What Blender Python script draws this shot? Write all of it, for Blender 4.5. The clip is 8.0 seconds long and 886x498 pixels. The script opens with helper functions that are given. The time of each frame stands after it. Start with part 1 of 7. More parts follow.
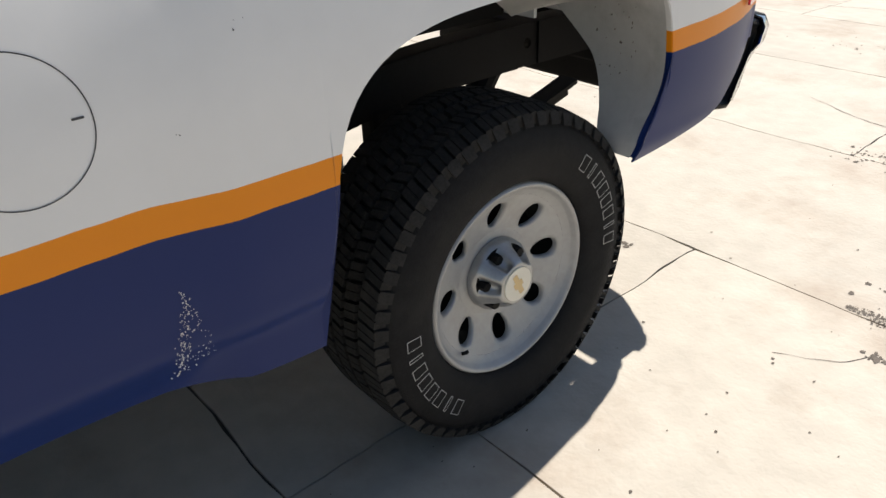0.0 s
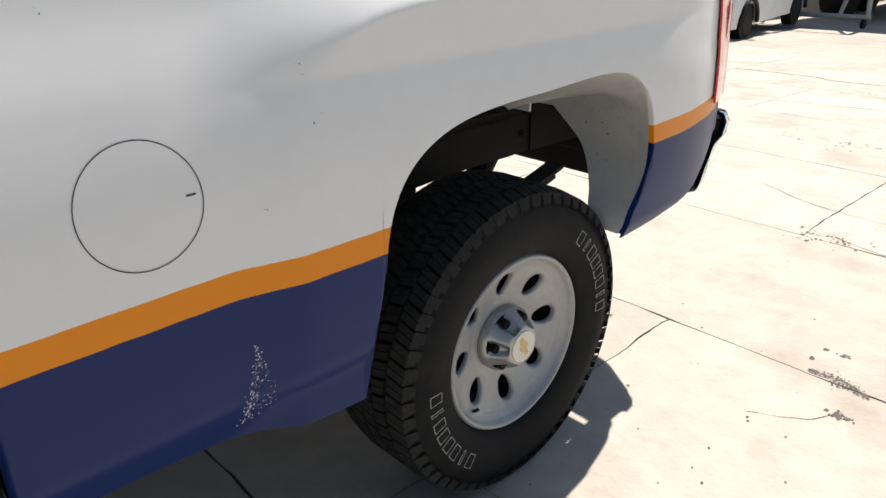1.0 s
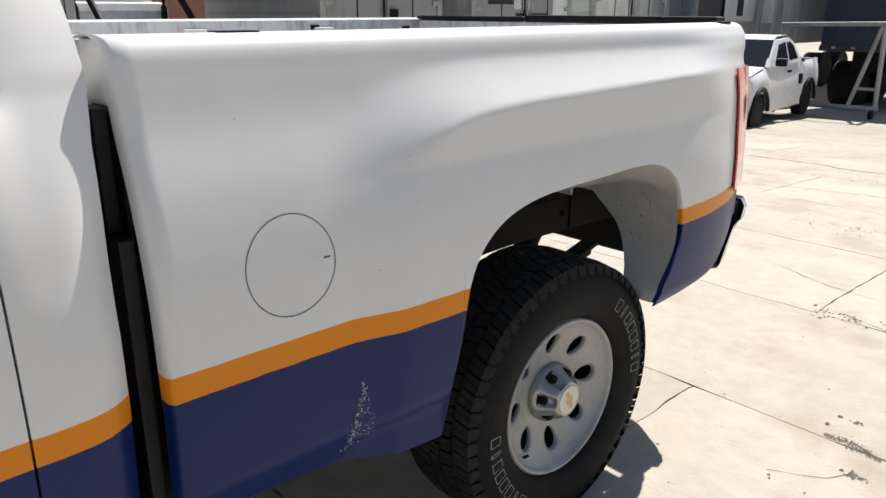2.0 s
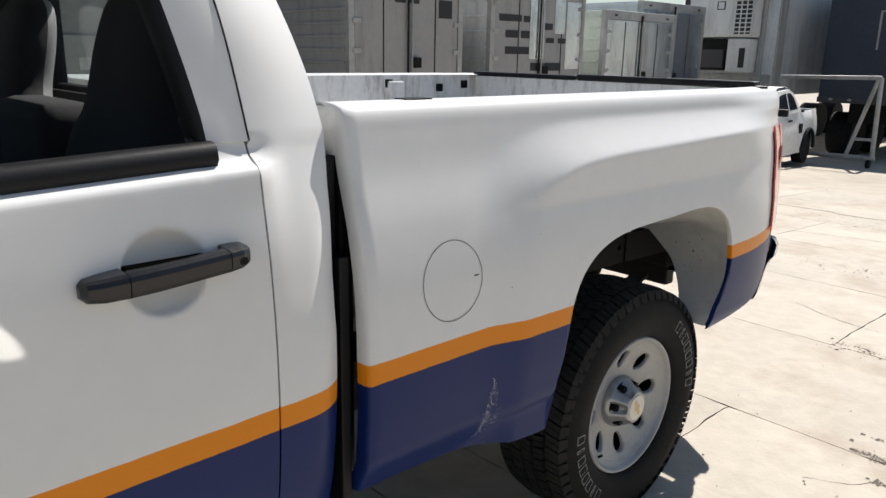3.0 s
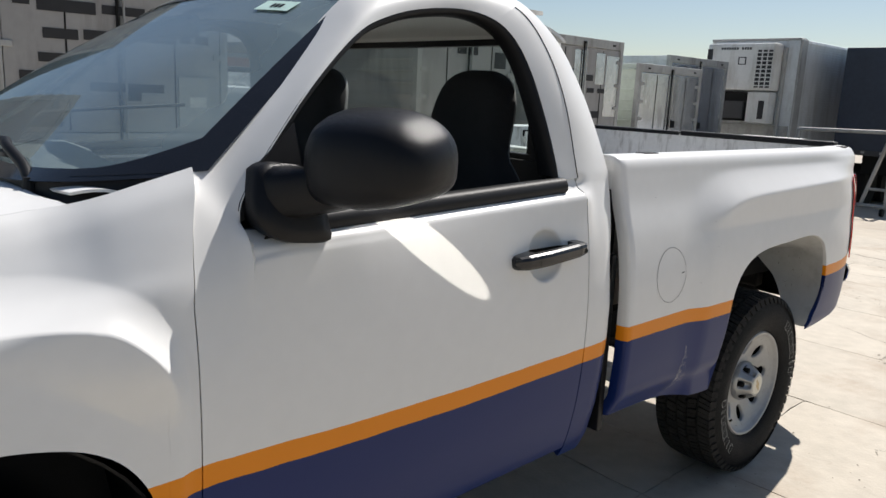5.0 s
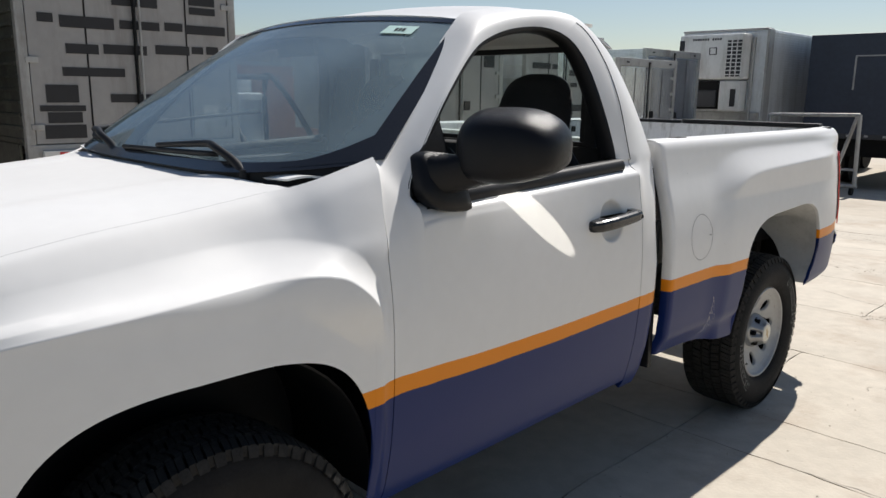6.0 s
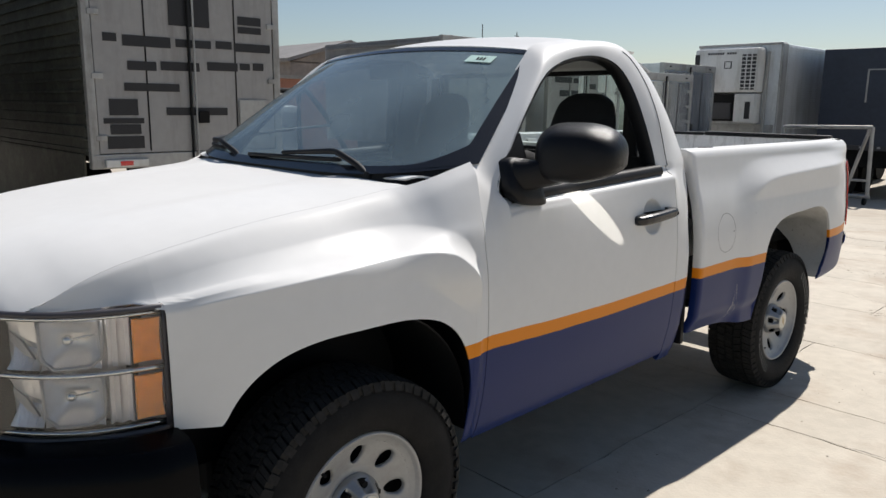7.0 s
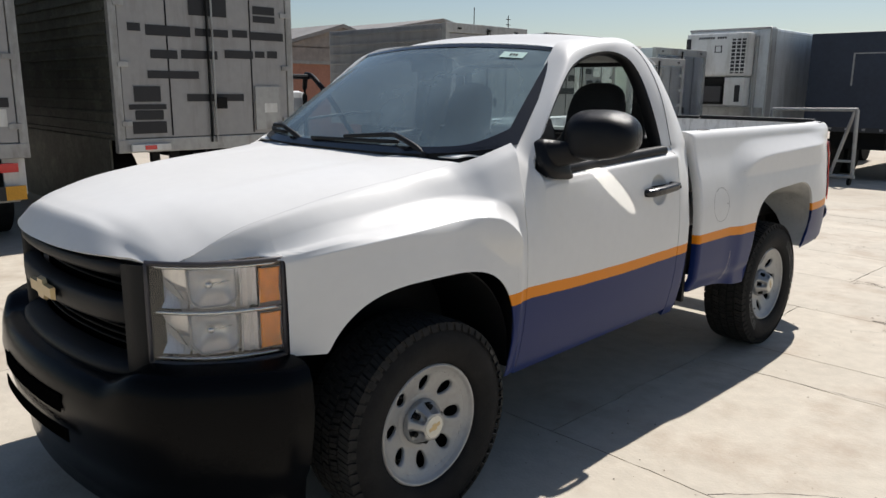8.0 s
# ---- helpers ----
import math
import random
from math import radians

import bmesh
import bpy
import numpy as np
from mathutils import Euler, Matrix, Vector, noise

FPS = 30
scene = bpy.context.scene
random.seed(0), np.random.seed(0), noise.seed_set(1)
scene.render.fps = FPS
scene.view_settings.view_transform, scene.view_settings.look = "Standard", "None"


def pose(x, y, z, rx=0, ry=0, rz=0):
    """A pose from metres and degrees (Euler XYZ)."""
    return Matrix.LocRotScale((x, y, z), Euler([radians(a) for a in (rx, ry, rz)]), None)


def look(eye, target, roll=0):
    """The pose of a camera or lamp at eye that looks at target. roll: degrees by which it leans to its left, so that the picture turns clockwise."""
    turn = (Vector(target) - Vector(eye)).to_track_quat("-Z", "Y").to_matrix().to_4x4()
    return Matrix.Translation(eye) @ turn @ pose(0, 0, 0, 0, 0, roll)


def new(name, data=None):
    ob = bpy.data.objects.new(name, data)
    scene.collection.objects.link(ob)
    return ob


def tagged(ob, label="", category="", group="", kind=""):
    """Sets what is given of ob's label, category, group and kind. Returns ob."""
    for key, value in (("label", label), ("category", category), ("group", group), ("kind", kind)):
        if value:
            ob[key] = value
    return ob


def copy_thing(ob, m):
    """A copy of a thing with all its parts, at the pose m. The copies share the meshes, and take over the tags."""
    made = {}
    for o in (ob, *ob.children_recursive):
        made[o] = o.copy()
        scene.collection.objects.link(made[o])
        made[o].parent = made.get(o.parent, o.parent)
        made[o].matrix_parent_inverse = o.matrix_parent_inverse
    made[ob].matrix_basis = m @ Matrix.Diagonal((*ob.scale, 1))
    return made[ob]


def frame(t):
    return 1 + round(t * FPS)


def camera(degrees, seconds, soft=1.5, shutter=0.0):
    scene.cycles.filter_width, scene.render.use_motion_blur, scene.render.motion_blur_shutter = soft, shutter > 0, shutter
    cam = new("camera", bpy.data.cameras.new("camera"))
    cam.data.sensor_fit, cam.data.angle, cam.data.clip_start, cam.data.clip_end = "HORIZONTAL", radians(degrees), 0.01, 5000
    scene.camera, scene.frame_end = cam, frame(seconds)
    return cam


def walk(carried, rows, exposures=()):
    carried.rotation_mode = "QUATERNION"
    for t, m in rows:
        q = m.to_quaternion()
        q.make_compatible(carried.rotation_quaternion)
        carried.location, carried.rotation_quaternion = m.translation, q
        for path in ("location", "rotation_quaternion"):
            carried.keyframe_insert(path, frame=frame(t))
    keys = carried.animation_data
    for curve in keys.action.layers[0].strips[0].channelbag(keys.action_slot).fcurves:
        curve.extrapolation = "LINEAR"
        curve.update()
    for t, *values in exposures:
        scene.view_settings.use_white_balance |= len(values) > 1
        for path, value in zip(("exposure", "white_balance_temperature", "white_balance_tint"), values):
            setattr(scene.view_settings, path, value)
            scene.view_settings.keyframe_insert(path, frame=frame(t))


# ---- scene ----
cam = camera(61.5, 8.0)
PATH = [
    (0, (1.957, -1.03, 1.306), (0.617, 0.073, 0.311), -2.6),
    (0.5, (1.973, -1.119, 1.337), (0.645, 0.083, 0.447), -0.8),
    (1, (1.998, -1.25, 1.369), (0.669, 0.009, 0.564), -0.8),
    (1.5, (2.058, -1.363, 1.405), (0.679, -0.091, 0.711), -0.4),
    (3, (2.171, -2.001, 1.509), (0.753, -0.686, 1.001), 1.1),
    (3.5, (2.196, -2.237, 1.527), (0.756, -0.922, 1.083), 1.6),
    (4, (2.244, -2.504, 1.563), (0.768, -1.215, 1.162), 1.2),
    (4.5, (2.254, -2.797, 1.563), (0.825, -1.454, 1.17), 1.6),
    (5, (2.278, -3.116, 1.575), (0.84, -1.788, 1.166), 2.7),
    (5.2, (2.33, -3.244, 1.58), (0.892, -1.918, 1.164), 2.4),
    (6.3, (2.406, -3.908, 1.577), (1.023, -2.522, 1.168), 0.4),
    (6.5, (2.436, -4.005, 1.579), (1.036, -2.641, 1.158), 0.5),
    (7, (2.601, -4.289, 1.597), (1.183, -2.931, 1.215), 0.7),
    (7.5, (2.713, -4.534, 1.613), (1.29, -3.182, 1.228), 1.7),
    (8, (2.812, -4.801, 1.624), (1.419, -3.43, 1.2), 0.5),
]
walk(cam, [(t, look(eye, target, roll)) for t, eye, target, roll in PATH],
     exposures=[(0.0, 0.16), (0.5, 0.32), (1.5, 0.14), (3.0, 0.02), (5.0, -0.06), (6.5, -0.16), (8.0, -0.18)])

# ---------------- light ----------------
SUN_DIR = Vector((0.13, -0.78, -1.0)).normalized()   # the way the sunlight travels
world = bpy.data.worlds.new("sky")
scene.world = world
world.use_nodes = True
sky = world.node_tree.nodes.new("ShaderNodeTexSky")
sky.sky_type = "NISHITA"
sky.sun_disc = False
sky.sun_elevation = math.asin(-SUN_DIR.z)
sky.sun_rotation = math.atan2(-SUN_DIR.x, -SUN_DIR.y)
sky.air_density, sky.dust_density, sky.ozone_density = 1.0, 0.6, 1.3
world.node_tree.links.new(sky.outputs[0], world.node_tree.nodes["Background"].inputs[0])
world.node_tree.nodes["Background"].inputs[1].default_value = 0.089
sun = bpy.data.lights.new("sun", "SUN")
sun.energy, sun.angle, sun.color = 6.6, radians(0.53), (1.0, 0.955, 0.905)
sun_ob = new("sun", sun)
sun_ob.rotation_mode = "QUATERNION"
sun_ob.rotation_quaternion = SUN_DIR.to_track_quat("-Z", "Y")
sun_ob.location = (0, 0, 30)

# ---------------- materials ----------------


def mat(name, col, rough=0.5, metal=0.0, var=0.08, scale=8.0, bump=0.0, bscale=60.0, coat=0.0, spec=0.5, dirt=None, dirt_amt=0.0, dirt_scale=3.0, rand=0.0, streak=1.0):
    """A surface with colour that varies at two scales, fine relief and, where given, patches of dirt."""
    m = bpy.data.materials.new(name)
    m.use_nodes = True
    nt = m.node_tree
    n, l = nt.nodes, nt.links
    b = n["Principled BSDF"]
    b.inputs["Roughness"].default_value = rough
    b.inputs["Metallic"].default_value = metal
    b.inputs["Specular IOR Level"].default_value = spec
    b.inputs["Coat Weight"].default_value = coat
    b.inputs["Coat Roughness"].default_value = 0.06
    geo = n.new("ShaderNodeNewGeometry")
    n1, n2 = n.new("ShaderNodeTexNoise"), n.new("ShaderNodeTexNoise")
    for q, s in ((n1, scale), (n2, scale * 7)):
        q.inputs["Scale"].default_value = s
        q.inputs["Detail"].default_value = 5
        l.new(geo.outputs["Position"], q.inputs["Vector"])
    add = n.new("ShaderNodeMath")
    add.operation = "ADD"
    l.new(n1.outputs["Fac"], add.inputs[0])
    l.new(n2.outputs["Fac"], add.inputs[1])
    mr = n.new("ShaderNodeMapRange")
    mr.inputs["From Min"].default_value, mr.inputs["From Max"].default_value = 0.7, 1.3
    mr.inputs["To Min"].default_value, mr.inputs["To Max"].default_value = 1 - var, 1 + var
    l.new(add.outputs[0], mr.inputs["Value"])
    mul = n.new("ShaderNodeMix")
    mul.data_type, mul.blend_type = "RGBA", "MULTIPLY"
    mul.inputs["Factor"].default_value = 1
    mul.inputs["A"].default_value = (*col, 1)
    l.new(mr.outputs[0], mul.inputs["B"])
    out = mul.outputs["Result"]
    if rand:
        oi = n.new("ShaderNodeObjectInfo")
        r = n.new("ShaderNodeMapRange")
        r.inputs["To Min"].default_value, r.inputs["To Max"].default_value = 1 - rand, 1 + rand
        l.new(oi.outputs["Random"], r.inputs["Value"])
        k = n.new("ShaderNodeMix")
        k.data_type, k.blend_type = "RGBA", "MULTIPLY"
        k.inputs["Factor"].default_value = 1
        l.new(out, k.inputs["A"])
        l.new(r.outputs[0], k.inputs["B"])
        out = k.outputs["Result"]
    if dirt:
        d = n.new("ShaderNodeTexNoise")
        d.inputs["Scale"].default_value, d.inputs["Detail"].default_value = dirt_scale, 8
        d.inputs["Roughness"].default_value = 0.65
        if streak != 1.0:                                # dirt that runs down the sheet
            sv = n.new("ShaderNodeVectorMath")
            sv.operation = "MULTIPLY"
            sv.inputs[1].default_value = (1, 1, streak)
            l.new(geo.outputs["Position"], sv.inputs[0])
            l.new(sv.outputs[0], d.inputs["Vector"])
        else:
            l.new(geo.outputs["Position"], d.inputs["Vector"])
        dm = n.new("ShaderNodeMapRange")
        dm.inputs["From Min"].default_value, dm.inputs["From Max"].default_value = 0.5, 0.72
        dm.inputs["To Max"].default_value = dirt_amt
        l.new(d.outputs["Fac"], dm.inputs["Value"])
        k = n.new("ShaderNodeMix")
        k.data_type = "RGBA"
        l.new(dm.outputs[0], k.inputs["Factor"])
        l.new(out, k.inputs["A"])
        k.inputs["B"].default_value = (*dirt, 1)
        out = k.outputs["Result"]
    l.new(out, b.inputs["Base Color"])
    if bump:
        q = n.new("ShaderNodeTexNoise")
        q.inputs["Scale"].default_value, q.inputs["Detail"].default_value = bscale, 4
        l.new(geo.outputs["Position"], q.inputs["Vector"])
        bp = n.new("ShaderNodeBump")
        bp.inputs["Strength"].default_value = bump
        bp.inputs["Distance"].default_value = 0.004
        l.new(q.outputs["Fac"], bp.inputs["Height"])
        l.new(bp.outputs[0], b.inputs["Normal"])
    return m


def paint_material():
    """White over blue with an orange stripe; the stripe's height drifts a little along the side."""
    m = mat("body_paint", (0.685, 0.68, 0.665), rough=0.40, var=0.02, scale=3, coat=0.06, spec=0.2)
    nt = m.node_tree
    n, l = nt.nodes, nt.links
    b = n["Principled BSDF"]
    white = b.inputs["Base Color"].links[0].from_socket
    geo = n.new("ShaderNodeNewGeometry")
    sep = n.new("ShaderNodeSeparateXYZ")
    l.new(geo.outputs["Position"], sep.inputs[0])
    my = n.new("ShaderNodeMapRange")
    my.inputs["From Min"].default_value, my.inputs["From Max"].default_value = -4.0, 1.0
    l.new(sep.outputs["Y"], my.inputs["Value"])
    ramp = n.new("ShaderNodeValToRGB")
    # stripe's lower edge: 0.76 m + 0.1 m x grey
    for i, (y, z) in enumerate(STRIPE):
        at = (y + 4.0) / 5.0
        e = ramp.color_ramp.elements[i] if i < 2 else ramp.color_ramp.elements.new(at)
        e.position = at
        v = (z - 0.76) / 0.1
        e.color = (v, v, v, 1)
    l.new(my.outputs[0], ramp.inputs[0])
    wob = n.new("ShaderNodeTexNoise")
    wob.inputs["Scale"].default_value = 9
    l.new(geo.outputs["Position"], wob.inputs["Vector"])

    def math_node(op, a, c):
        k = n.new("ShaderNodeMath")
        k.operation = op
        for s, v in zip(k.inputs, (a, c)):
            if isinstance(v, (int, float)):
                s.default_value = v
            else:
                l.new(v, s)
        return k.outputs[0]
    low = math_node("MULTIPLY_ADD", ramp.outputs[0], 0.1)
    low.node.inputs[2].default_value = 0.76
    low = math_node("ADD", low, math_node("MULTIPLY", math_node("SUBTRACT", wob.outputs["Fac"], 0.5), 0.006))
    rel = math_node("SUBTRACT", sep.outputs["Z"], low)
    in_stripe = math_node("GREATER_THAN", rel, 0.0)
    over = math_node("GREATER_THAN", rel, 0.049)
    front = math_node("GREATER_THAN", sep.outputs["Y"], -3.3)

    def mix(f, a, c):
        k = n.new("ShaderNodeMix")
        k.data_type = "RGBA"
        l.new(f, k.inputs["Factor"])
        for s, v in ((k.inputs["A"], a), (k.inputs["B"], c)):
            if isinstance(v, tuple):
                s.default_value = v
            else:
                l.new(v, s)
        return k.outputs["Result"]
    lower = mix(in_stripe, (0.004, 0.017, 0.098, 1), (0.72, 0.235, 0.008, 1))
    col = mix(over, lower, white)
    col = mix(front, white, col)
    l.new(col, b.inputs["Base Color"])
    # faint dents and orange peel
    q = n.new("ShaderNodeTexNoise")
    q.inputs["Scale"].default_value = 2.5
    l.new(geo.outputs["Position"], q.inputs["Vector"])
    bp = n.new("ShaderNodeBump")
    bp.inputs["Strength"].default_value = 0.25
    bp.inputs["Distance"].default_value = 0.01
    l.new(q.outputs["Fac"], bp.inputs["Height"])
    l.new(bp.outputs[0], b.inputs["Normal"])
    return m


def glass_material(name, tint, rough=0.0, mirror=0.04, dust_haze=0.0):
    """Thin car glass: a clear pane that tints what lies behind it and mirrors more the flatter it is seen."""
    m = bpy.data.materials.new(name)
    m.use_nodes = True
    n, l = m.node_tree.nodes, m.node_tree.links
    n.remove(n["Principled BSDF"])
    tr, gl, mx, lw, pw, mr = (n.new(k) for k in ("ShaderNodeBsdfTransparent", "ShaderNodeBsdfGlossy", "ShaderNodeMixShader", "ShaderNodeLayerWeight", "ShaderNodeMath", "ShaderNodeMapRange"))
    tr.inputs[0].default_value = (*tint, 1)
    gl.inputs["Roughness"].default_value = rough
    lw.inputs["Blend"].default_value = 0.5
    pw.operation = "POWER"
    pw.inputs[1].default_value = 5.0
    l.new(lw.outputs["Facing"], pw.inputs[0])
    mr.inputs["To Min"].default_value, mr.inputs["To Max"].default_value = mirror, 1.0
    l.new(pw.outputs[0], mr.inputs["Value"])
    l.new(mr.outputs[0], mx.inputs[0])
    if dust_haze:
        # a thin film of road dust, thicker in patches; its blue also paints in reflected sky
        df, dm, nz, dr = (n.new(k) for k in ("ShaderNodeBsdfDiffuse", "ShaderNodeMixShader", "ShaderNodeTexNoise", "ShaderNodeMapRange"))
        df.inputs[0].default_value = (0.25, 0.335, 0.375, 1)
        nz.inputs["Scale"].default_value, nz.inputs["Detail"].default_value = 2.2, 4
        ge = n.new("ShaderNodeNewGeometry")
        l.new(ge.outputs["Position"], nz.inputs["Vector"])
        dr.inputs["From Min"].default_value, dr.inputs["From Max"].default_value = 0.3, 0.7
        dr.inputs["To Min"].default_value, dr.inputs["To Max"].default_value = dust_haze * 0.7, dust_haze * 1.3
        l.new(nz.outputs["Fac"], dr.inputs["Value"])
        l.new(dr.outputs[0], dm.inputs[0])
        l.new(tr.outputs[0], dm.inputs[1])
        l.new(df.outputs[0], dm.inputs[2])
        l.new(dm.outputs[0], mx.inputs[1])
    else:
        l.new(tr.outputs[0], mx.inputs[1])
    l.new(gl.outputs[0], mx.inputs[2])
    l.new(mx.outputs[0], n["Material Output"].inputs[0])
    return m


STRIPE = [(-2.7, 0.780), (1.0, 0.85), (-2.52, 0.796), (-2.2, 0.786), (-1.85, 0.783), (-1.3, 0.794), (-1.16, 0.800), (-1.13, 0.822), (-0.76, 0.824), (-0.66, 0.817), (-0.46, 0.815), (0.42, 0.840)]
PAINT = paint_material()
WHITE = mat("white_paint", (0.74, 0.74, 0.73), rough=0.4, var=0.05, scale=4, dirt=(0.3, 0.28, 0.25), dirt_amt=0.35, dirt_scale=9)
BEDWHITE = mat("scuffed_bed_paint", (0.68, 0.67, 0.65), rough=0.5, var=0.08, scale=6, dirt=(0.16, 0.13, 0.10), dirt_amt=0.7, dirt_scale=22, streak=0.22)
WELL = mat("wheel_well_paint", (0.5, 0.5, 0.485), rough=0.5, var=0.06, scale=6, dirt=(0.2, 0.19, 0.17), dirt_amt=0.5, dirt_scale=5)
BLACK = mat("black_plastic", (0.008, 0.008, 0.009), rough=0.5, var=0.15, scale=20, bump=0.15, bscale=400, spec=0.22)
MIRROR_PLASTIC = mat("grained_black_plastic", (0.008, 0.0082, 0.0095), rough=0.34, var=0.1, scale=15, bump=0.25, bscale=700, spec=0.2)
GLOSSBLACK = mat("gloss_black", (0.01, 0.011, 0.014), rough=0.18, var=0.1, coat=0.3)
HANDLE = mat("handle_plastic", (0.009, 0.009, 0.010), rough=0.26, var=0.1, scale=30)
BUMPER = mat("black_bumper_paint", (0.0025, 0.0027, 0.0033), rough=0.24, var=0.15, scale=10, spec=0.08, bump=0.1, bscale=300)
RUBBER = mat("tyre_rubber", (0.011, 0.011, 0.0115), rough=0.72, var=0.2, scale=18, bump=0.3, bscale=300, spec=0.14, dirt=(0.03, 0.028, 0.025), dirt_amt=0.3, dirt_scale=10)
TREAD = mat("dusty_tread_rubber", (0.027, 0.026, 0.0245), rough=0.8, var=0.25, scale=30, bump=0.3, bscale=250, spec=0.12, dirt=(0.06, 0.055, 0.048), dirt_amt=0.4, dirt_scale=22)
RIM = mat("wheel_silver", (0.35, 0.35, 0.345), rough=0.42, metal=0.25, var=0.06, scale=10, dirt=(0.2, 0.17, 0.14), dirt_amt=0.3, dirt_scale=14)
CAPMET = mat("cap_silver", (0.36, 0.36, 0.355), rough=0.33, metal=0.6, var=0.08, scale=20)
DARKMETAL = mat("dark_metal", (0.004, 0.004, 0.004), rough=0.65, var=0.3, scale=12, dirt=(0.010, 0.009, 0.008), dirt_amt=0.25, spec=0.2)
CHROME = mat("chrome", (0.6, 0.62, 0.64), rough=0.12, metal=1.0, var=0.04)
GOLD = mat("gold_badge", (0.5, 0.38, 0.2), rough=0.35, metal=0.4, var=0.04)
BADGEWHITE = mat("badge_white", (0.7, 0.66, 0.55), rough=0.4, var=0.04)
LETTER = mat("raised_white_rubber", (0.3, 0.3, 0.29), rough=0.7, var=0.2, scale=30)
AMBER = mat("amber_lens", (0.80, 0.23, 0.006), rough=0.2, var=0.25, scale=45, coat=0.4)
REDLENS = mat("red_lens", (0.55, 0.02, 0.02), rough=0.12, var=0.1, coat=0.8)
REFLECTOR = mat("lamp_reflector", (0.80, 0.78, 0.78), rough=0.2, metal=0.5, var=0.1, scale=20)
LAMPGREY = mat("lamp_frame_grey", (0.30, 0.30, 0.31), rough=0.35, metal=0.3, var=0.1, scale=20)
LAMPBEZEL = mat("lamp_bezel", (0.045, 0.042, 0.048), rough=0.45, var=0.12, scale=30)
CLOTH = mat("dark_seat_cloth", (0.012, 0.012, 0.013), rough=0.9, var=0.2, scale=40, bump=0.3, bscale=500)
GREYCLOTH = mat("grey_seat_vinyl", (0.15, 0.155, 0.15), rough=0.7, var=0.1, scale=30)
DASH = mat("grey_dashboard", (0.2, 0.21, 0.205), rough=0.75, var=0.1, scale=20)
TRIM = mat("grey_trim", (0.045, 0.045, 0.048), rough=0.7, var=0.1, scale=20)
HEADLINER = mat("headliner_cloth", (0.45, 0.44, 0.42), rough=0.9, var=0.05, scale=60)
GLASS = glass_material("clear_glass", (0.84, 0.89, 0.88), mirror=0.02, dust_haze=0.03)
# windscreen film this strong: dust plus a painted haze of sky reflection
TINTED = glass_material("tinted_glass", (0.66, 0.76, 0.77), mirror=0.09, dust_haze=0.45)
CLEAR = glass_material("clear_pane", (0.95, 0.97, 0.97), mirror=0.02)
LENS = glass_material("lamp_lens", (0.97, 0.97, 0.96), mirror=0.04)
MIRROR = mat("mirror_glass", (0.9, 0.9, 0.9), rough=0.0, metal=1.0, var=0.0)
CONCRETE = mat("concrete", (0.475, 0.427, 0.352), rough=0.85, var=0.10, scale=1.6, bump=0.5, bscale=60, dirt=(0.31, 0.235, 0.17), dirt_amt=0.7, dirt_scale=1.5, rand=0.05)
EARTH = mat("yard_ground", (0.435, 0.386, 0.315), rough=0.9, var=0.12, scale=0.6, bump=0.5, bscale=20, dirt=(0.28, 0.22, 0.17), dirt_amt=0.4, dirt_scale=0.7)
JOINT = mat("joint_dirt", (0.07, 0.06, 0.05), rough=0.95, var=0.3, scale=15)
ALU = mat("weathered_aluminium", (0.36, 0.36, 0.35), rough=0.5, metal=0.35, var=0.12, scale=2.0, dirt=(0.11, 0.095, 0.08), dirt_amt=0.65, dirt_scale=4.0, streak=0.3)
BRIGHTALU = mat("bright_aluminium", (0.55, 0.58, 0.62), rough=0.22, metal=0.8, var=0.15, scale=2.5, dirt=(0.12, 0.12, 0.12), dirt_amt=0.6, dirt_scale=3.5, streak=0.2)
SIDEALU = mat("ribbed_side_aluminium", (0.6, 0.62, 0.63), rough=0.45, metal=0.3, var=0.08, scale=2, dirt=(0.22, 0.20, 0.17), dirt_amt=0.55, dirt_scale=3, streak=0.15)
DARKSIDE = mat("grimy_side", (0.050, 0.052, 0.042), rough=0.55, metal=0.2, var=0.5, scale=3, dirt=(0.17, 0.175, 0.15), dirt_amt=0.45, dirt_scale=4)
# near-black without gloss: shade inside openings, put into the colour
OPENING_SHADE = mat("opening_shade", (0.002, 0.002, 0.002), rough=0.9, var=0.1, spec=0.0)
TAPE = mat("black_overpaint", (0.014, 0.014, 0.016), rough=0.6, var=0.2)
DOORGREY = mat("grey_trailer_door", (0.29, 0.285, 0.28), rough=0.5, var=0.07, scale=1.5, dirt=(0.13, 0.12, 0.11), dirt_amt=0.6, dirt_scale=3.5, streak=0.16)
REEFERWHITE = mat("unit_white", (0.62, 0.62, 0.6), rough=0.45, var=0.06, scale=2, dirt=(0.28, 0.25, 0.20), dirt_amt=0.55, dirt_scale=4, streak=0.2)
NAVY = mat("navy_panel", (0.022, 0.03, 0.05), rough=0.5, var=0.2, scale=1.5)
BRICKRED = mat("brick_wall", (0.28, 0.13, 0.09), rough=0.9, var=0.15, scale=1.5)
SHEDROOF = mat("shed_roof", (0.22, 0.21, 0.2), rough=0.7, var=0.15, scale=0.8)
SHEDWALL = mat("shed_wall", (0.25, 0.22, 0.2), rough=0.85, var=0.2, scale=0.5)
PALEGREEN = mat("pale_sheet", (0.55, 0.6, 0.52), rough=0.55, var=0.08, scale=2)
STICKER = mat("pale_green_sticker", (0.5, 0.68, 0.62), rough=0.5, var=0.05)

# ---------------- mesh helpers ----------------


def smooth(t, a, b):
    t = min(max((t - a) / (b - a), 0.0), 1.0)
    return t * t * (3 - 2 * t)


def linspace(a, b, n):
    return [a + (b - a) * k / (n - 1) for k in range(n)]


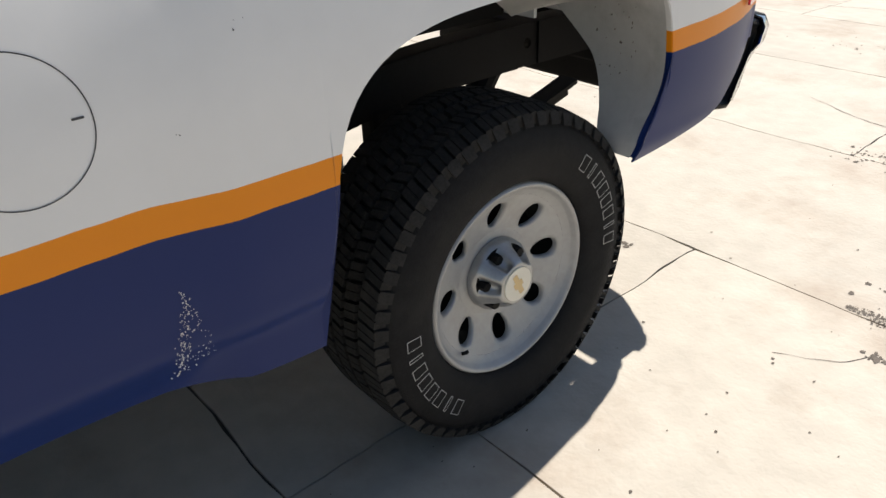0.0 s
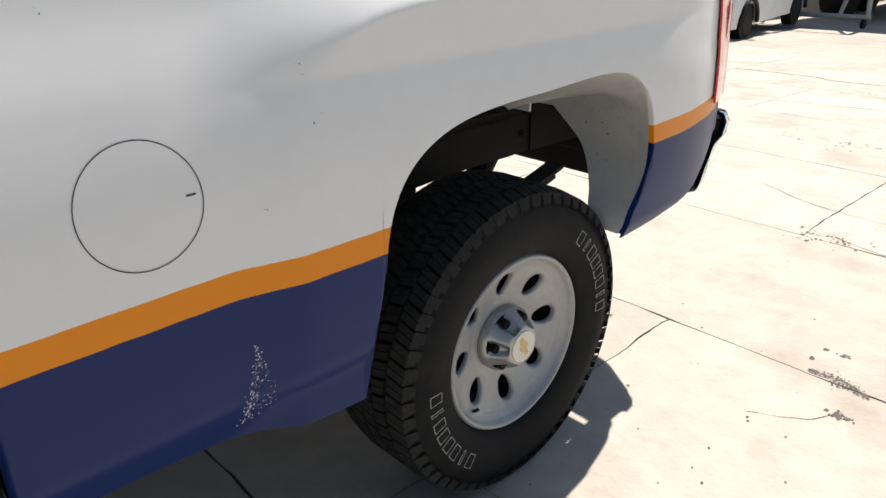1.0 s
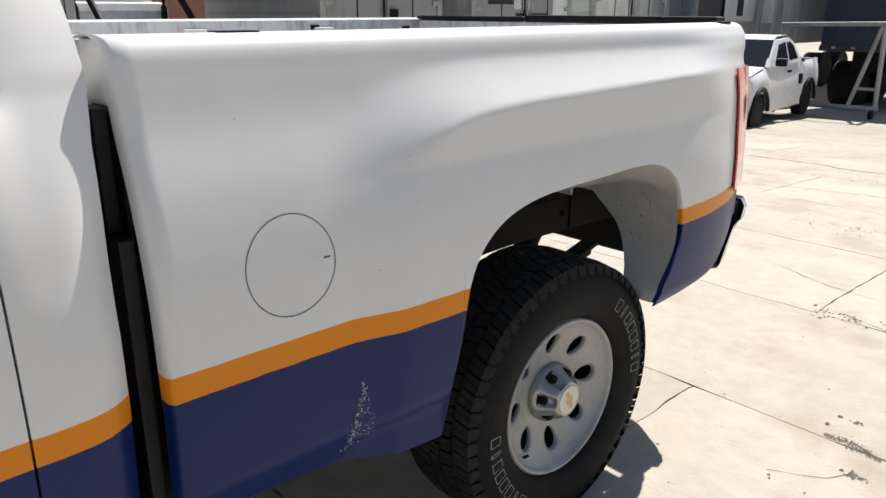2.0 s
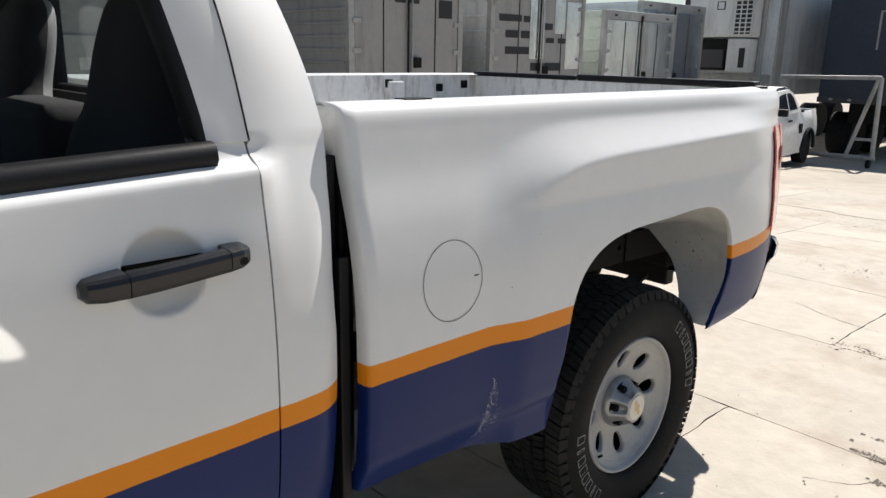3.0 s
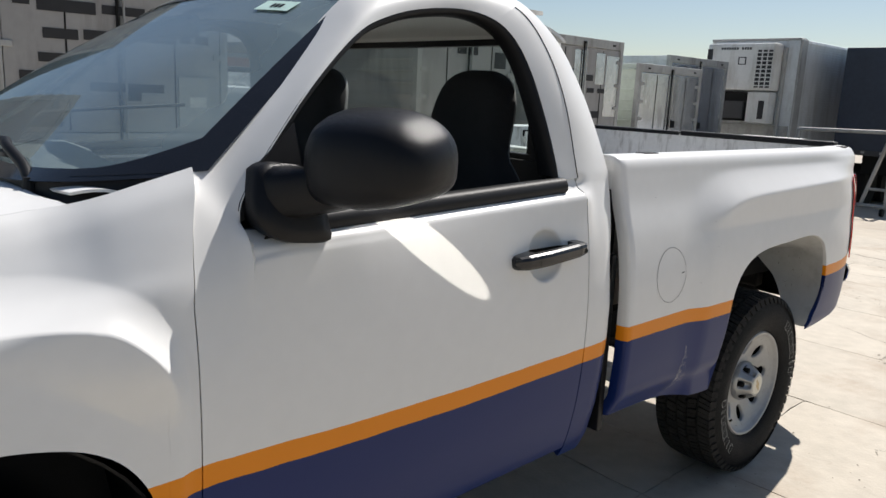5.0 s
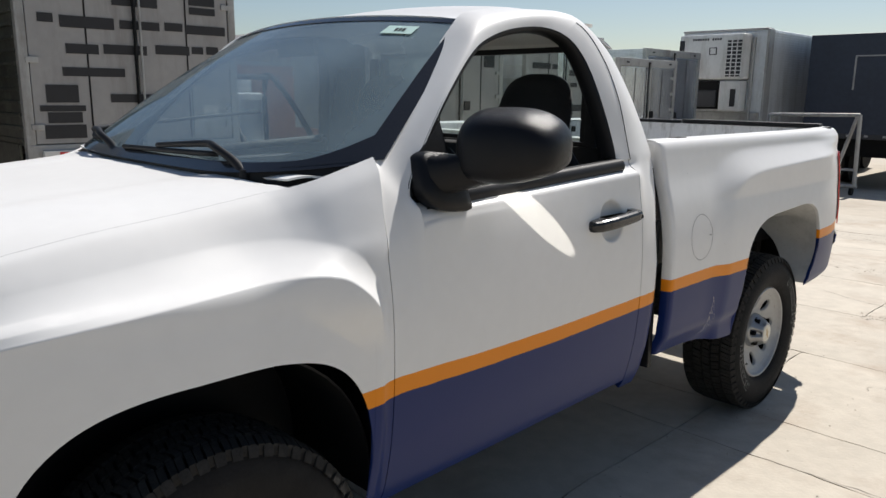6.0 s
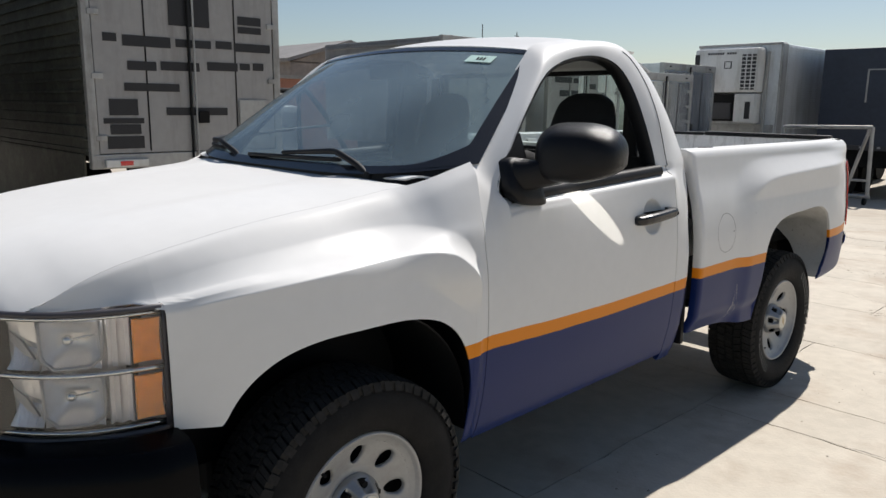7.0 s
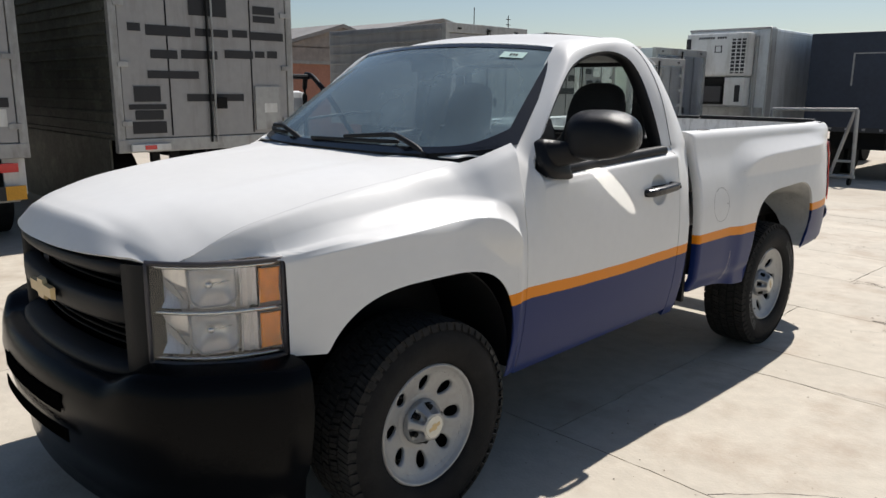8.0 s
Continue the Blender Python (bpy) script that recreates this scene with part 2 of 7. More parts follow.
def lerp_table(tab, v):
    """Piecewise-linear lookup in (key, value) rows, sorted by key."""
    if v <= tab[0][0]:
        return tab[0][1]
    for (a, p), (b, q) in zip(tab, tab[1:]):
        if v <= b:
            return p + (q - p) * (v - a) / (b - a)
    return tab[-1][1]


def mesh_part(name, verts, faces, material, parent=None, label="", shade=True):
    me = bpy.data.meshes.new(name)
    me.from_pydata([tuple(v) for v in verts], [], faces)
    me.materials.append(material)
    if shade:
        me.polygons.foreach_set("use_smooth", [True] * len(me.polygons))
    me.update()
    ob = new(name, me)
    if parent:
        ob.parent = parent
    return tagged(ob, label)


def part(name, bm, material, parent=None, label="", shade=False):
    me = bpy.data.meshes.new(name)
    bmesh.ops.recalc_face_normals(bm, faces=bm.faces)
    bm.to_mesh(me)
    bm.free()
    me.materials.append(material)
    if shade:
        me.polygons.foreach_set("use_smooth", [True] * len(me.polygons))
    ob = new(name, me)
    if parent:
        ob.parent = parent
    return tagged(ob, label)


def thing(name, label, category, at=(0, 0, 0), group="", kind=""):
    return tagged(new(name), label, category, group, kind) if at == (0, 0, 0) else _thing_at(name, label, category, at, group, kind)


def _thing_at(name, label, category, at, group, kind):
    ob = new(name)
    ob.location = at
    return tagged(ob, label, category, group, kind)


def box(bm, x0, x1, y0, y1, z0, z1, bevel=0.0, m=None):
    r = bmesh.ops.create_cube(bm, size=1)
    vs = r["verts"]
    bmesh.ops.scale(bm, vec=(x1 - x0, y1 - y0, z1 - z0), verts=vs)
    bmesh.ops.translate(bm, vec=((x0 + x1) / 2, (y0 + y1) / 2, (z0 + z1) / 2), verts=vs)
    if bevel:
        es = list({e for v in vs for e in v.link_edges})
        r = bmesh.ops.bevel(bm, geom=es, offset=bevel, segments=2, affect="EDGES", profile=0.6)
        vs = list({v for f in r["faces"] for v in f.verts} | {v for v in vs if v.is_valid})
    if m:
        bmesh.ops.transform(bm, matrix=m, verts=vs)
    return vs


def box_part(name, x0, x1, y0, y1, z0, z1, material, parent, bevel=0.004, label=""):
    bm = bmesh.new()
    box(bm, x0, x1, y0, y1, z0, z1, bevel)
    return part(name, bm, material, parent, label)


def tube(bm, a, b, r, n=12):
    a, b = Vector(a), Vector(b)
    d = b - a
    m = Matrix.Translation((a + b) / 2) @ d.to_track_quat("Z", "Y").to_matrix().to_4x4()
    bmesh.ops.create_cone(bm, cap_ends=True, segments=n, radius1=r, radius2=r, depth=d.length, matrix=m)


def sweep(path, r, n=8, closed=False, radii=None):
    """Vertices and faces of a round bar along a path."""
    path = [Vector(p) for p in path]
    vs, fs = [], []
    k = len(path)
    up = Vector((0, 0, 1))
    for i, p in enumerate(path):
        d = (path[(i + 1) % k] - path[i - 1]) if closed else (path[min(i + 1, k - 1)] - path[max(i - 1, 0)])
        d.normalize()
        s = d.cross(up)
        if s.length < 0.05:
            s = d.cross(Vector((1, 0, 0)))
        s.normalize()
        t = s.cross(d)
        rr = radii[i] if radii else r
        for j in range(n):
            a = 2 * math.pi * j / n
            vs.append(p + (s * math.cos(a) + t * math.sin(a)) * rr)
    for i in range(k if closed else k - 1):
        for j in range(n):
            a, b = i * n, ((i + 1) % k) * n
            fs.append((a + j, a + (j + 1) % n, b + (j + 1) % n, b + j))
    if not closed:
        fs.append(tuple(range(n - 1, -1, -1)))
        fs.append(tuple((k - 1) * n + j for j in range(n)))
    return vs, fs


def grid_faces(nu, nv, wrap=False):
    f = []
    for i in range(nu - 1):
        for j in range(nv if wrap else nv - 1):
            a, b = i * nv + j, i * nv + (j + 1) % nv
            f.append((a, b, b + nv, a + nv))
    return f


def shell(cols, thick=0.012, normal=None):
    """Sheet metal from a grid of points (list of columns), with a rim and an inner face set in by its thickness."""
    nu, nv = len(cols), len(cols[0])
    out = [Vector(p) for c in cols for p in c]
    nor = []
    for i in range(nu):
        for j in range(nv):
            a = out[min(i + 1, nu - 1) * nv + j] - out[max(i - 1, 0) * nv + j]
            b = out[i * nv + min(j + 1, nv - 1)] - out[i * nv + max(j - 1, 0)]
            c = a.cross(b)
            nor.append(c.normalized() if c.length > 1e-9 else Vector((1, 0, 0)))
    ins = [p + (normal or q) * thick for p, q in zip(out, nor)]
    vs = out + ins
    base = len(out)
    fs = grid_faces(nu, nv)
    fs += [tuple(base + k for k in reversed(f)) for f in grid_faces(nu, nv)]
    border = [i * nv for i in range(nu)] + [(nu - 1) * nv + j for j in range(1, nv)] + [i * nv + nv - 1 for i in range(nu - 2, -1, -1)] + [j for j in range(nv - 2, 0, -1)]
    start = len(vs)
    for k in border:                                    # own vertices for the rim keep its edge crisp
        vs += [out[k], ins[k]]
    m = len(border)
    for k in range(m):
        a, b = start + 2 * k, start + 2 * ((k + 1) % m)
        fs.append((a, a + 1, b + 1, b))
    return vs, fs


def flip(vs, fs):
    """The mirror image across the truck's middle plane."""
    return [Vector((-v[0], v[1], v[2])) for v in vs], [tuple(reversed(f)) for f in fs]


def resample(line, n):
    """n points at even steps along a polyline."""
    line = [Vector(p) for p in line]
    acc = [0.0]
    for a, b in zip(line, line[1:]):
        acc.append(acc[-1] + (b - a).length)
    res, k = [], 0
    for i in range(n):
        d = acc[-1] * i / (n - 1)
        while k < len(acc) - 2 and acc[k + 1] < d:
            k += 1
        s = acc[k + 1] - acc[k]
        res.append(line[k].lerp(line[k + 1], (d - acc[k]) / s if s > 1e-9 else 0))
    return res


def curve_pts(ctrl, n):
    """A smooth (Catmull-Rom) line through the points, resampled."""
    p = [Vector(c) for c in ctrl]
    p = [p[0] * 2 - p[1]] + p + [p[-1] * 2 - p[-2]]
    res = []
    for i in range(1, len(p) - 2):
        for k in range(10):
            t = k / 10
            a, b, c, d = p[i - 1], p[i], p[i + 1], p[i + 2]
            res.append(0.5 * ((2 * b) + (c - a) * t + (2 * a - 5 * b + 4 * c - d) * t * t + (3 * b - a - 3 * c + d) * t ** 3))
    res.append(p[-2])
    return resample(res, n)

# ---------------- the pickup truck ----------------
# It faces -y; its rear axle lies at y = 0, its front axle at y = -3.02, its middle at x = 0.
truck = thing("pickup_truck", "white and blue pickup truck with orange stripe, parked on concrete", "pickup truck")
AXLE_R, AXLE_F, HUB_Z, TYRE_R = 0.0, -3.022, 0.392, 0.402


ARCH_YC, ARCH_A, ARCH_F = -0.015, 0.442, 0.462      # middle, reach behind, reach ahead


def arch_rear(y):
    u = (y - ARCH_YC) / (ARCH_A if y > ARCH_YC else ARCH_F)
    if abs(u) >= 1:
        return 0.0
    n, m = (3.6, 0.21) if u < 0 else (5.0, 0.22)
    return 0.555 + 0.485 * max(0.0, 1 - abs(u) ** n) ** m + (0.05 if y > 0 else 0.025) * y


def arch_curl(y, z):
    """The rear foot of the arch curls forward under the wheel, the front foot slants ahead."""
    if y > 0.2:
        return -0.078 * smooth(z, 0.84, 0.61) ** 1.6 * (1 - smooth(y, 0.44, 0.70))
    if y < -0.2:
        return -0.042 * smooth(z, 0.80, 0.54) * smooth(y, -0.80, -0.49)
    return 0.0


def arch_front(y):
    u = (y + 3.04) / 0.43
    if abs(u) >= 1:
        return 0.0
    n, m = (4, 0.30) if u > 0 else (3.1, 0.36)
    return 0.50 + 0.465 * max(0.0, 1 - abs(u) ** n) ** m


def rake(y):
    return 0.045 * (y + 1.7)


# -- cargo box side --
BOX_SECTION = [(0.80, 1.402), (0.86, 1.408), (0.895, 1.406), (0.917, 1.396), (0.928, 1.378), (0.935, 1.34), (0.951, 1.26), (0.982, 1.15),
               (1.004, 1.02), (1.010, 0.90), (1.010, 0.75), (1.004, 0.665), (0.999, 0.624), (0.966, 0.556), (0.948, 0.50)]


BOX_XZ = sorted((p.z, p.x) for p in curve_pts([(q[0], 0, q[1]) for q in BOX_SECTION], 160) if p.z < 1.39)


BOX_CORNER = [(1.0, 1.020), (1.12, 1.008), (1.2, 0.996), (1.27, 0.980), (1.33, 0.960), (1.37, 0.938), (1.393, 0.918)]


def box_x(x, y, z):
    ec = ((max(0.0, -y) / 0.64) ** 5 + (max(0.0, z - 0.75) / (0.508 + 0.03 * y)) ** 5) ** 0.2
    eo = ((max(0.0, -y) / 0.80) ** 5 + (max(0.0, z - 0.75) / 0.598) ** 5) ** 0.2
    k = 1.0 if ec <= 1 else 0.0 if eo >= 1 else (1 - (ec - 1) / (ec - eo)) ** 1.35
    x = max(x, x + (0.984 - x) * k) + 0.016 * k
    if y > 0.42 and 1.0 < z < 1.393:                     # the swelling rounds off into the rear corner
        x += (lerp_table(BOX_CORNER, z) - x) * smooth(y, 0.42, 0.80) * smooth(z, 1.393, 1.375) * smooth(z, 1.0, 1.10)
    if y > 0.40:
        x -= 0.105 * ((y - 0.40) / 0.55) ** 2.4 * (1 - 0.2 * smooth(z, 0.95, 1.28) - 0.35 * smooth(z, 1.28, 1.39))
    return x


def section_cols(ys, section, xfun, zbot, n, split=None):
    """Columns of points down the body's side at each y. Above the height split all columns share their rows."""
    cols = []
    for y in ys:
        line = []
        dense = curve_pts([(p[0], 0, p[1]) for p in section(y)], 200)
        zb = zbot(y)
        for i, p in enumerate(dense):
            q = Vector((xfun(p.x, y, p.z), y, p.z))
            if p.z < zb and len(line) > 1:
                o = line[-1]
                t = (o.z - zb) / max(o.z - q.z, 1e-6)
                line.append(o.lerp(q, min(t, 1)))
                break
            line.append(q)
        if split is None:
            cols.append(resample(line, n))
            continue
        k = next(i for i, p in enumerate(line) if p.z <= split)
        t = (line[k - 1].z - split) / max(line[k - 1].z - line[k].z, 1e-6)
        mid = line[k - 1].lerp(line[k], t)
        nu = int(n * 0.62)
        cols.append(resample(line[:k] + [mid], nu) + resample([mid] + line[k:], n - nu + 1)[1:])
    return cols


def arch_columns(y0, y1, yc, a, af, step=0.03):
    ys = [y0]
    while ys[-1] + step < y1:
        ys.append(ys[-1] + step)
    ys.append(y1)
    ys = [y for y in ys if not (yc - af - 0.012 < y < yc + a + 0.012)]
    ys += [yc + (a if k > 22 else af) * math.sin(math.pi * (k / 44 - 0.5)) for k in range(45)]
    ys += [yc - af - 0.003, yc + a + 0.003]
    return sorted(y for y in ys if y0 <= y <= y1)


def box_bottom(y):
    a = arch_rear(y)
    low = 0.552 - 0.042 * smooth(y, -1.0, -0.46) if y < 0 else lerp_table([(0.40, 0.590), (0.54, 0.602), (0.66, 0.620), (0.74, 0.645), (0.82, 0.690), (0.93, 0.76)], y)
    return max(a, low)


BOX_Y0, BOX_Y1 = -1.122, 0.93
cols = section_cols(arch_columns(BOX_Y0, BOX_Y1, ARCH_YC, ARCH_A, ARCH_F), lambda y: BOX_SECTION, box_x, box_bottom, 100, 1.06)
for c in cols:
    for p in c:
        p.y += arch_curl(p.y, p.z)
# rounded rear corner
last = cols[-1]
for k in range(1, 9):
    a = math.pi / 2 * k / 8
    cols.append([Vector((p.x - 0.075 * (1 - math.cos(a)), p.y + 0.06 * math.sin(a), p.z)) for p in last])
# rolled front edge
first = cols[0]
cols = [[Vector((p.x - d, p.y - s, p.z)) for p in first] for d, s in ((0.035, 0.008), (0.014, 0.0075), (0.004, 0.004))] + cols
vs, fs = shell(cols, 0.006, Vector((-1, 0, -0.3)))
box_left = mesh_part("bed_side", vs, fs, PAINT, truck, "white and blue steel bed side with flared arch")
vs2, fs2 = flip(vs, fs)
mesh_part("bed_side", vs2, fs2, PAINT, truck)

# arch lip turned inward
ARCH_EDGE = []                                        # (y, z) from the rear foot over the wheel to the front foot
for z in linspace(0.602, 0.93, 34):
    u = (1 - min(max((z - 0.577) / 0.485, 0.0), 1.0) ** (1 / 0.22)) ** 0.2
    ARCH_EDGE.append((ARCH_YC + ARCH_A * u, z))
ARCH_EDGE += [(y, arch_rear(y)) for y in linspace(ARCH_EDGE[-1][0] - 0.010, -0.445, 46)]
for z in linspace(0.86, 0.515, 22):
    u = (1 - min(max((z - 0.543) / 0.485, 0.0), 1.0) ** (1 / 0.21)) ** (1 / 3.6)
    ARCH_EDGE.append((ARCH_YC - ARCH_F * u, z))
for sx in (1, -1):
    lip = []
    for y, z in ARCH_EDGE:
        slim = 1 - 0.6 * smooth(y, 0.25, 0.38)
        lip.append([Vector((sx * (box_x(lerp_table(BOX_XZ, z), y, z) + d * slim), y + arch_curl(y, z), z + h)) for d, h in ((-0.005, 0.0), (-0.018, 0.001), (-0.034, 0.003), (-0.040, 0.006))])
    vs, fs = shell(lip, 0.002)
    mesh_part("arch_lip", vs, fs, PAINT, truck)

# fuel door: a round seam, the flap proud by a hair, and its finger notch
FUEL = (-0.885, 1.010)
ring = []
for k in range(65):
    a = 2 * math.pi * k / 64
    row = []
    for r in (0.0920, 0.0937):
        y, z = FUEL[0] + r * math.cos(a) * 0.98, FUEL[1] + r * math.sin(a)
        row.append(Vector((box_x(lerp_table(BOX_XZ, z), y, z) + 0.0012, y, z)))
    ring.append(row)
fuel = mesh_part("fuel_door", [v for r in ring for v in r], grid_faces(65, 2), TRIM, truck, "round flush fuel door")
bm = bmesh.new()
fx = box_x(lerp_table(BOX_XZ, 1.011), -0.811, 1.011)
box(bm, fx - 0.002, fx + 0.0012, -0.819, -0.804, 1.0095, 1.0125, 0.0005)
part("finger_notch", bm, TRIM, fuel)

# -- front fender --
SEAM_X = [(-3.91, 0.565), (-3.895, 0.583), (-3.87, 0.622), (-3.84, 0.655), (-3.815, 0.668), (-3.78, 0.679), (-3.70, 0.69), (-3.6, 0.70), (-3.5, 0.708), (-3.2, 0.72), (-2.80, 0.733), (-2.72, 0.752), (-2.64, 0.795), (-2.56, 0.822), (-2.5, 0.838), (-2.47, 0.846)]
SEAM_Z = [(-3.91, 1.092), (-3.84, 1.094), (-3.815, 1.099), (-3.75, 1.126), (-3.70, 1.152), (-3.6, 1.188), (-3.4, 1.232), (-3.2, 1.266), (-3.0, 1.29), (-2.85, 1.31), (-2.72, 1.33), (-2.64, 1.352), (-2.56, 1.38), (-2.5, 1.402), (-2.47, 1.414)]


PLAN_X = [(-3.9, 0.575), (-3.85, 0.625), (-3.75, 0.705), (-3.65, 0.772), (-3.545, 0.835), (-3.45, 0.895), (-3.35, 0.945), (-3.22, 0.98), (-3.08, 0.995)]
CREASE = [(-3.82, 1.0), (-3.64, 1.045), (-3.54, 1.072), (-3.41, 1.102), (-3.27, 1.122), (-3.1, 1.137), (-2.9, 1.150), (-2.75, 1.157), (-2.5, 1.159)]
SHOULDER_TOP = [(-3.82, 1.055), (-3.64, 1.115), (-3.5, 1.147), (-3.37, 1.174), (-3.2, 1.195), (-3.03, 1.213), (-2.83, 1.227), (-2.7, 1.232), (-2.5, 1.232)]


def dense(tab, n=90):
    return [(p.x, p.z) for p in curve_pts([(a, 0, b) for a, b in tab], n)]


SEAM_X, SEAM_Z, PLAN_X, CREASE, SHOULDER_TOP = dense(SEAM_X), dense(SEAM_Z), dense(PLAN_X), dense(CREASE), dense(SHOULDER_TOP)


def front_y(x):
    """The nose's plan: how far forward it reaches at each distance from the middle."""
    x = abs(x)
    return -4.005 + 0.22 * x * x + 0.9 * x ** 6


def soft_front(xt, zt):
    """The shoulderless section at the door's front seam, from its top point down."""
    top = [(xt + (0.968 - xt) * t ** 0.72, zt + (1.19 - zt) * t ** 1.15) for t in (0, 0.2, 0.4, 0.6, 0.8)]
    return top + [(0.968, 1.19), (0.982, 1.12), (0.994, 1.04), (1.0, 0.95), (1.0, 0.84), (0.993, 0.72), (0.98, 0.62), (0.955, 0.51), (0.93, 0.455)]


SEAM_Y = -2.543
SEAM_LEAN = [(1.0, 0.0), (1.16, 0.002), (1.25, 0.016), (1.30, 0.027), (1.36, 0.046), (1.411, 0.0645), (1.45, 0.08)]


def seam_lean(y, z):
    """The door's front seam leans back above the shoulder, up to the windscreen's foot."""
    near = smooth(y, -2.72, SEAM_Y) if y < SEAM_Y else 1 - smooth(y, SEAM_Y, -2.42)
    return lerp_table(SEAM_LEAN, z) * near


def fender_roll(y):
    """The fender's side without its shoulder: a rounded fall from the hood seam to the sill."""
    top = y + 0.062 * smooth(y, -2.72, SEAM_Y)             # the top corner leans back with the seam
    xs, zs, zo = lerp_table(SEAM_X, top), lerp_table(SEAM_Z, top), lerp_table(SHOULDER_TOP, y)
    xo = xs + 0.37 * (0.964 - xs)
    d, h = xo - xs, zs - zo
    pts = [(xs, zs), (xs + 0.30 * d, zs - 0.16 * h), (xs + 0.62 * d, zs - 0.50 * h), (xo, zo), (xo + 0.45 * (0.915 - xo), zo - 0.052), (0.912, 1.125), (0.922, 1.06), (0.932, 0.95), (0.938, 0.85), (0.938, 0.72), (0.93, 0.60), (0.91, 0.46)]
    pts = curve_pts([(p[0], 0, p[1]) for p in pts], 160)
    b = smooth(y, -2.92, SEAM_Y)
    if b > 0:
        door = curve_pts([(p[0], 0, p[1]) for p in soft_front(xs, zs)], 160)
        pts = [p.lerp(q, b) for p, q in zip(pts, door)]
    return pts


def corner(y, z, reach, top):
    """A rounded rectangle over the wheel: 1 on its edge."""
    return ((max(0.0, y + 3.1) / reach) ** 6 + (max(0.0, z - 0.70) / (top - 0.70)) ** 6) ** (1 / 6)


def shoulder(y, z):
    """How far the swelling over the wheel stands out: full inside its crease, eased off towards its outer edge."""
    ec, eo = corner(y, z, 0.513, lerp_table(CREASE, y) - 0.018), corner(y, z, 0.54, lerp_table(SHOULDER_TOP, y))
    d = 0.05 * (0.22 + 0.78 * max(smooth(z, 0.93, 1.10), 1 - smooth(y, -2.85, -2.62)))
    if ec <= 1:
        return d
    if eo >= 1:
        return 0.0
    return d * (1 - (ec - 1) / (ec - 1 + 1 - eo)) ** 1.35


def crease_z(y, reach, top):
    u = max(0.0, y + 3.1) / reach
    return 0.70 + (top - 0.70) * max(0.0, 1 - u ** 6) ** (1 / 6)


def fender_cols(ys, bottom, rows=(24, 18, 60)):
    """Columns down the fender whose rows follow the outer edge and the crease of its shoulder."""
    cols = []
    for y in ys:
        roll, zb = fender_roll(y), bottom(y)
        zs = roll[0].z
        zc = max(crease_z(y, 0.513, lerp_table(CREASE, y) - 0.018), 0.93)
        zo = max(crease_z(y, 0.54, lerp_table(SHOULDER_TOP, y)), zc + 0.03)
        zc, zo = max(zc, 1.07, zb + 0.004), max(zo, 1.13, zb + 0.008)
        marks = [zs, min(zo, zs - 0.006), min(zc, zs - 0.010), zb]
        levels = [zs]
        for a, b, n in zip(marks, marks[1:], rows):
            levels += [a + (b - a) * k / n for k in range(1, n + 1)]
        col, k = [], 0
        xs, out = roll[0].x, lerp_table(PLAN_X, y)
        for z in levels:
            while k < len(roll) - 2 and roll[k + 1].z > z:
                k += 1
            p, q = roll[k], roll[k + 1]
            x = p.x + (q.x - p.x) * min(max((p.z - z) / max(p.z - q.z, 1e-6), 0.0), 1.0)
            s = shoulder(y, z)
            lift = smooth(z, lerp_table(CREASE, y) - 0.10, lerp_table(CREASE, y) - 0.018)
            x, h = x + s * (1 - 0.07 * lift), z + 0.38 * s * lift * (1 - smooth(y, -2.70, -2.60))
            if y < -3.08:
                x = xs + (x - xs) * (out - xs) / (0.995 - xs)
            col.append(Vector((x, y, h)))
        cols.append(col)
    return cols


def fender_bottom(y):
    a = arch_front(y)
    return max(a, 0.765 if y < -3.2 else 0.47)


ys = [y for y in arch_columns(-3.545, SEAM_Y - 0.003, -3.04, 0.43, 0.43) if y < -2.72 or -2.625 < y < -2.604] + linspace(-2.71, -2.63, 9)
ys = sorted(ys + linspace(-2.601, SEAM_Y - 0.003, 9))
cols = fender_cols(ys, fender_bottom)
for c in cols:
    for p in c:
        p.y += seam_lean(p.y, p.z)
vs, fs = shell(cols, 0.006)
mesh_part("front_fender", vs, fs, PAINT, truck, "white front fender with flared wheel arch")
vs, fs = flip(vs, fs)
mesh_part("front_fender", vs, fs, PAINT, truck)
# the fender's nose, over the headlight
cols = fender_cols(linspace(-3.812, -3.545, 16), lambda y: min(1.088 - 0.02 * smooth(y, -3.6, -3.545), lerp_table(SEAM_Z, y) - 0.012), (12, 8, 6))
vs, fs = shell(cols, 0.006)
mesh_part("fender_nose", vs, fs, PAINT, truck)
vs, fs = flip(vs, fs)
mesh_part("fender_nose", vs, fs, PAINT, truck)

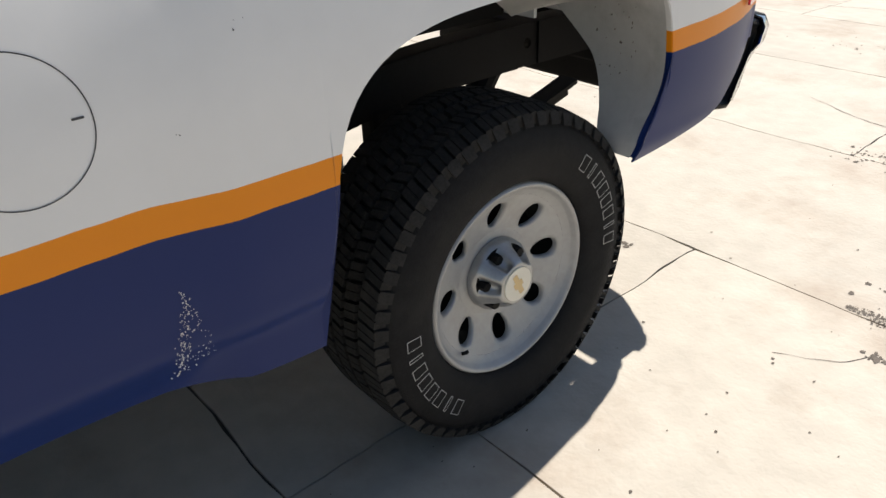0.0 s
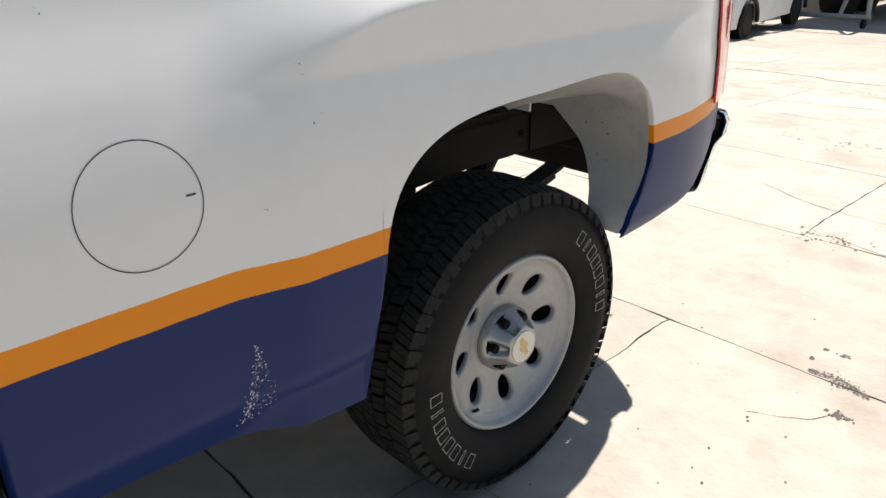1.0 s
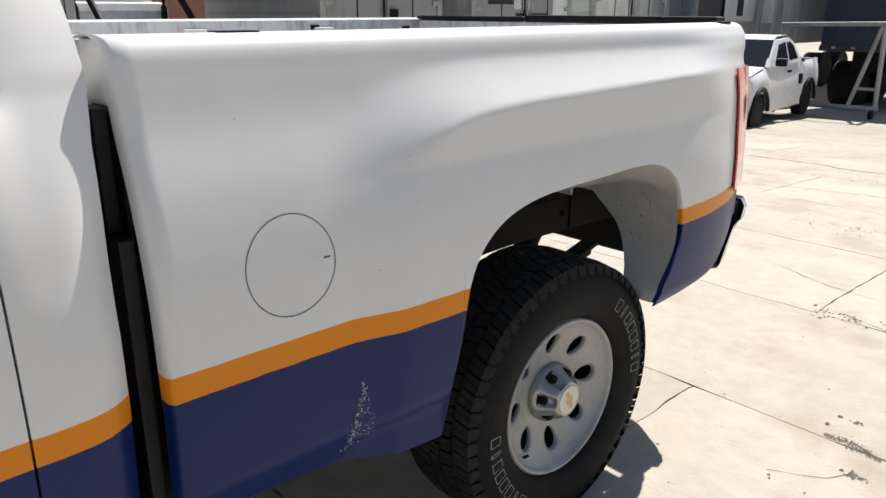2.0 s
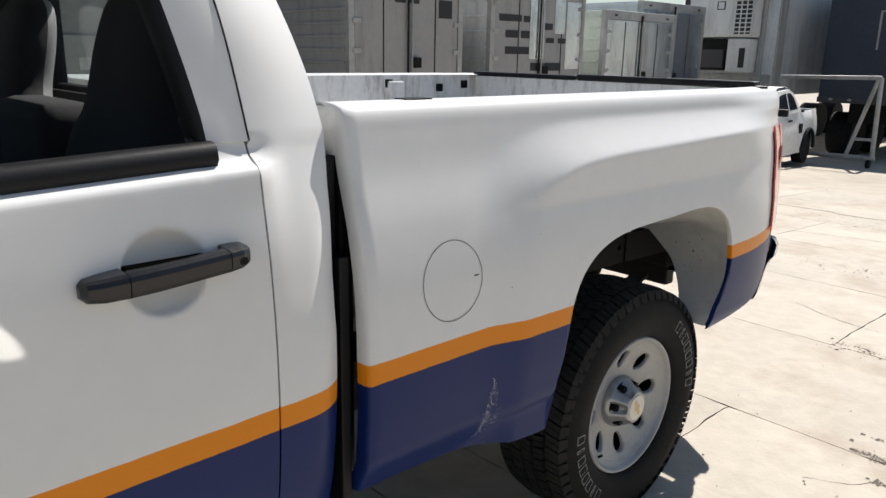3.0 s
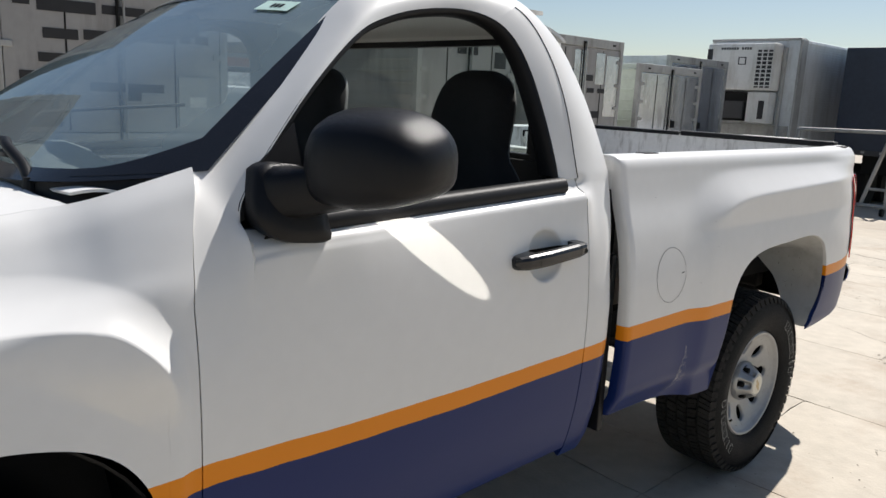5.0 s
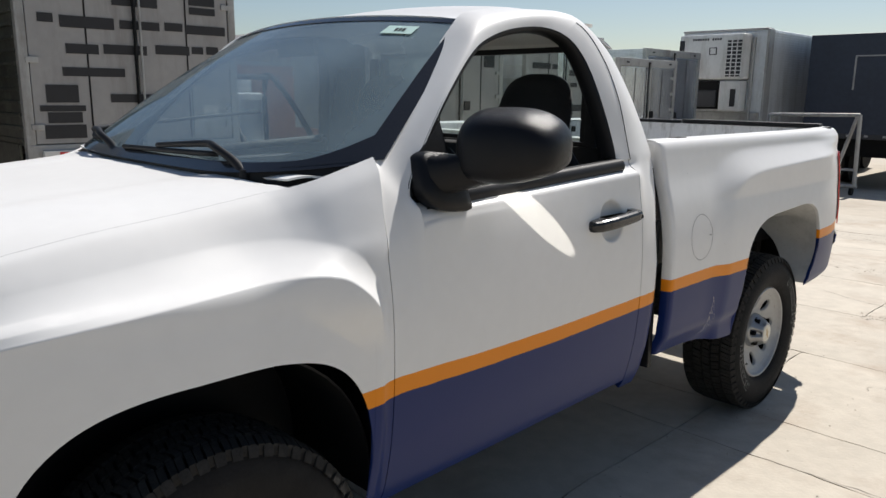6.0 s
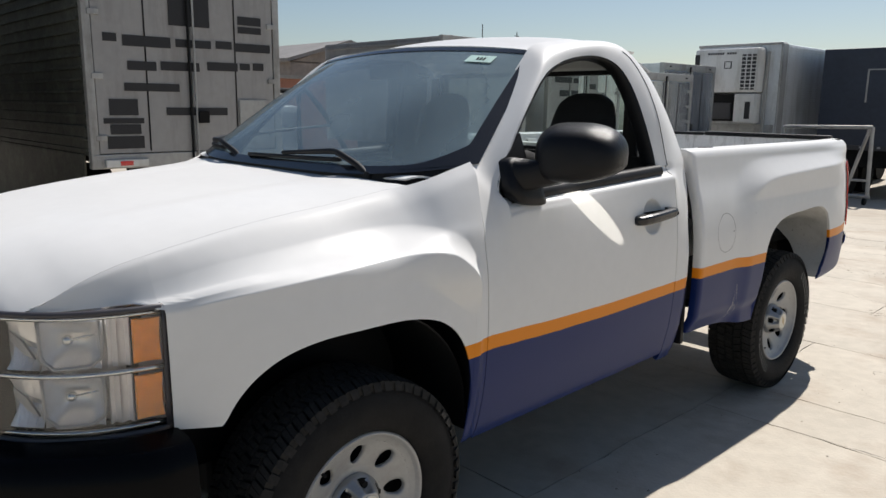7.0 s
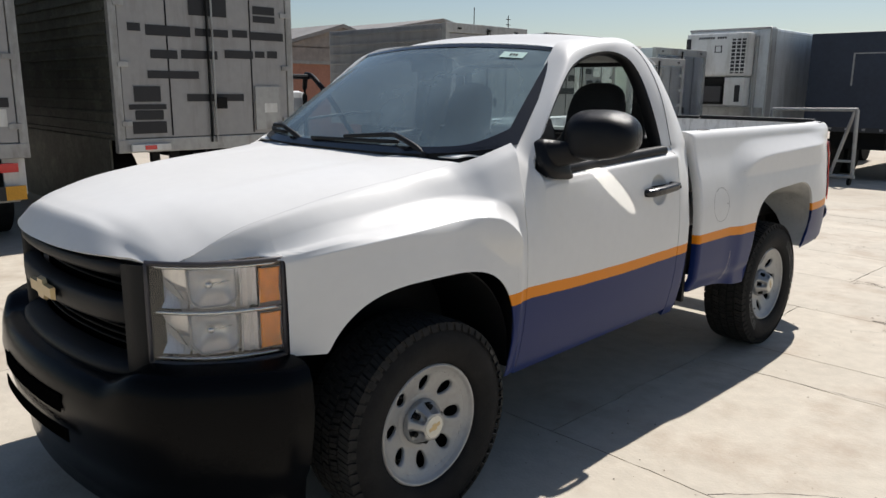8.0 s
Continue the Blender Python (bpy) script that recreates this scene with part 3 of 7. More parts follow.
# -- hood --
HOOD_Z = [(-4.10, 1.065), (-4.082, 1.092), (-4.05, 1.131), (-4.02, 1.166), (-4.006, 1.182), (-3.994, 1.190), (-3.97, 1.198), (-3.9, 1.217), (-3.7, 1.256), (-3.4, 1.292), (-3.0, 1.322), (-2.66, 1.345)]
HOOD_Z = dense(HOOD_Z, 300)
cols = []
NX = 41
for i in range(NX):
    u = -1 + 2 * i / (NX - 1)
    row = []
    for j in range(70):
        v = j / 69
        y0, y1 = front_y(0.585 * u) - 0.02 * (1 - abs(u) ** 4), -2.735 + 0.045 * abs(u) ** 6
        y = y0 + (y1 - y0) * v ** 1.25
        w = lerp_table(SEAM_X, y) - 0.004 - 0.003 * (1 - smooth(y, -3.80, -3.50))
        x = u * w
        zc = lerp_table(HOOD_Z, y - (front_y(0.585 * u) + 4.06) * (1 - v) ** 2)
        zs = lerp_table(SEAM_Z, y) + 0.002
        ridge = 0.007 * smooth(abs(x), 0.36, 0.44) * (1 - smooth(abs(x), 0.56, 0.70))
        z = zc + (zs - zc) * abs(u) ** 3.8 + ridge * smooth(y, -4.0, -3.7)
        if abs(u) == 1:
            z -= 0.006
        row.append(Vector((x, y, z)))
    cols.append(row)
vs, fs = shell(list(reversed(cols)), 0.012)
mesh_part("hood", vs, fs, PAINT, truck, "white steel hood with two soft ridges")

# -- door and cab corner --


def door_section(y):
    r = rake(y)
    sh = [(0.908, 1.311 + r + 0.026 * smooth(y, -1.46, -1.41)), (0.926, 1.3035 + r), (0.9545, 1.2885 + r), (0.9620, 1.2825 + r), (0.9645, 1.2725 + r), (0.9715, 1.235), (0.985, 1.15), (0.995, 1.05), (1.0, 0.95), (1.0, 0.84),
            (0.993, 0.72), (0.98, 0.62), (0.955, 0.51), (0.93, 0.455)]
    w = 1 - smooth(y, SEAM_Y, -2.34)
    if w == 0:
        return sh
    t = min(max((-2.42 - y) / (-2.42 - SEAM_Y), 0.0), 1.0)
    so = soft_front(0.912 + (0.838 - 0.912) * t, 1.303 + (1.400 - 1.303) * t)
    if t > 0:
        w = max(w, smooth(t, 0.0, 0.35))
    return [(a[0] + (b[0] - a[0]) * w, a[1] + (b[1] - a[1]) * w) for a, b in zip(sh, so)]


HANDLE_Y, HANDLE_Z = -1.52, 1.152


def door_x(x, y, z):
    # the finger cup behind the handle is pressed in
    d = ((y - HANDLE_Y + 0.012) / 0.072) ** 2 + ((z - HANDLE_Z + 0.006) / 0.071) ** 2
    return x - 0.030 * max(0.0, 1 - d) ** 0.6


ys = sorted(set(linspace(-2.42, -1.338, 70) + linspace(-1.615, -1.45, 30)))
cols = section_cols(ys, door_section, door_x, lambda y: 0.462 + 0.03 * (y + 2.5), 130)
for c in cols:
    for p in c:
        p.y += seam_lean(p.y, p.z)
vs, fs = shell(cols, 0.01)
door_l = mesh_part("door", vs, fs, PAINT, truck, "white and blue front door with open window")
cols = section_cols(linspace(-2.42, -1.338, 40), door_section, lambda x, y, z: x, lambda y: 0.462 + 0.03 * (y + 2.5), 50)
vs, fs = flip(*shell(cols, 0.01))
door_r = mesh_part("door", vs, fs, PAINT, truck)

# black gap linings
for sx in (1, -1):
    bm = bmesh.new()
    x0, x1 = sorted((sx * 0.80, sx * 0.938))
    box(bm, x0, x1, -1.345, -1.325, 0.5, 1.3)
    part("door_seal", bm, BLACK, truck)
    bm = bmesh.new()
    x0, x1 = sorted((sx * 0.70, sx * 0.935))
    box(bm, x0, x1, -2.555, -2.525, 0.5, 1.18)
    part("door_seal", bm, BLACK, truck)

# -- greenhouse: pillars and roof rail round the side window --
XG = [(1.28, 0.925), (1.33, 0.915), (1.45, 0.888), (1.58, 0.848), (1.70, 0.803), (1.78, 0.765), (1.83, 0.725), (1.90, 0.62)]
WINDOW = [(-2.42, 1.303), (-2.41, 1.345), (-2.35, 1.425), (-2.21, 1.575), (-2.06, 1.70), (-1.95, 1.752), (-1.82, 1.785), (-1.66, 1.80), (-1.555, 1.78), (-1.495, 1.73), (-1.46, 1.645), (-1.435, 1.52), (-1.415, 1.40), (-1.41, 1.345)]
OUTER = [(0.838, -2.484, 1.400), (0.805, -2.41, 1.455), (0.766, -2.315, 1.537), (0.725, -2.22, 1.62), (0.68, -2.04, 1.775), (0.655, -1.95, 1.83), (0.645, -1.80, 1.855), (0.64, -1.60, 1.87), (0.64, -1.42, 1.875), (0.665, -1.32, 1.845), (0.735, -1.245, 1.745), (0.795, -1.20, 1.62), (0.852, -1.168, 1.48), (0.905, -1.158, 1.352)]
NCOL, NSEAM, NREST = 80, 5, 11
inner = curve_pts([(lerp_table(XG, z), y, z) for y, z in WINDOW], NCOL)
outer = curve_pts(OUTER, NCOL)
KS = next(k for k in range(NCOL) if inner[k].y > -1.56)      # where the door seam leaves the roof rail
cols = []
for k, (p, q) in enumerate(zip(inner, outer)):
    row = []
    ss = 0.44 - 0.13 * smooth(k, KS, NCOL - 1)
    for s in [ss * j / NSEAM for j in range(NSEAM)] + [ss + (1 - ss) * j / NREST for j in range(NREST + 1)]:
        r = p.lerp(q, s)
        r.x += math.sin(math.pi * s) * (0.012 * smooth(k, 50, 70) + (0.030 - 0.012 * smooth(k, 50, 70)) * smooth(r.z, 1.35, 1.6))
        r.z += 0.012 * math.sin(math.pi * s) * smooth(r.z, 1.7, 1.82)
        row.append(r)
    cols.append(row)
cols_pillar = cols
# the cab's rear quarter runs on below the pillar down to the sill
CAB_REAR = [(0.45, -1.182), (1.0, -1.180), (1.25, -1.172), (1.36, -1.157), (1.45, -1.17), (1.58, -1.188), (1.70, -1.225), (1.80, -1.30)]
DOOR_XZ = sorted((p.z, p.x) for p in curve_pts([(q[0], 0, q[1]) for q in door_section(-1.338)], 120))
SOFT_XZ = [(0.455, 0.93), (0.51, 0.955), (0.62, 0.98), (0.72, 0.993), (0.84, 1.0), (0.95, 1.0), (1.03, 0.991), (1.12, 0.977), (1.19, 0.965), (1.24, 0.957), (1.28, 0.950), (1.31, 0.945), (1.36, 0.936)]
quarter = [c[NSEAM:] for c in cols[KS:]]
for z in linspace(1.338, 0.458, 56):
    row = []
    yr = lerp_table(CAB_REAR, z)
    for j in range(NREST + 1):
        s = j / NREST
        y = -1.334 + (yr + 1.334) * s
        d = lerp_table(DOOR_XZ, z)
        x = d + (lerp_table(SOFT_XZ, z) - d) * smooth(s, 0.0, 0.65) - 0.032 * max(0.0, (s - 0.5) / 0.5) ** 2.2
        sf = 0.31 + 0.69 * s
        flat = 0.912 + (0.905 - 0.912) * sf + 0.012 * math.sin(math.pi * sf) + 0.32 * (1.345 - z)
        m = (1 - smooth(z, 1.345, 1.05)) * smooth(s, 0.0, 0.45)
        row.append(Vector((x + (flat - x) * m, y, z)))
    quarter.append(row)
# the door's front edge runs up into the windscreen pillar without a break
strip = []
first = cols[0]
for j, p in enumerate(first):
    s = (p - first[0]).length / (first[-1] - first[0]).length
    y = -2.42 + (SEAM_Y + 2.42) * s
    c = resample(section_cols([y], door_section, lambda x, y, z: x, lambda y: 0.462 + 0.03 * (y + 2.5), 80)[0], 60)
    for q in c:
        q.y += seam_lean(q.y, q.z)
    d = p - c[0]
    strip.append([q + d * smooth(q.z, 1.12, c[0].z) for q in c])
front = [[strip[j][m] for j in range(len(first))] for m in range(59, 0, -1)] + cols[:KS + 1]
for n in range(10):                                      # ease the foot of the pillar
    soft = [[p.copy() for p in r] for r in front]
    for i in range(38, 74):
        w = smooth(i, 38, 50) * (1 - smooth(i, 62, 74))
        for j in range(1, len(first) - 1):
            m = front[i - 1][j] + front[i + 1][j]
            m = (m + front[i][j - 1] + front[i][j + 1]) / 4
            soft[i][j] = front[i][j].lerp(m, 0.8 * w)
    front = soft
for sx in (1, -1):
    for nm, grid_, lab in (("cab_pillar", front, "white cab pillar and roof rail round the window"), ("door_frame", [c[:NSEAM + 1] for c in cols[KS:]], ""), ("cab_quarter", quarter, "")):
        vs, fs = shell(list(reversed(grid_)), 0.02)
        if sx < 0:
            vs, fs = flip(vs, fs)
        ob = mesh_part(nm, vs, fs, PAINT, truck, lab)
        ob.data.materials.append(TRIM)
        sheet = (len(grid_) - 1) * (len(grid_[0]) - 1)
        for p in ob.data.polygons:                       # dark trim lines the cabin side
            if sheet <= p.index < 2 * sheet:
                p.material_index = 1
    # flange behind the seam to the fender
    edge = [r[-1] for r in front[16:57]]
    vs, fs = shell([[Vector((sx * (p.x - 0.024), p.y + d, p.z)) for d in (-0.010, 0.02)] for p in edge], 0.003)
    mesh_part("seam_flange", vs, fs, PAINT, truck)
# black rubber frame inside the opening
for sx in (1, -1):
    cols = []
    ctr = Vector((0, -1.80, 1.52))
    for p in inner:
        d = Vector((0, ctr.y - p.y, ctr.z - p.z)).normalized()
        row = [p + d * a + Vector((b, 0, 0)) for a, b in ((-0.004, -0.002), (0.008, 0.0), (0.014, -0.004), (0.020, -0.02), (0.022, -0.05), (0.0, -0.075))]
        cols.append([Vector((sx * v.x, v.y, v.z)) for v in row])
    vs, fs = shell(cols, 0.003 * sx)
    mesh_part("window_seal", vs, fs, BLACK, truck, "black rubber window surround")
    # belt moulding along the sill
    cols = []
    for k in range(24):
        y = -2.375 + 0.97 * k / 23
        z = 1.333 + rake(y)
        cols.append([Vector((sx * x, y, z + h)) for x, h in ((0.9365, -0.036), (0.943, -0.026), (0.942, -0.014), (0.937, -0.004), (0.931, 0.001), (0.920, 0.003), (0.90, 0.003), (0.895, -0.03))])
    vs, fs = shell(cols, 0.002 * sx)
    mesh_part("belt_moulding", vs, fs, BLACK, truck, "black rubber sill moulding")

# door seam up the rear pillar
for sx in (1, -1):
    path = [Vector((sx * (c[NSEAM].x + 0.0003), c[NSEAM].y, c[NSEAM].z)) for c in cols_pillar[KS:]]
    vs, fs = sweep(path, 0.002, 5)
    mesh_part("door_seam", vs, fs, BLACK, truck)
    # seam between hood and fender
    path = [Vector((sx * (lerp_table(SEAM_X, y) - 0.002), y, lerp_table(SEAM_Z, y) - 0.002)) for y in linspace(-3.81, -2.745, 40)]
    vs, fs = sweep(path, 0.0022, 5)
    mesh_part("hood_seam", vs, fs, TRIM, truck)

# -- roof, windscreen, cab back --
cols = []
for i in range(25):
    u = -1 + 2 * i / 24
    row = []
    for j in range(22):
        v = j / 21
        y = (-1.985 - 0.075 * (1 - u * u)) + (0.60 + 0.075 * (1 - u * u)) * v
        ze = 1.806 + 0.062 * smooth(v, 0.0, 0.6)
        x = u * (0.672 - 0.03 * smooth(v, 0, 0.5))
        z = ze + 0.036 * (1 - u * u) ** 0.8 - 0.05 * max(0.0, (v - 0.82) / 0.18) ** 2
        row.append(Vector((x, y, z)))
    cols.append(row)
vs, fs = shell(list(reversed(cols)), 0.02)
mesh_part("roof", vs, fs, PAINT, truck, "white steel cab roof")
# the roof's rounded rear edge, down to the cab's back wall
cols = []
for i in range(25):
    u = -1 + 2 * i / 24
    z0 = 1.818 + 0.036 * (1 - u * u) ** 0.8
    cols.append([Vector((u * (0.642 + 0.085 * v), -1.385 + 0.19 * math.sin(v * math.pi / 2), z0 + (1.75 - z0) * (1 - math.cos(v * math.pi / 2)))) for v in linspace(0, 1, 9)])
vs, fs = shell(list(reversed(cols)), 0.01)
mesh_part("roof_rear", vs, fs, PAINT, truck)


def screen_grid(nu, nv, u0, u1, v0, v1, off=0.0):
    cols = []
    for i in range(nu):
        u = u0 + (u1 - u0) * i / (nu - 1)
        row = []
        for j in range(nv):
            v = v0 + (v1 - v0) * j / (nv - 1)
            base = Vector((0.832 * u, -2.50 - 0.235 * (1 - abs(u) ** 6), 1.395 - 0.035 * (1 - u ** 4)))
            top = Vector((0.684 * u, -1.99 - 0.075 * (1 - u * u), 1.802 + 0.032 * (1 - u * u)))
            p = base.lerp(top, v)
            p += Vector((0, -0.35, 0.55)).normalized() * (0.022 * math.sin(math.pi * v) * (1 - 0.85 * abs(u) ** 6) + off)
            row.append(p)
        cols.append(row)
    return cols


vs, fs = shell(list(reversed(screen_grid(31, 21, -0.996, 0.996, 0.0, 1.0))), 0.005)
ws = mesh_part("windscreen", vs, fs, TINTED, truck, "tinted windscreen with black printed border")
ws.visible_shadow = False
ws.data.materials.append(CLEAR)
for p in ws.data.polygons:
    if 600 <= p.index < 1200:                        # the dust and painted sky haze lie on the outside alone
        p.material_index = 1
for a in ((-1.03, -0.986, 0, 1), (0.986, 1.03, 0, 1), (-1, 1, -0.02, 0.03), (-1, 1, 0.965, 1.0)):
    g = screen_grid(41 if a[1] - a[0] > 1 else 5, 21 if a[3] - a[2] > 0.5 else 4, *a, off=0.003)
    vs, fs = shell(list(reversed(g)), 0.002)
    mesh_part("frit_band", vs, fs, GLOSSBLACK, ws)
# rounded lower corners of the printed border
for sx in (1, -1):
    g = []
    for i in range(14):
        u = 0.82 + 0.168 * i / 13
        col = screen_grid(2, 8, u, u + 0.001, 0.0, 0.03 + 0.13 * max(0.0, (u - 0.82) / 0.168) ** 2.5, off=0.0036)[0]
        g.append([Vector((sx * p.x, p.y, p.z)) for p in col])
    vs, fs = shell(g if sx < 0 else list(reversed(g)), 0.002)
    mesh_part("frit_corner", vs, fs, GLOSSBLACK, ws)
g = screen_grid(4, 4, 0.66, 0.83, 0.85, 0.915, off=0.005)
vs, fs = shell(list(reversed(g)), 0.001)
st = mesh_part("sticker", vs, fs, STICKER, ws, "pale green paper sticker on the glass")
for a, b in ((0.725, 0.738), (0.746, 0.759), (0.767, 0.78)):
    g = screen_grid(2, 2, a, b, 0.868, 0.893, off=0.0065)
    vs, fs = shell(list(reversed(g)), 0.0005)
    mesh_part("sticker_bar", vs, fs, BLACK, ws)

# cowl under the screen
cols = []
for i in range(31):
    u = -1 + 2 * i / 30
    row = []
    for j in range(6):
        v = j / 5
        a = Vector((0.76 * u, -2.745 + 0.05 * u ** 6, 1.318 - 0.01 * abs(u)))
        b = Vector((0.836 * u, -2.50 - 0.235 * (1 - abs(u) ** 6), 1.390 - 0.035 * (1 - u ** 4)))
        row.append(a.lerp(b, v) - Vector((0, 0, 0.03 * math.sin(math.pi * v))))
    cols.append(row)
vs, fs = shell(list(reversed(cols)), 0.01)
mesh_part("cowl", vs, fs, BLACK, truck, "black plastic cowl")
for sx in (1, -1):
    # pressed white end of the cowl, between the hood's corner and the glass
    g = []
    for u in linspace(0, 1, 9):
        a, b = Vector((0.605 + 0.135 * u, -2.695 + 0.012 * u, 1.348 + 0.006 * u)), Vector((0.640 + 0.15 * u, -2.640 + 0.052 * u, 1.358 - 0.004 * u))
        g.append([Vector((sx * q.x, q.y, q.z + 0.008 * math.sin(math.pi * v))) for v in linspace(0, 1, 6) for q in [a.lerp(b, v)]])
    vs, fs = shell(g if sx < 0 else list(reversed(g)), 0.006)
    mesh_part("cowl_corner", vs, fs, WHITE, truck, "white cowl corner beside the hood")
# wipers, parked along the foot of the glass
def on_glass(u, v, off):
    return screen_grid(2, 2, u, u + 0.001, v, v + 0.001, off)[0][0]


for x0 in (0.575, -0.29):
    # an arm rises from the cowl, bends and lies flat along the foot of the glass over its blade
    pivot = Vector((x0, -2.712, 1.352))
    u = x0 / 0.832
    pts = curve_pts([pivot, pivot + Vector((-0.06, 0.004, 0.032)), on_glass(u - 0.175, 0.05, 0.036), on_glass(u - 0.25, 0.070, 0.032), on_glass(u - 0.42, 0.064, 0.026), on_glass(u - 0.64, 0.050, 0.020)], 26)
    vs, fs = sweep(pts, 0.012, 8, radii=[0.013 - 0.005 * k / 25 for k in range(26)])
    w = mesh_part("wiper", vs, fs, BLACK, truck, "black wiper arm resting on the glass")
    bm = bmesh.new()
    bmesh.ops.create_cone(bm, cap_ends=True, segments=14, radius1=0.018, radius2=0.013, depth=0.03, matrix=Matrix.Translation(pivot))
    part("pivot_cap", bm, BLACK, w)
    vs, fs = sweep([on_glass(u - 0.20 - 0.74 * k / 12, 0.052 - 0.022 * k / 12, 0.010) for k in range(13)], 0.009, 6)
    mesh_part("blade", vs, fs, BLACK, w)

# cab back wall with its window
bm = bmesh.new()
for x0, x1, z0, z1 in ((-0.87, 0.87, 0.50, 1.375), (-0.70, -0.62, 1.375, 1.755), (0.62, 0.70, 1.375, 1.755), (-0.66, 0.66, 1.755, 1.79)):
    box(bm, x0, x1, -1.215, -1.185, z0, z1, 0.006)
part("cab_back", bm, PAINT, truck)
bm = bmesh.new()
for x0, x1, z0, z1 in ((-0.85, 0.85, 0.56, 1.37), (-0.70, -0.645, 1.37, 1.74), (0.645, 0.70, 1.37, 1.74)):
    box(bm, x0, x1, -1.24, -1.219, z0, z1, 0.004)
part("back_trim", bm, CLOTH, truck)
bm = bmesh.new()
box(bm, -0.625, 0.625, -1.203, -1.197, 1.37, 1.76)
rear_glass = part("rear_window", bm, GLASS, truck, "clear rear cab window")
rear_glass.visible_shadow = False
bm = bmesh.new()
for x0, x1, z0, z1 in ((-0.64, 0.64, 1.365, 1.388), (-0.64, 0.64, 1.742, 1.765), (-0.64, -0.612, 1.388, 1.742), (0.612, 0.64, 1.388, 1.742)):
    box(bm, x0, x1, -1.22, -1.18, z0, z1, 0.004)
part("rear_window_seal", bm, BLACK, rear_glass)

# -- cabin --
bm = bmesh.new()
box(bm, -0.86, 0.86, -2.45, -1.23, 0.52, 0.56)
part("cab_floor", bm, TRIM, truck)
cols = [[Vector((x, y, 1.80 + 0.03 * (1 - (x / 0.66) ** 2) + 0.03 * smooth(y, -1.95, -1.6))) for y in linspace(-1.95, -1.24, 8)] for x in linspace(-0.66, 0.66, 9)]
vs, fs = shell(cols, 0.012)
mesh_part("headliner", vs, fs, HEADLINER, truck, "pale cloth headliner")
cols = []
for x in linspace(-0.80, 0.80, 25):
    row = [Vector((x, y - 0.10 * (1 - (x / 0.8) ** 2), z)) for y, z in ((-2.56, 1.325), (-2.40, 1.335), (-2.26, 1.335), (-2.17, 1.30), (-2.14, 1.24), (-2.16, 1.05), (-2.24, 0.85))]
    cols.append(row)
vs, fs = shell(list(reversed(cols)), 0.02)
dash = mesh_part("dashboard", vs, fs, DASH, truck, "grey plastic dashboard")
ringpts = [Vector((0.47 + 0.19 * math.cos(a), -1.98 + 0.19 * math.sin(a) * 0.42, 1.22 + 0.19 * math.sin(a) * 0.9)) for a in linspace(0, 2 * math.pi * 31 / 32, 32)]
vs, fs = sweep(ringpts, 0.016, 8, closed=True)
wheel_st = mesh_part("steering_wheel", vs, fs, BLACK, truck, "black steering wheel")
bm = bmesh.new()
tube(bm, (0.40, -1.99, 1.215), (0.40, -2.20, 1.10), 0.045)
for a in (0.2, math.pi - 0.2, -math.pi / 2):
    tube(bm, (0.40, -1.985, 1.215), (0.40 + 0.185 * math.cos(a), -1.98 + 0.078 * math.sin(a), 1.22 + 0.165 * math.sin(a)), 0.014)
part("column", bm, BLACK, wheel_st)
for cx in (0.47, -0.47):
    seat = new("seat")
    seat.parent = truck
    bm = bmesh.new()
    box(bm, cx - 0.27, cx + 0.27, -1.95, -1.38, 0.62, 0.86, 0.05)
    part("cushion", bm, CLOTH, seat, shade=True)
    # tall back with integral headrest, lofted
    cols = []
    prof = [(0.80, 0.26, 0.085), (1.0, 0.275, 0.085), (1.22, 0.27, 0.08), (1.31, 0.25, 0.075), (1.37, 0.19, 0.07), (1.42, 0.172, 0.07), (1.52, 0.168, 0.068), (1.60, 0.145, 0.06), (1.64, 0.10, 0.045), (1.655, 0.05, 0.015)]
    prof = curve_pts([(a, b, c) for a, b, c in prof], 30)
    for z, hw, hd in prof:
        y = -1.50 + 0.19 * (z - 0.8) / 0.85
        cols.append([Vector((cx + hw * abs(math.cos(a)) ** 0.55 * (1 if math.cos(a) >= 0 else -1), y + hd * abs(math.sin(a)) ** 0.7 * (1 if math.sin(a) >= 0 else -1), z)) for a in linspace(0, 2 * math.pi * 31 / 32, 32)])
    vv = [v for c in cols for v in c]
    ff = grid_faces(len(cols), 32, True) + [tuple(range(32)), tuple(len(vv) - 1 - k for k in range(32))]
    me = mesh_part("seat_back", vv, ff, CLOTH, seat, "dark cloth seat back with grey vinyl sides")
    me.data.materials.append(GREYCLOTH)
    for p in me.data.polygons:
        c = p.center
        yy = -1.50 + 0.19 * (c.z - 0.8) / 0.85
        if c.y > yy + 0.012 and c.z > 0.9:
            p.material_index = 1
bm = bmesh.new()
box(bm, -0.215, 0.215, -1.50, -1.34, 0.62, 1.375, 0.045)
part("seat_centre", bm, CLOTH, truck, shade=True)
for sx in (1, -1):
    x0, x1 = sorted((sx * 0.80, sx * 0.88))
    bm = bmesh.new()
    box(bm, x0, x1, -2.40, -1.36, 0.55, 1.27, 0.03)
    part("door_card", bm, TRIM, truck)
    cols = [[Vector((sx * (lerp_table(XG, z) - 0.055), y + dy, z)) for z in linspace(1.25, 1.70, 8)] for y, dy in ((-1.40, 0), (-1.31, 0.02), (-1.255, 0.01))]
    vs, fs = shell(cols, 0.01 * -sx)
    mesh_part("pillar_trim", vs, fs, CLOTH, truck)
bm = bmesh.new()
box(bm, -0.12, 0.12, -2.16, -2.13, 1.70, 1.765, 0.012)
part("inside_mirror", bm, BLACK, truck)

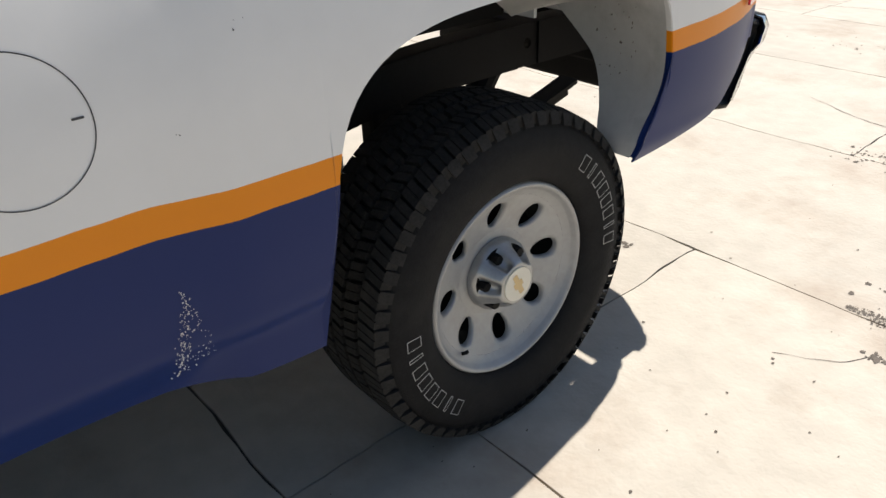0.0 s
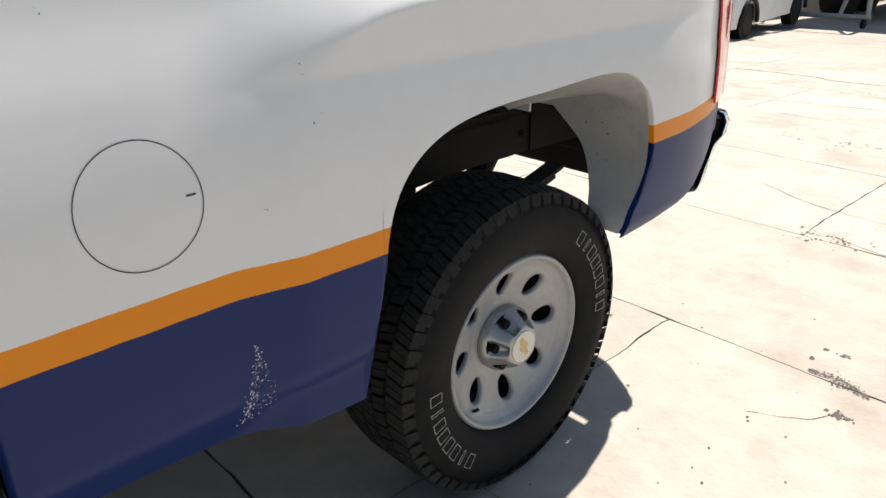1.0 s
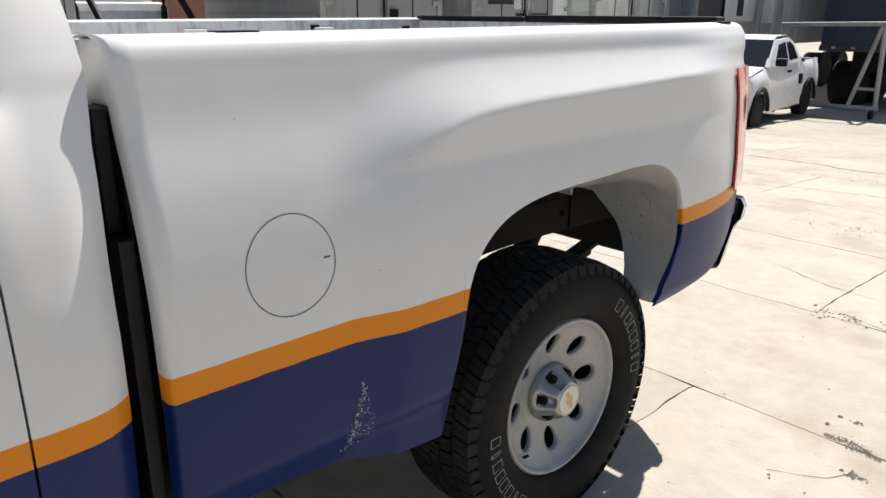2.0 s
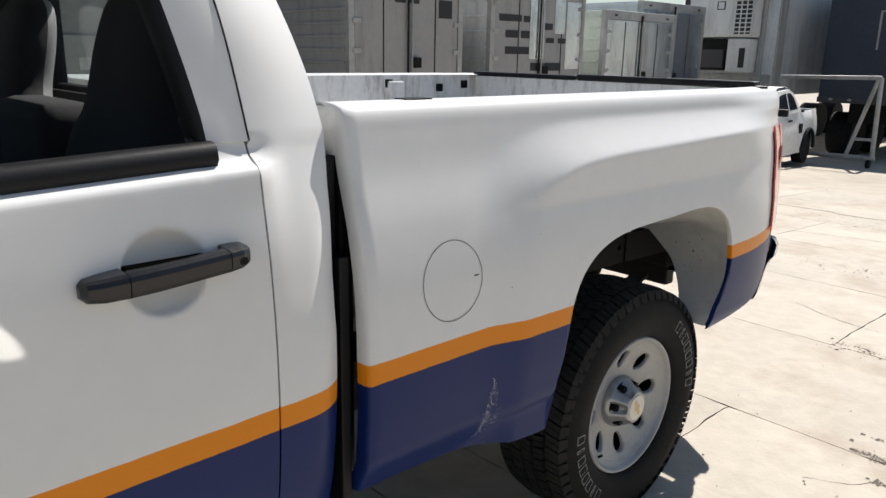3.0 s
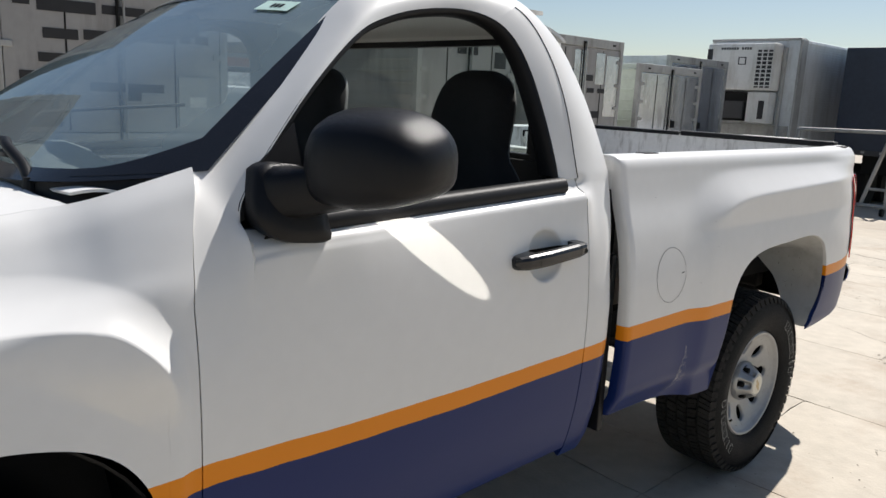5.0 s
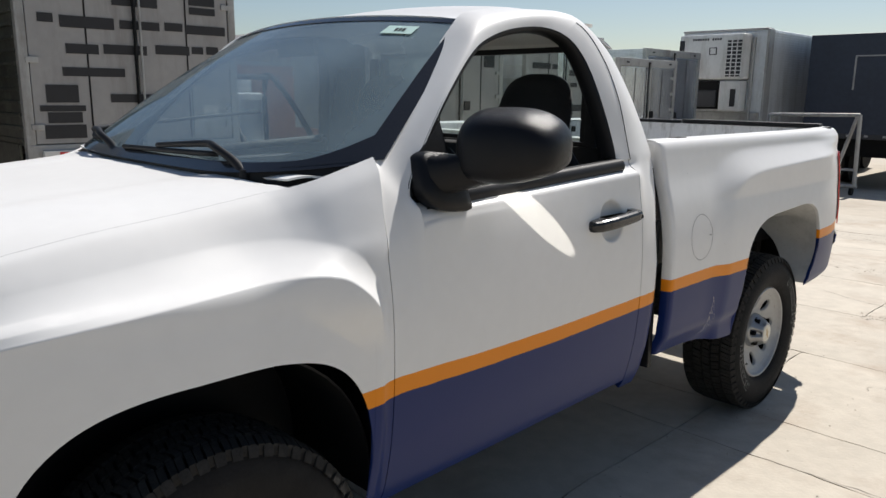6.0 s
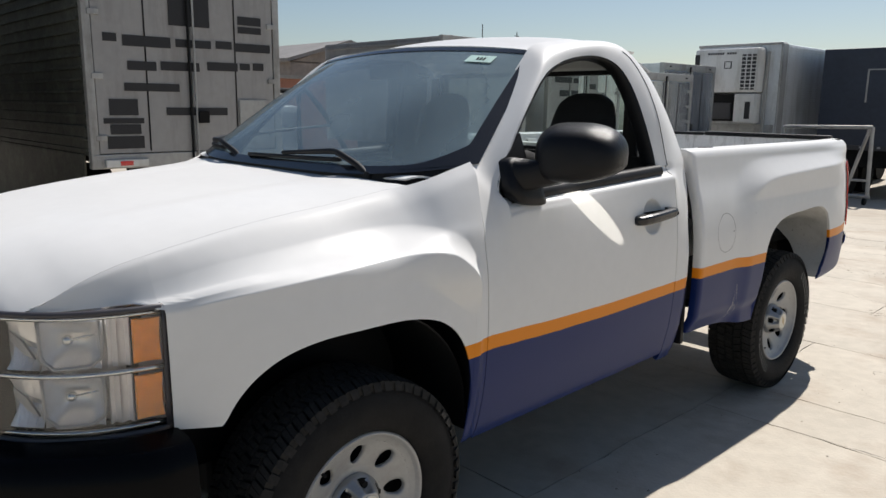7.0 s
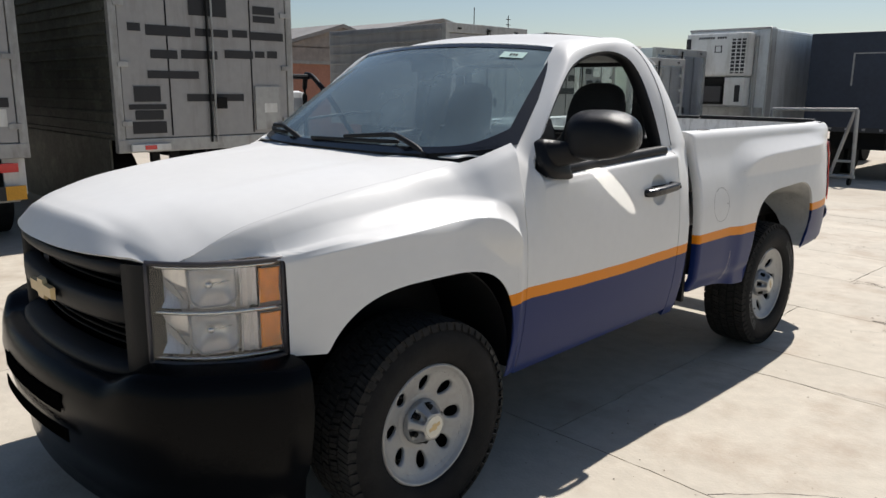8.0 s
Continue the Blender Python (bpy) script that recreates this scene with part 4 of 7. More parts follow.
# -- cargo box: floor, front wall, inner sides, tailgate --
bm = bmesh.new()
box(bm, -0.50, 0.50, -1.12, 0.97, 0.86, 0.90)
for sx in (1, -1):
    x0, x1 = sorted((sx * 0.50, sx * 0.80))
    box(bm, x0, x1, -1.12, -0.49, 0.86, 0.90)
    box(bm, x0, x1, 0.52, 0.97, 0.86, 0.90)
floor_bed = part("bed_floor", bm, BEDWHITE, truck, "scratched white ribbed bed floor")
for k in range(9):
    box_part("floor_rib", -0.47 + k * 0.11, -0.41 + k * 0.11, -1.10, 0.96, 0.90, 0.913, WHITE, floor_bed, 0.003)
for sx in (1, -1):
    x0, x1 = sorted((sx * 0.795, sx * 0.812))
    bm = bmesh.new()
    for ya, yb, za in ((-1.125, -0.497, 0.90), (-0.497, 0.417, 1.118), (0.417, 0.62, 1.06), (0.62, 0.97, 0.90)):
        box(bm, x0, x1, ya, yb, za, 1.40)
    w = part("bed_inner_wall", bm, BEDWHITE, truck, "scuffed white inner bed wall with slots")
    xa, xb = sorted((sx * 0.776, sx * 0.80))
    for k, yy in enumerate((-0.9, -0.25, 0.35)):
        bm = bmesh.new()
        box(bm, xa, xb, yy, yy + 0.10, 1.135 if yy > -0.5 else 0.90, 1.37, 0.008)
        part("stake_rib", bm, BEDWHITE, w)
    for yy, zz in ((0.70, 1.335), (0.88, 1.35), (0.36, 1.36)):
        bm = bmesh.new()
        xm = sx * 0.793
        box(bm, xm - 0.0045, xm + 0.0045, yy - 0.022, yy + 0.022, zz - 0.02, zz + 0.02, 0.003)
        part("slot", bm, DARKMETAL, w)
    x0, x1 = sorted((sx * 0.50, sx * 0.80))
    bm = bmesh.new()
    box(bm, x0, x1, -0.49, 0.41, 1.115, 1.13, 0.003)
    xa2, xb2 = sorted((sx * 0.495, sx * 0.505))
    box(bm, xa2, xb2, -0.49, 0.41, 0.86, 1.12)
    box(bm, x0, x1, -0.497, -0.487, 0.86, 1.12)
    xa2, xb2 = sorted((sx * 0.50, sx * 0.62))
    box(bm, xa2, xb2, 0.407, 0.417, 0.86, 1.12)
    part("wheel_house", bm, WHITE, truck)
    bm = bmesh.new()
    xa2, xb2 = sorted((sx * 0.506, sx * 0.512))
    box(bm, xa2, xb2, -0.486, 0.406, 0.855, 1.112)
    box(bm, *sorted((sx * 0.512, sx * 0.80)), -0.486, 0.406, 1.106, 1.113)
    part("wheel_house_lining", bm, DARKMETAL, truck)
    # two unseen plates, added to keep sunlight from leaking onto the shaded ground
    box_part("sun_gap_plate", *sorted((sx * 0.50, sx * 0.64)), 0.418, 0.522, 0.888, 0.898, DARKMETAL, truck, 0.001)
    box_part("corner_closing_plate", *sorted((sx * 0.70, sx * 0.87)), 0.53, 0.93, 0.80, 0.806, DARKMETAL, truck, 0.001)
    bm = bmesh.new()
    box(bm, *sorted((sx * 0.70, sx * 0.953)), -1.160, -1.134, 0.50, 1.10, 0.004)
    box(bm, *sorted((sx * 0.70, sx * 0.905)), -1.158, -1.134, 1.10, 1.30, 0.004)
    part("gap_seal", bm, BLACK, truck)
    # stake pocket in the rail
    xm = sx * 0.865
    bm = bmesh.new()
    box(bm, xm - 0.02, xm + 0.02, -0.93, -0.85, 1.403, 1.4105, 0.002)
    part("stake_pocket", bm, DARKMETAL, truck)
    bm = bmesh.new()
    box(bm, xm - 0.016, xm + 0.016, 0.80, 0.86, 1.403, 1.4105, 0.002)
    part("stake_pocket", bm, DARKMETAL, truck)
bm = bmesh.new()
box(bm, -0.80, 0.80, -1.125, -1.10, 0.62, 1.385, 0.008)
box(bm, -0.80, 0.80, -1.128, -1.06, 1.375, 1.40, 0.008)
part("bed_front_wall", bm, BEDWHITE, truck, "white bed front wall")
gate = new("tailgate")
gate.parent = truck
bm = bmesh.new()
box(bm, -0.785, 0.785, 0.955, 0.995, 0.88, 1.405, 0.012)
part("gate_panel", bm, BEDWHITE, gate, "scratched white tailgate panel")
for x0, x1, t in ((-0.79, -0.10, 1.418), (-0.09, 0.785, 1.424)):
    bm = bmesh.new()
    box(bm, x0, x1, 0.945, 1.003, 1.395, t, 0.008)
    part("cap_strip", bm, BLACK, gate, "black plastic tailgate cap")
# rear corner bed brackets on the front wall top
for sx in (1, -1):
    x0, x1 = sorted((sx * 0.80, sx * 0.905))
    bm = bmesh.new()
    box(bm, x0, x1, -1.132, -1.108, 1.30, 1.402, 0.01)
    part("bed_bracket", bm, WHITE, truck)
    bm = bmesh.new()
    x0, x1 = sorted((sx * 0.86, sx * 0.905))
    box(bm, x0, x1, -1.125, -1.09, 0.57, 1.30, 0.008)
    part("bed_pillar", bm, BLACK, truck)

# tail lamps on the rear corners
for sx in (1, -1):
    cols = []
    for k in range(13):
        s = k / 12
        row = []
        for z in linspace(0.875, 1.268, 16):
            q = box_x(lerp_table(BOX_XZ, z), 0.93, z)
            if s < 0.45:
                y = 0.80 + 0.13 * s / 0.45
                x = box_x(lerp_table(BOX_XZ, z), y, z)
            else:
                a = math.pi / 2 * (s - 0.45) / 0.55
                x, y = q - 0.075 * (1 - math.cos(a)), 0.93 + 0.06 * math.sin(a)
            n = Vector((0.8, 0.6, 0))
            p = Vector((x, y, z)) + n * 0.006
            row.append(Vector((sx * p.x, p.y, p.z)))
        cols.append(row)
    vs, fs = shell(cols, 0.006 * sx)
    tl = mesh_part("tail_lamp", vs, fs, REDLENS, truck, "red wrap-round tail lamp")

# -- rear bumper: a pressed steel C, open at its slanted ends --
pts = [Vector((0.896, 0.995, 0)), Vector((0.892, 1.022, 0)), Vector((0.872, 1.046, 0)), Vector((0.82, 1.066, 0)), Vector((0.70, 1.09, 0)), Vector((0.35, 1.11, 0)), Vector((0, 1.12, 0))]
pts = curve_pts(pts + [Vector((-p.x, p.y, 0)) for p in reversed(pts[:-1])], 70)
prof = [(-0.10, 0.567), (-0.02, 0.56), (-0.004, 0.568), (0.0, 0.60), (-0.004, 0.66), (0.004, 0.70), (0.018, 0.725), (0.016, 0.765), (0.0, 0.785), (-0.03, 0.792), (-0.09, 0.79)]
cols = []
for i, p in enumerate(pts):
    d = (pts[min(i + 1, 69)] - pts[max(i - 1, 0)]).normalized()
    n = Vector((d.y, -d.x, 0))
    k = smooth(abs(p.x), 0.70, 0.88)
    cols.append([p + n * a + Vector((0, (z - 0.67) * 0.5 * k, z)) for a, z in prof])
cols_bumper = cols
vs, fs = shell(cols, 0.005)
rb = mesh_part("rear_bumper", vs, fs, CHROME, truck, "chrome pressed-steel rear bumper with black recess")
# black moulded caps close its slanted ends
for sx in (1, -1):
    ring = [(0.852, 0.575), (0.864, 0.560), (0.925, 0.549), (0.936, 0.556), (0.968, 0.618), (1.022, 0.712), (1.046, 0.762), (1.040, 0.786), (1.0, 0.797), (0.945, 0.795), (0.932, 0.778), (0.922, 0.735), (0.885, 0.655)]
    ym, zm, n = 0.955, 0.675, len(ring)
    vs = [Vector((sx * x, ym + (y - ym) * f, zm + (z - zm) * f)) for x, f in ((0.74, 0.94), (0.888, 1.0), (0.900, 0.965), (0.903, 0.90), (0.897, 0.84), (0.89, 0.80)) for y, z in ring]
    fs = [(k * n + i, k * n + (i + 1) % n, (k + 1) * n + (i + 1) % n, (k + 1) * n + i) for k in range(5) for i in range(n)] + [tuple(5 * n + i for i in range(n))]
    if sx < 0:
        fs = [tuple(reversed(f)) for f in fs]
    mesh_part("end_cap", vs, fs, BUMPER, rb, "black plastic bumper end cap")
# its dark unpainted inside
vs, fs = shell([[p.lerp(Vector((0, 0.90, 0.675)), 0.009) for p in c] for c in cols_bumper], 0.002)
mesh_part("bumper_inside", vs, fs, DARKMETAL, rb)
box_part("hitch_receiver", -0.46, 0.46, 0.99, 1.06, 0.49, 0.585, DARKMETAL, truck, 0.012)
bm = bmesh.new()
box(bm, -0.78, 0.78, 1.0, 1.09, 0.783, 0.80, 0.005)
part("step_pad", bm, BLACK, rb)

# -- rear wheel wells and chassis --
for sx in (1, -1):
    # grey inner panel that follows the arch: deep behind the wheel, shallow over and before it
    cols = []
    edge = ARCH_EDGE
    for k, (y, z) in enumerate(edge):
        d = Vector((0, y - ARCH_YC, (z - 0.72) * 0.8)).normalized()
        back = lerp_table([(0.58, 0.03), (0.68, 0.085), (0.785, 0.17), (0.87, 0.26), (0.95, 0.36)], z) * smooth(y, -0.12, 0.38)
        x0 = box_x(lerp_table(BOX_XZ, min(z, 1.3)), y, z) - 0.036 * (1 - 0.6 * smooth(y, 0.25, 0.38))
        deep = max(0.05 + 1.12 * back, 0.12 * smooth(z, 0.70, 0.98))
        sink = 0.36 * deep * smooth(z, 0.93, 1.0) * smooth(y, -0.30, 0.30)
        row = []
        for t, o in ((0.0, 0.004), (0.12, 0.010), (0.3, 0.03), (0.5, 0.042), (0.7, 0.046), (0.87, 0.045), (1.0, 0.04)):
            p = Vector((x0 - deep * t, y + arch_curl(y, z), z)) + d * o * smooth(z, 0.60, 0.80) - Vector((0, 0, sink * t))
            row.append(Vector((sx * p.x, p.y, p.z)))
        cols.append(row)
    vs, fs = shell(cols, 0.004)
    mesh_part("wheel_well_panel", vs, fs, WELL, truck, "dusty grey wheel well panel with dark scuffs")
    # chassis rail, kicked up over the axle
    path = [(-4.0, 0.56), (-3.4, 0.60), (-2.6, 0.55), (-1.0, 0.58), (-0.6, 0.63), (-0.2, 0.735), (0.1, 0.765), (0.35, 0.768), (0.62, 0.764), (1.02, 0.755)]
    line = curve_pts([(0, a, b) for a, b in path], 60)
    H, XR = 0.058, 0.54
    rail = new("chassis_rail")
    rail.parent = truck
    tagged(rail, "black steel chassis rail")
    for nm, dz0, dz1 in (("top_flange", H - 0.008, H), ("bottom_flange", -H, -H + 0.008)):
        cols = [[Vector((sx * x, p.y, p.z + dz)) for x, dz in ((XR - 0.07, dz0), (XR, dz0), (XR, dz1), (XR - 0.07, dz1), (XR - 0.07, dz0))] for p in line]
        vs, fs = shell(cols, 0.001)
        mesh_part(nm, vs, fs, DARKMETAL, rail, shade=False)
    zc = lerp_table([(p.y, p.z) for p in line], 0.468)
    for lo, hi in ((-4.0, 0.428), (0.508, 1.02)):
        pp = [p for p in line if lo < p.y < hi]
        e0, e1 = Vector((0, lo, lerp_table([(p.y, p.z) for p in line], lo))), Vector((0, hi, lerp_table([(p.y, p.z) for p in line], hi)))
        cols = [[Vector((sx * XR, p.y, p.z + dz)) for dz in (-H, H)] for p in [e0] + pp + [e1]]
        vs, fs = shell(cols, 0.006 * sx)
        mesh_part("web", vs, fs, DARKMETAL, rail, shade=False)
    ring_o, ring_i = [], []
    for k in range(24):
        t = 2 * math.pi * k / 24
        c, q = math.cos(t), math.sin(t)
        m = max(abs(c), abs(q))
        yy = 0.468 + 0.04 * c / m
        ring_o.append(Vector((sx * XR, yy, lerp_table([(p.y, p.z) for p in line], yy) + H * q / m)))
        ring_i.append(Vector((sx * XR, 0.468 + 0.014 * c, zc + 0.004 + 0.014 * q)))
    mesh_part("drilled_web", ring_o + ring_i + [v - Vector((sx * 0.006, 0, 0)) for v in ring_i], grid_faces(3, 24, True), DARKMETAL, rail, shade=False)
    # leaf spring, shock absorber, bump stop
    for k, (L, dz) in enumerate(((0.66, 0.0), (0.62, -0.014), (0.48, -0.028), (0.32, -0.042))):
        cols = []
        for t in linspace(-1, 1, 17):
            y = t * L
            z = 0.52 + 0.10 * t * t * (L / 0.66) ** 2 + dz
            cols.append([Vector((sx * x, y, z + d)) for x, d in ((0.50, 0), (0.565, 0), (0.565, 0.011), (0.50, 0.011), (0.50, 0))])
        vs, fs = shell(cols, 0.001)
        mesh_part("leaf_spring", vs, fs, DARKMETAL, truck, shade=False)
    box_part("spring_bracket", *sorted((sx * 0.47, sx * 0.56)), -0.40, -0.26, 0.50, 0.70, DARKMETAL, truck, 0.012)
    box_part("bump_stop", *sorted((sx * 0.49, sx * 0.55)), -0.07, 0.03, 0.58, 0.72, DARKMETAL, truck, 0.015)
    bm = bmesh.new()
    tube(bm, (sx * 0.52, 0.10, 0.40), (sx * 0.50, 0.42, 0.80), 0.028)
    tube(bm, (sx * 0.51, 0.26, 0.60), (sx * 0.50, 0.42, 0.80), 0.038)
    part("shock_absorber", bm, DARKMETAL, truck)
bm = bmesh.new()
tube(bm, (-0.80, 0, HUB_Z), (0.80, 0, HUB_Z), 0.042)
bmesh.ops.create_uvsphere(bm, u_segments=16, v_segments=10, radius=0.15, matrix=pose(0, 0, HUB_Z))
part("rear_axle", bm, DARKMETAL, truck)
bm = bmesh.new()
tube(bm, (-0.80, AXLE_F, HUB_Z), (0.80, AXLE_F, HUB_Z), 0.05)
box(bm, -0.45, 0.45, AXLE_F - 0.25, AXLE_F + 0.25, 0.30, 0.50, 0.03)
part("front_crossmember", bm, DARKMETAL, truck)
bm = bmesh.new()
box(bm, 0.18, 0.46, -1.05, -0.62, 0.42, 0.72, 0.06)
part("fuel_tank", bm, DARKMETAL, truck)
for y in (-3.6, -2.2, -1.2, -0.4, 0.95):
    box_part("crossmember", -0.50, 0.50, y - 0.04, y + 0.04, 0.60, 0.68, DARKMETAL, truck, 0.01)
box_part("gearbox", -0.09, 0.09, -2.4, -1.7, 0.36, 0.60, DARKMETAL, truck, 0.05)
box_part("engine", -0.30, 0.30, -3.5, -2.5, 0.42, 0.95, DARKMETAL, truck, 0.08)
for nm, a, b, r in (("propeller_shaft", (0, -1.8, 0.46), (0, 0, HUB_Z), 0.04), ("exhaust_pipe", (-0.30, -2.2, 0.42), (-0.34, 0.9, 0.46), 0.035)):
    bm = bmesh.new()
    tube(bm, a, b, r)
    part(nm, bm, DARKMETAL, truck)
# rocker underside
for sx in (1, -1):
    x0, x1 = sorted((sx * 0.74, sx * 0.925))
    bm = bmesh.new()
    box(bm, x0, x1, -2.52, -1.18, 0.475, 0.56, 0.02)
    part("rocker", bm, PAINT, truck)
# front wheel liners and engine bay sides
for sx in (1, -1):
    cols = []
    for k in range(26):
        a = math.pi * k / 25
        y, z = -3.075 - 0.50 * math.cos(a), 0.50 + 0.50 * max(0.0, math.sin(a)) ** 0.8
        cols.append([Vector((sx * x, y, z)) for x in (lerp_table(PLAN_X, y) - 0.065, 0.74, 0.55)])
    vs, fs = shell(cols, 0.006 * sx)
    mesh_part("wheel_liner", vs, fs, BLACK, truck, "black plastic wheel arch liner")
    x0, x1 = sorted((sx * 0.50, sx * 0.56))
    bm = bmesh.new()
    box(bm, x0, x1, -3.62, -2.5, 0.5, 1.12)
    part("inner_fender", bm, BLACK, truck)
bm = bmesh.new()
box(bm, -0.75, 0.75, -2.56, -2.50, 0.5, 1.30)
part("firewall", bm, BLACK, truck)
# -- nose: headlamps, grille, front bumper --


def nose_pt(s, z, off=0.0):
    """A point on the headlamp face: s = 0 at its outer rear edge, 1 at its inner edge; off lies outward."""
    a, b = Vector((0.808, -3.545, 0)), Vector((0.585, -3.895, 0))
    p = a.lerp(b, s)
    n = Vector((0.845, -0.535, 0))
    lean = 0.05 * (z - 0.76)
    return p + n * (0.055 * math.sin(math.pi * s) ** 0.9 + off - lean * 0.6) + Vector((0, 0, z))


for sx in (1, -1):
    def grid(s0, s1, z0, z1, off, ns=10, nz=6, bow=0.0):
        g = [[nose_pt(s, z, off + bow * math.sin(math.pi * (s - s0) / (s1 - s0)) * math.sin(math.pi * (z - z0) / (z1 - z0))) for z in linspace(z0, z1, nz)] for s in linspace(s0, s1, ns)]
        return [[Vector((sx * p.x, p.y, p.z)) for p in c] for c in g]
    lamp = new("headlamp")
    lamp.parent = truck
    tagged(lamp, "clear headlamp with amber turn signals")
    t = -sx
    vs, fs = shell(grid(0.0, 1.0, 0.772, 1.085, -0.12, 14, 8), 0.004 * t)
    mesh_part("housing", vs, fs, REFLECTOR, lamp)
    # bezel round the lamp
    edge = [nose_pt(s, 0.768, 0.0) for s in linspace(0, 1, 14)] + [nose_pt(1.0, z, 0.002) for z in linspace(0.775, 1.08, 8)] + [nose_pt(s, 1.088, 0.0) for s in linspace(1, 0, 14)] + [nose_pt(0.0, z, 0.002) for z in linspace(1.08, 0.775, 8)]
    vs, fs = sweep([Vector((sx * p.x, p.y, p.z)) for p in edge], 0.008, 8, closed=True)
    mesh_part("bezel", vs, fs, LAMPBEZEL, lamp, "dull dark grey lamp surround")
    # chrome divider and upper rim
    for z, r, s0 in ((0.930, 0.0075, 0.02), (1.074, 0.006, 0.02), (0.783, 0.006, 0.02)):
        vs, fs = sweep([Vector((sx * p.x, p.y, p.z)) for p in (nose_pt(s, z, -0.012) for s in linspace(s0, 0.985, 14))], r, 6)
        mesh_part("chrome_strip", vs, fs, CHROME, lamp)
    for z0, z1 in ((0.79, 0.922), (0.938, 1.068)):
        H2 = z1 - z0
        vs, fs = shell(grid(0.035, 0.185, z0 + 0.010, z1 - 0.008, -0.016, 7, 6, -0.012), 0.008 * t)
        mesh_part("turn_signal", vs, fs, AMBER, lamp, "amber turn signal reflector")
        # clear side panel, slightly faceted
        cols = [[Vector((sx * p.x, p.y, p.z)) for p in (nose_pt(s, z, -0.030 - 0.018 * k) for z in linspace(z0, z1, 4))] for s, k in ((0.20, 0), (0.24, 1), (0.275, 0.2), (0.315, 1.1), (0.335, 0.1))]
        vs, fs = shell(cols, 0.004 * t)
        mesh_part("reflector_panel", vs, fs, REFLECTOR, lamp, shade=False)
        # deep bowl round the bulb
        cols = []
        for s in linspace(0.355, 0.695, 11):
            u = (s - 0.525) / 0.17
            cols.append([Vector((sx * p.x, p.y, p.z)) for p in (nose_pt(s, z0 + H2 * v, -0.022 - 0.075 * max(0.0, 1 - abs(u) ** 3.0) * max(0.0, 1 - abs(2 * v - 1) ** 3.0)) for v in linspace(0.03, 0.97, 9))])
        vs, fs = shell(cols, 0.003 * t)
        mesh_part("bowl", vs, fs, REFLECTOR, lamp, "bright reflector bowl")
        # grey frame round the bowl: open at its top, with slanted lower corners
        line = [(0.352, z1 - 0.004), (0.350, z0 + 0.035), (0.42, z0 + 0.012), (0.62, z0 + 0.006), (0.690, z0 + 0.030), (0.70, z1 - 0.004)]
        vs, fs = sweep([Vector((sx * p.x, p.y, p.z)) for p in (nose_pt(q.x, q.z, -0.020) for q in resample([(a, 0, b) for a, b in line], 26))], 0.0055, 6)
        mesh_part("bowl_frame", vs, fs, LAMPGREY, lamp)
        # bulb shield and its stay
        c = nose_pt(0.555, z0 + 0.56 * H2, -0.052)
        bm = bmesh.new()
        bmesh.ops.create_uvsphere(bm, u_segments=16, v_segments=8, radius=0.014, matrix=Matrix.Translation((sx * c.x, c.y, c.z)))
        e = nose_pt(0.40, z0 + 0.66 * H2, -0.045)
        tube(bm, (sx * c.x, c.y, c.z), (sx * e.x, e.y, e.z), 0.003, 8)
        part("bulb_shield", bm, CHROME, lamp, shade=True)
        # the inner third: a leaf-shaped facet over a slanted mirror
        cols = [[Vector((sx * p.x, p.y, p.z)) for p in (nose_pt(s, z, d) for z, d in ((z0, -0.03), (z0 + H2 * (0.30 + 0.06 * k), -0.080 + 0.008 * k), (z0 + H2 * (0.52 + 0.06 * k), -0.045), (z1, -0.03)))] for k, s in enumerate(linspace(0.715, 0.975, 6))]
        vs, fs = shell(cols, 0.003 * t)
        mesh_part("wing_reflector", vs, fs, REFLECTOR, lamp, shade=False)
        leaf = [(0.74, 0.20), (0.80, 0.30), (0.87, 0.52), (0.93, 0.80), (0.88, 0.74), (0.81, 0.55)]
        vs = [nose_pt(a, z0 + H2 * b, o) for o in (-0.036, -0.048) for a, b in leaf]
        fs = [tuple(range(6)), tuple(range(11, 5, -1))] + [(k, (k + 1) % 6, (k + 1) % 6 + 6, k + 6) for k in range(6)]
        mesh_part("leaf_facet", [Vector((sx * v.x, v.y, v.z)) for v in vs], fs, LAMPGREY, lamp, shade=False)
    vs, fs = shell(grid(0.0, 1.0, 0.768, 1.088, 0.0, 20, 10), 0.003 * t)
    mesh_part("lens", vs, fs, LENS, lamp, "clear slightly hazed lens").visible_shadow = False

# grille: a black frame with two deep openings and the crossbar
def nose_row(x0, x1, n, z, off):
    return [Vector((x, front_y(x) + off, z)) for x in linspace(x0, x1, n)]


grille = new("grille")
grille.parent = truck
tagged(grille, "black plastic grille with gold badge")


def bar(zs, offs, x0=-0.575, x1=0.575, name="grille_bar", material=BLACK, n=31):
    cols = [[Vector((x, front_y(x) + o + (0.03 if o < 0.03 else 0.0) * smooth(abs(x), 0.44, 0.575), z)) for z, o in zip(zs, offs)] for x in linspace(x0, x1, n)]
    vs, fs = shell(cols, 0.012)
    return mesh_part(name, vs, fs, material, grille)


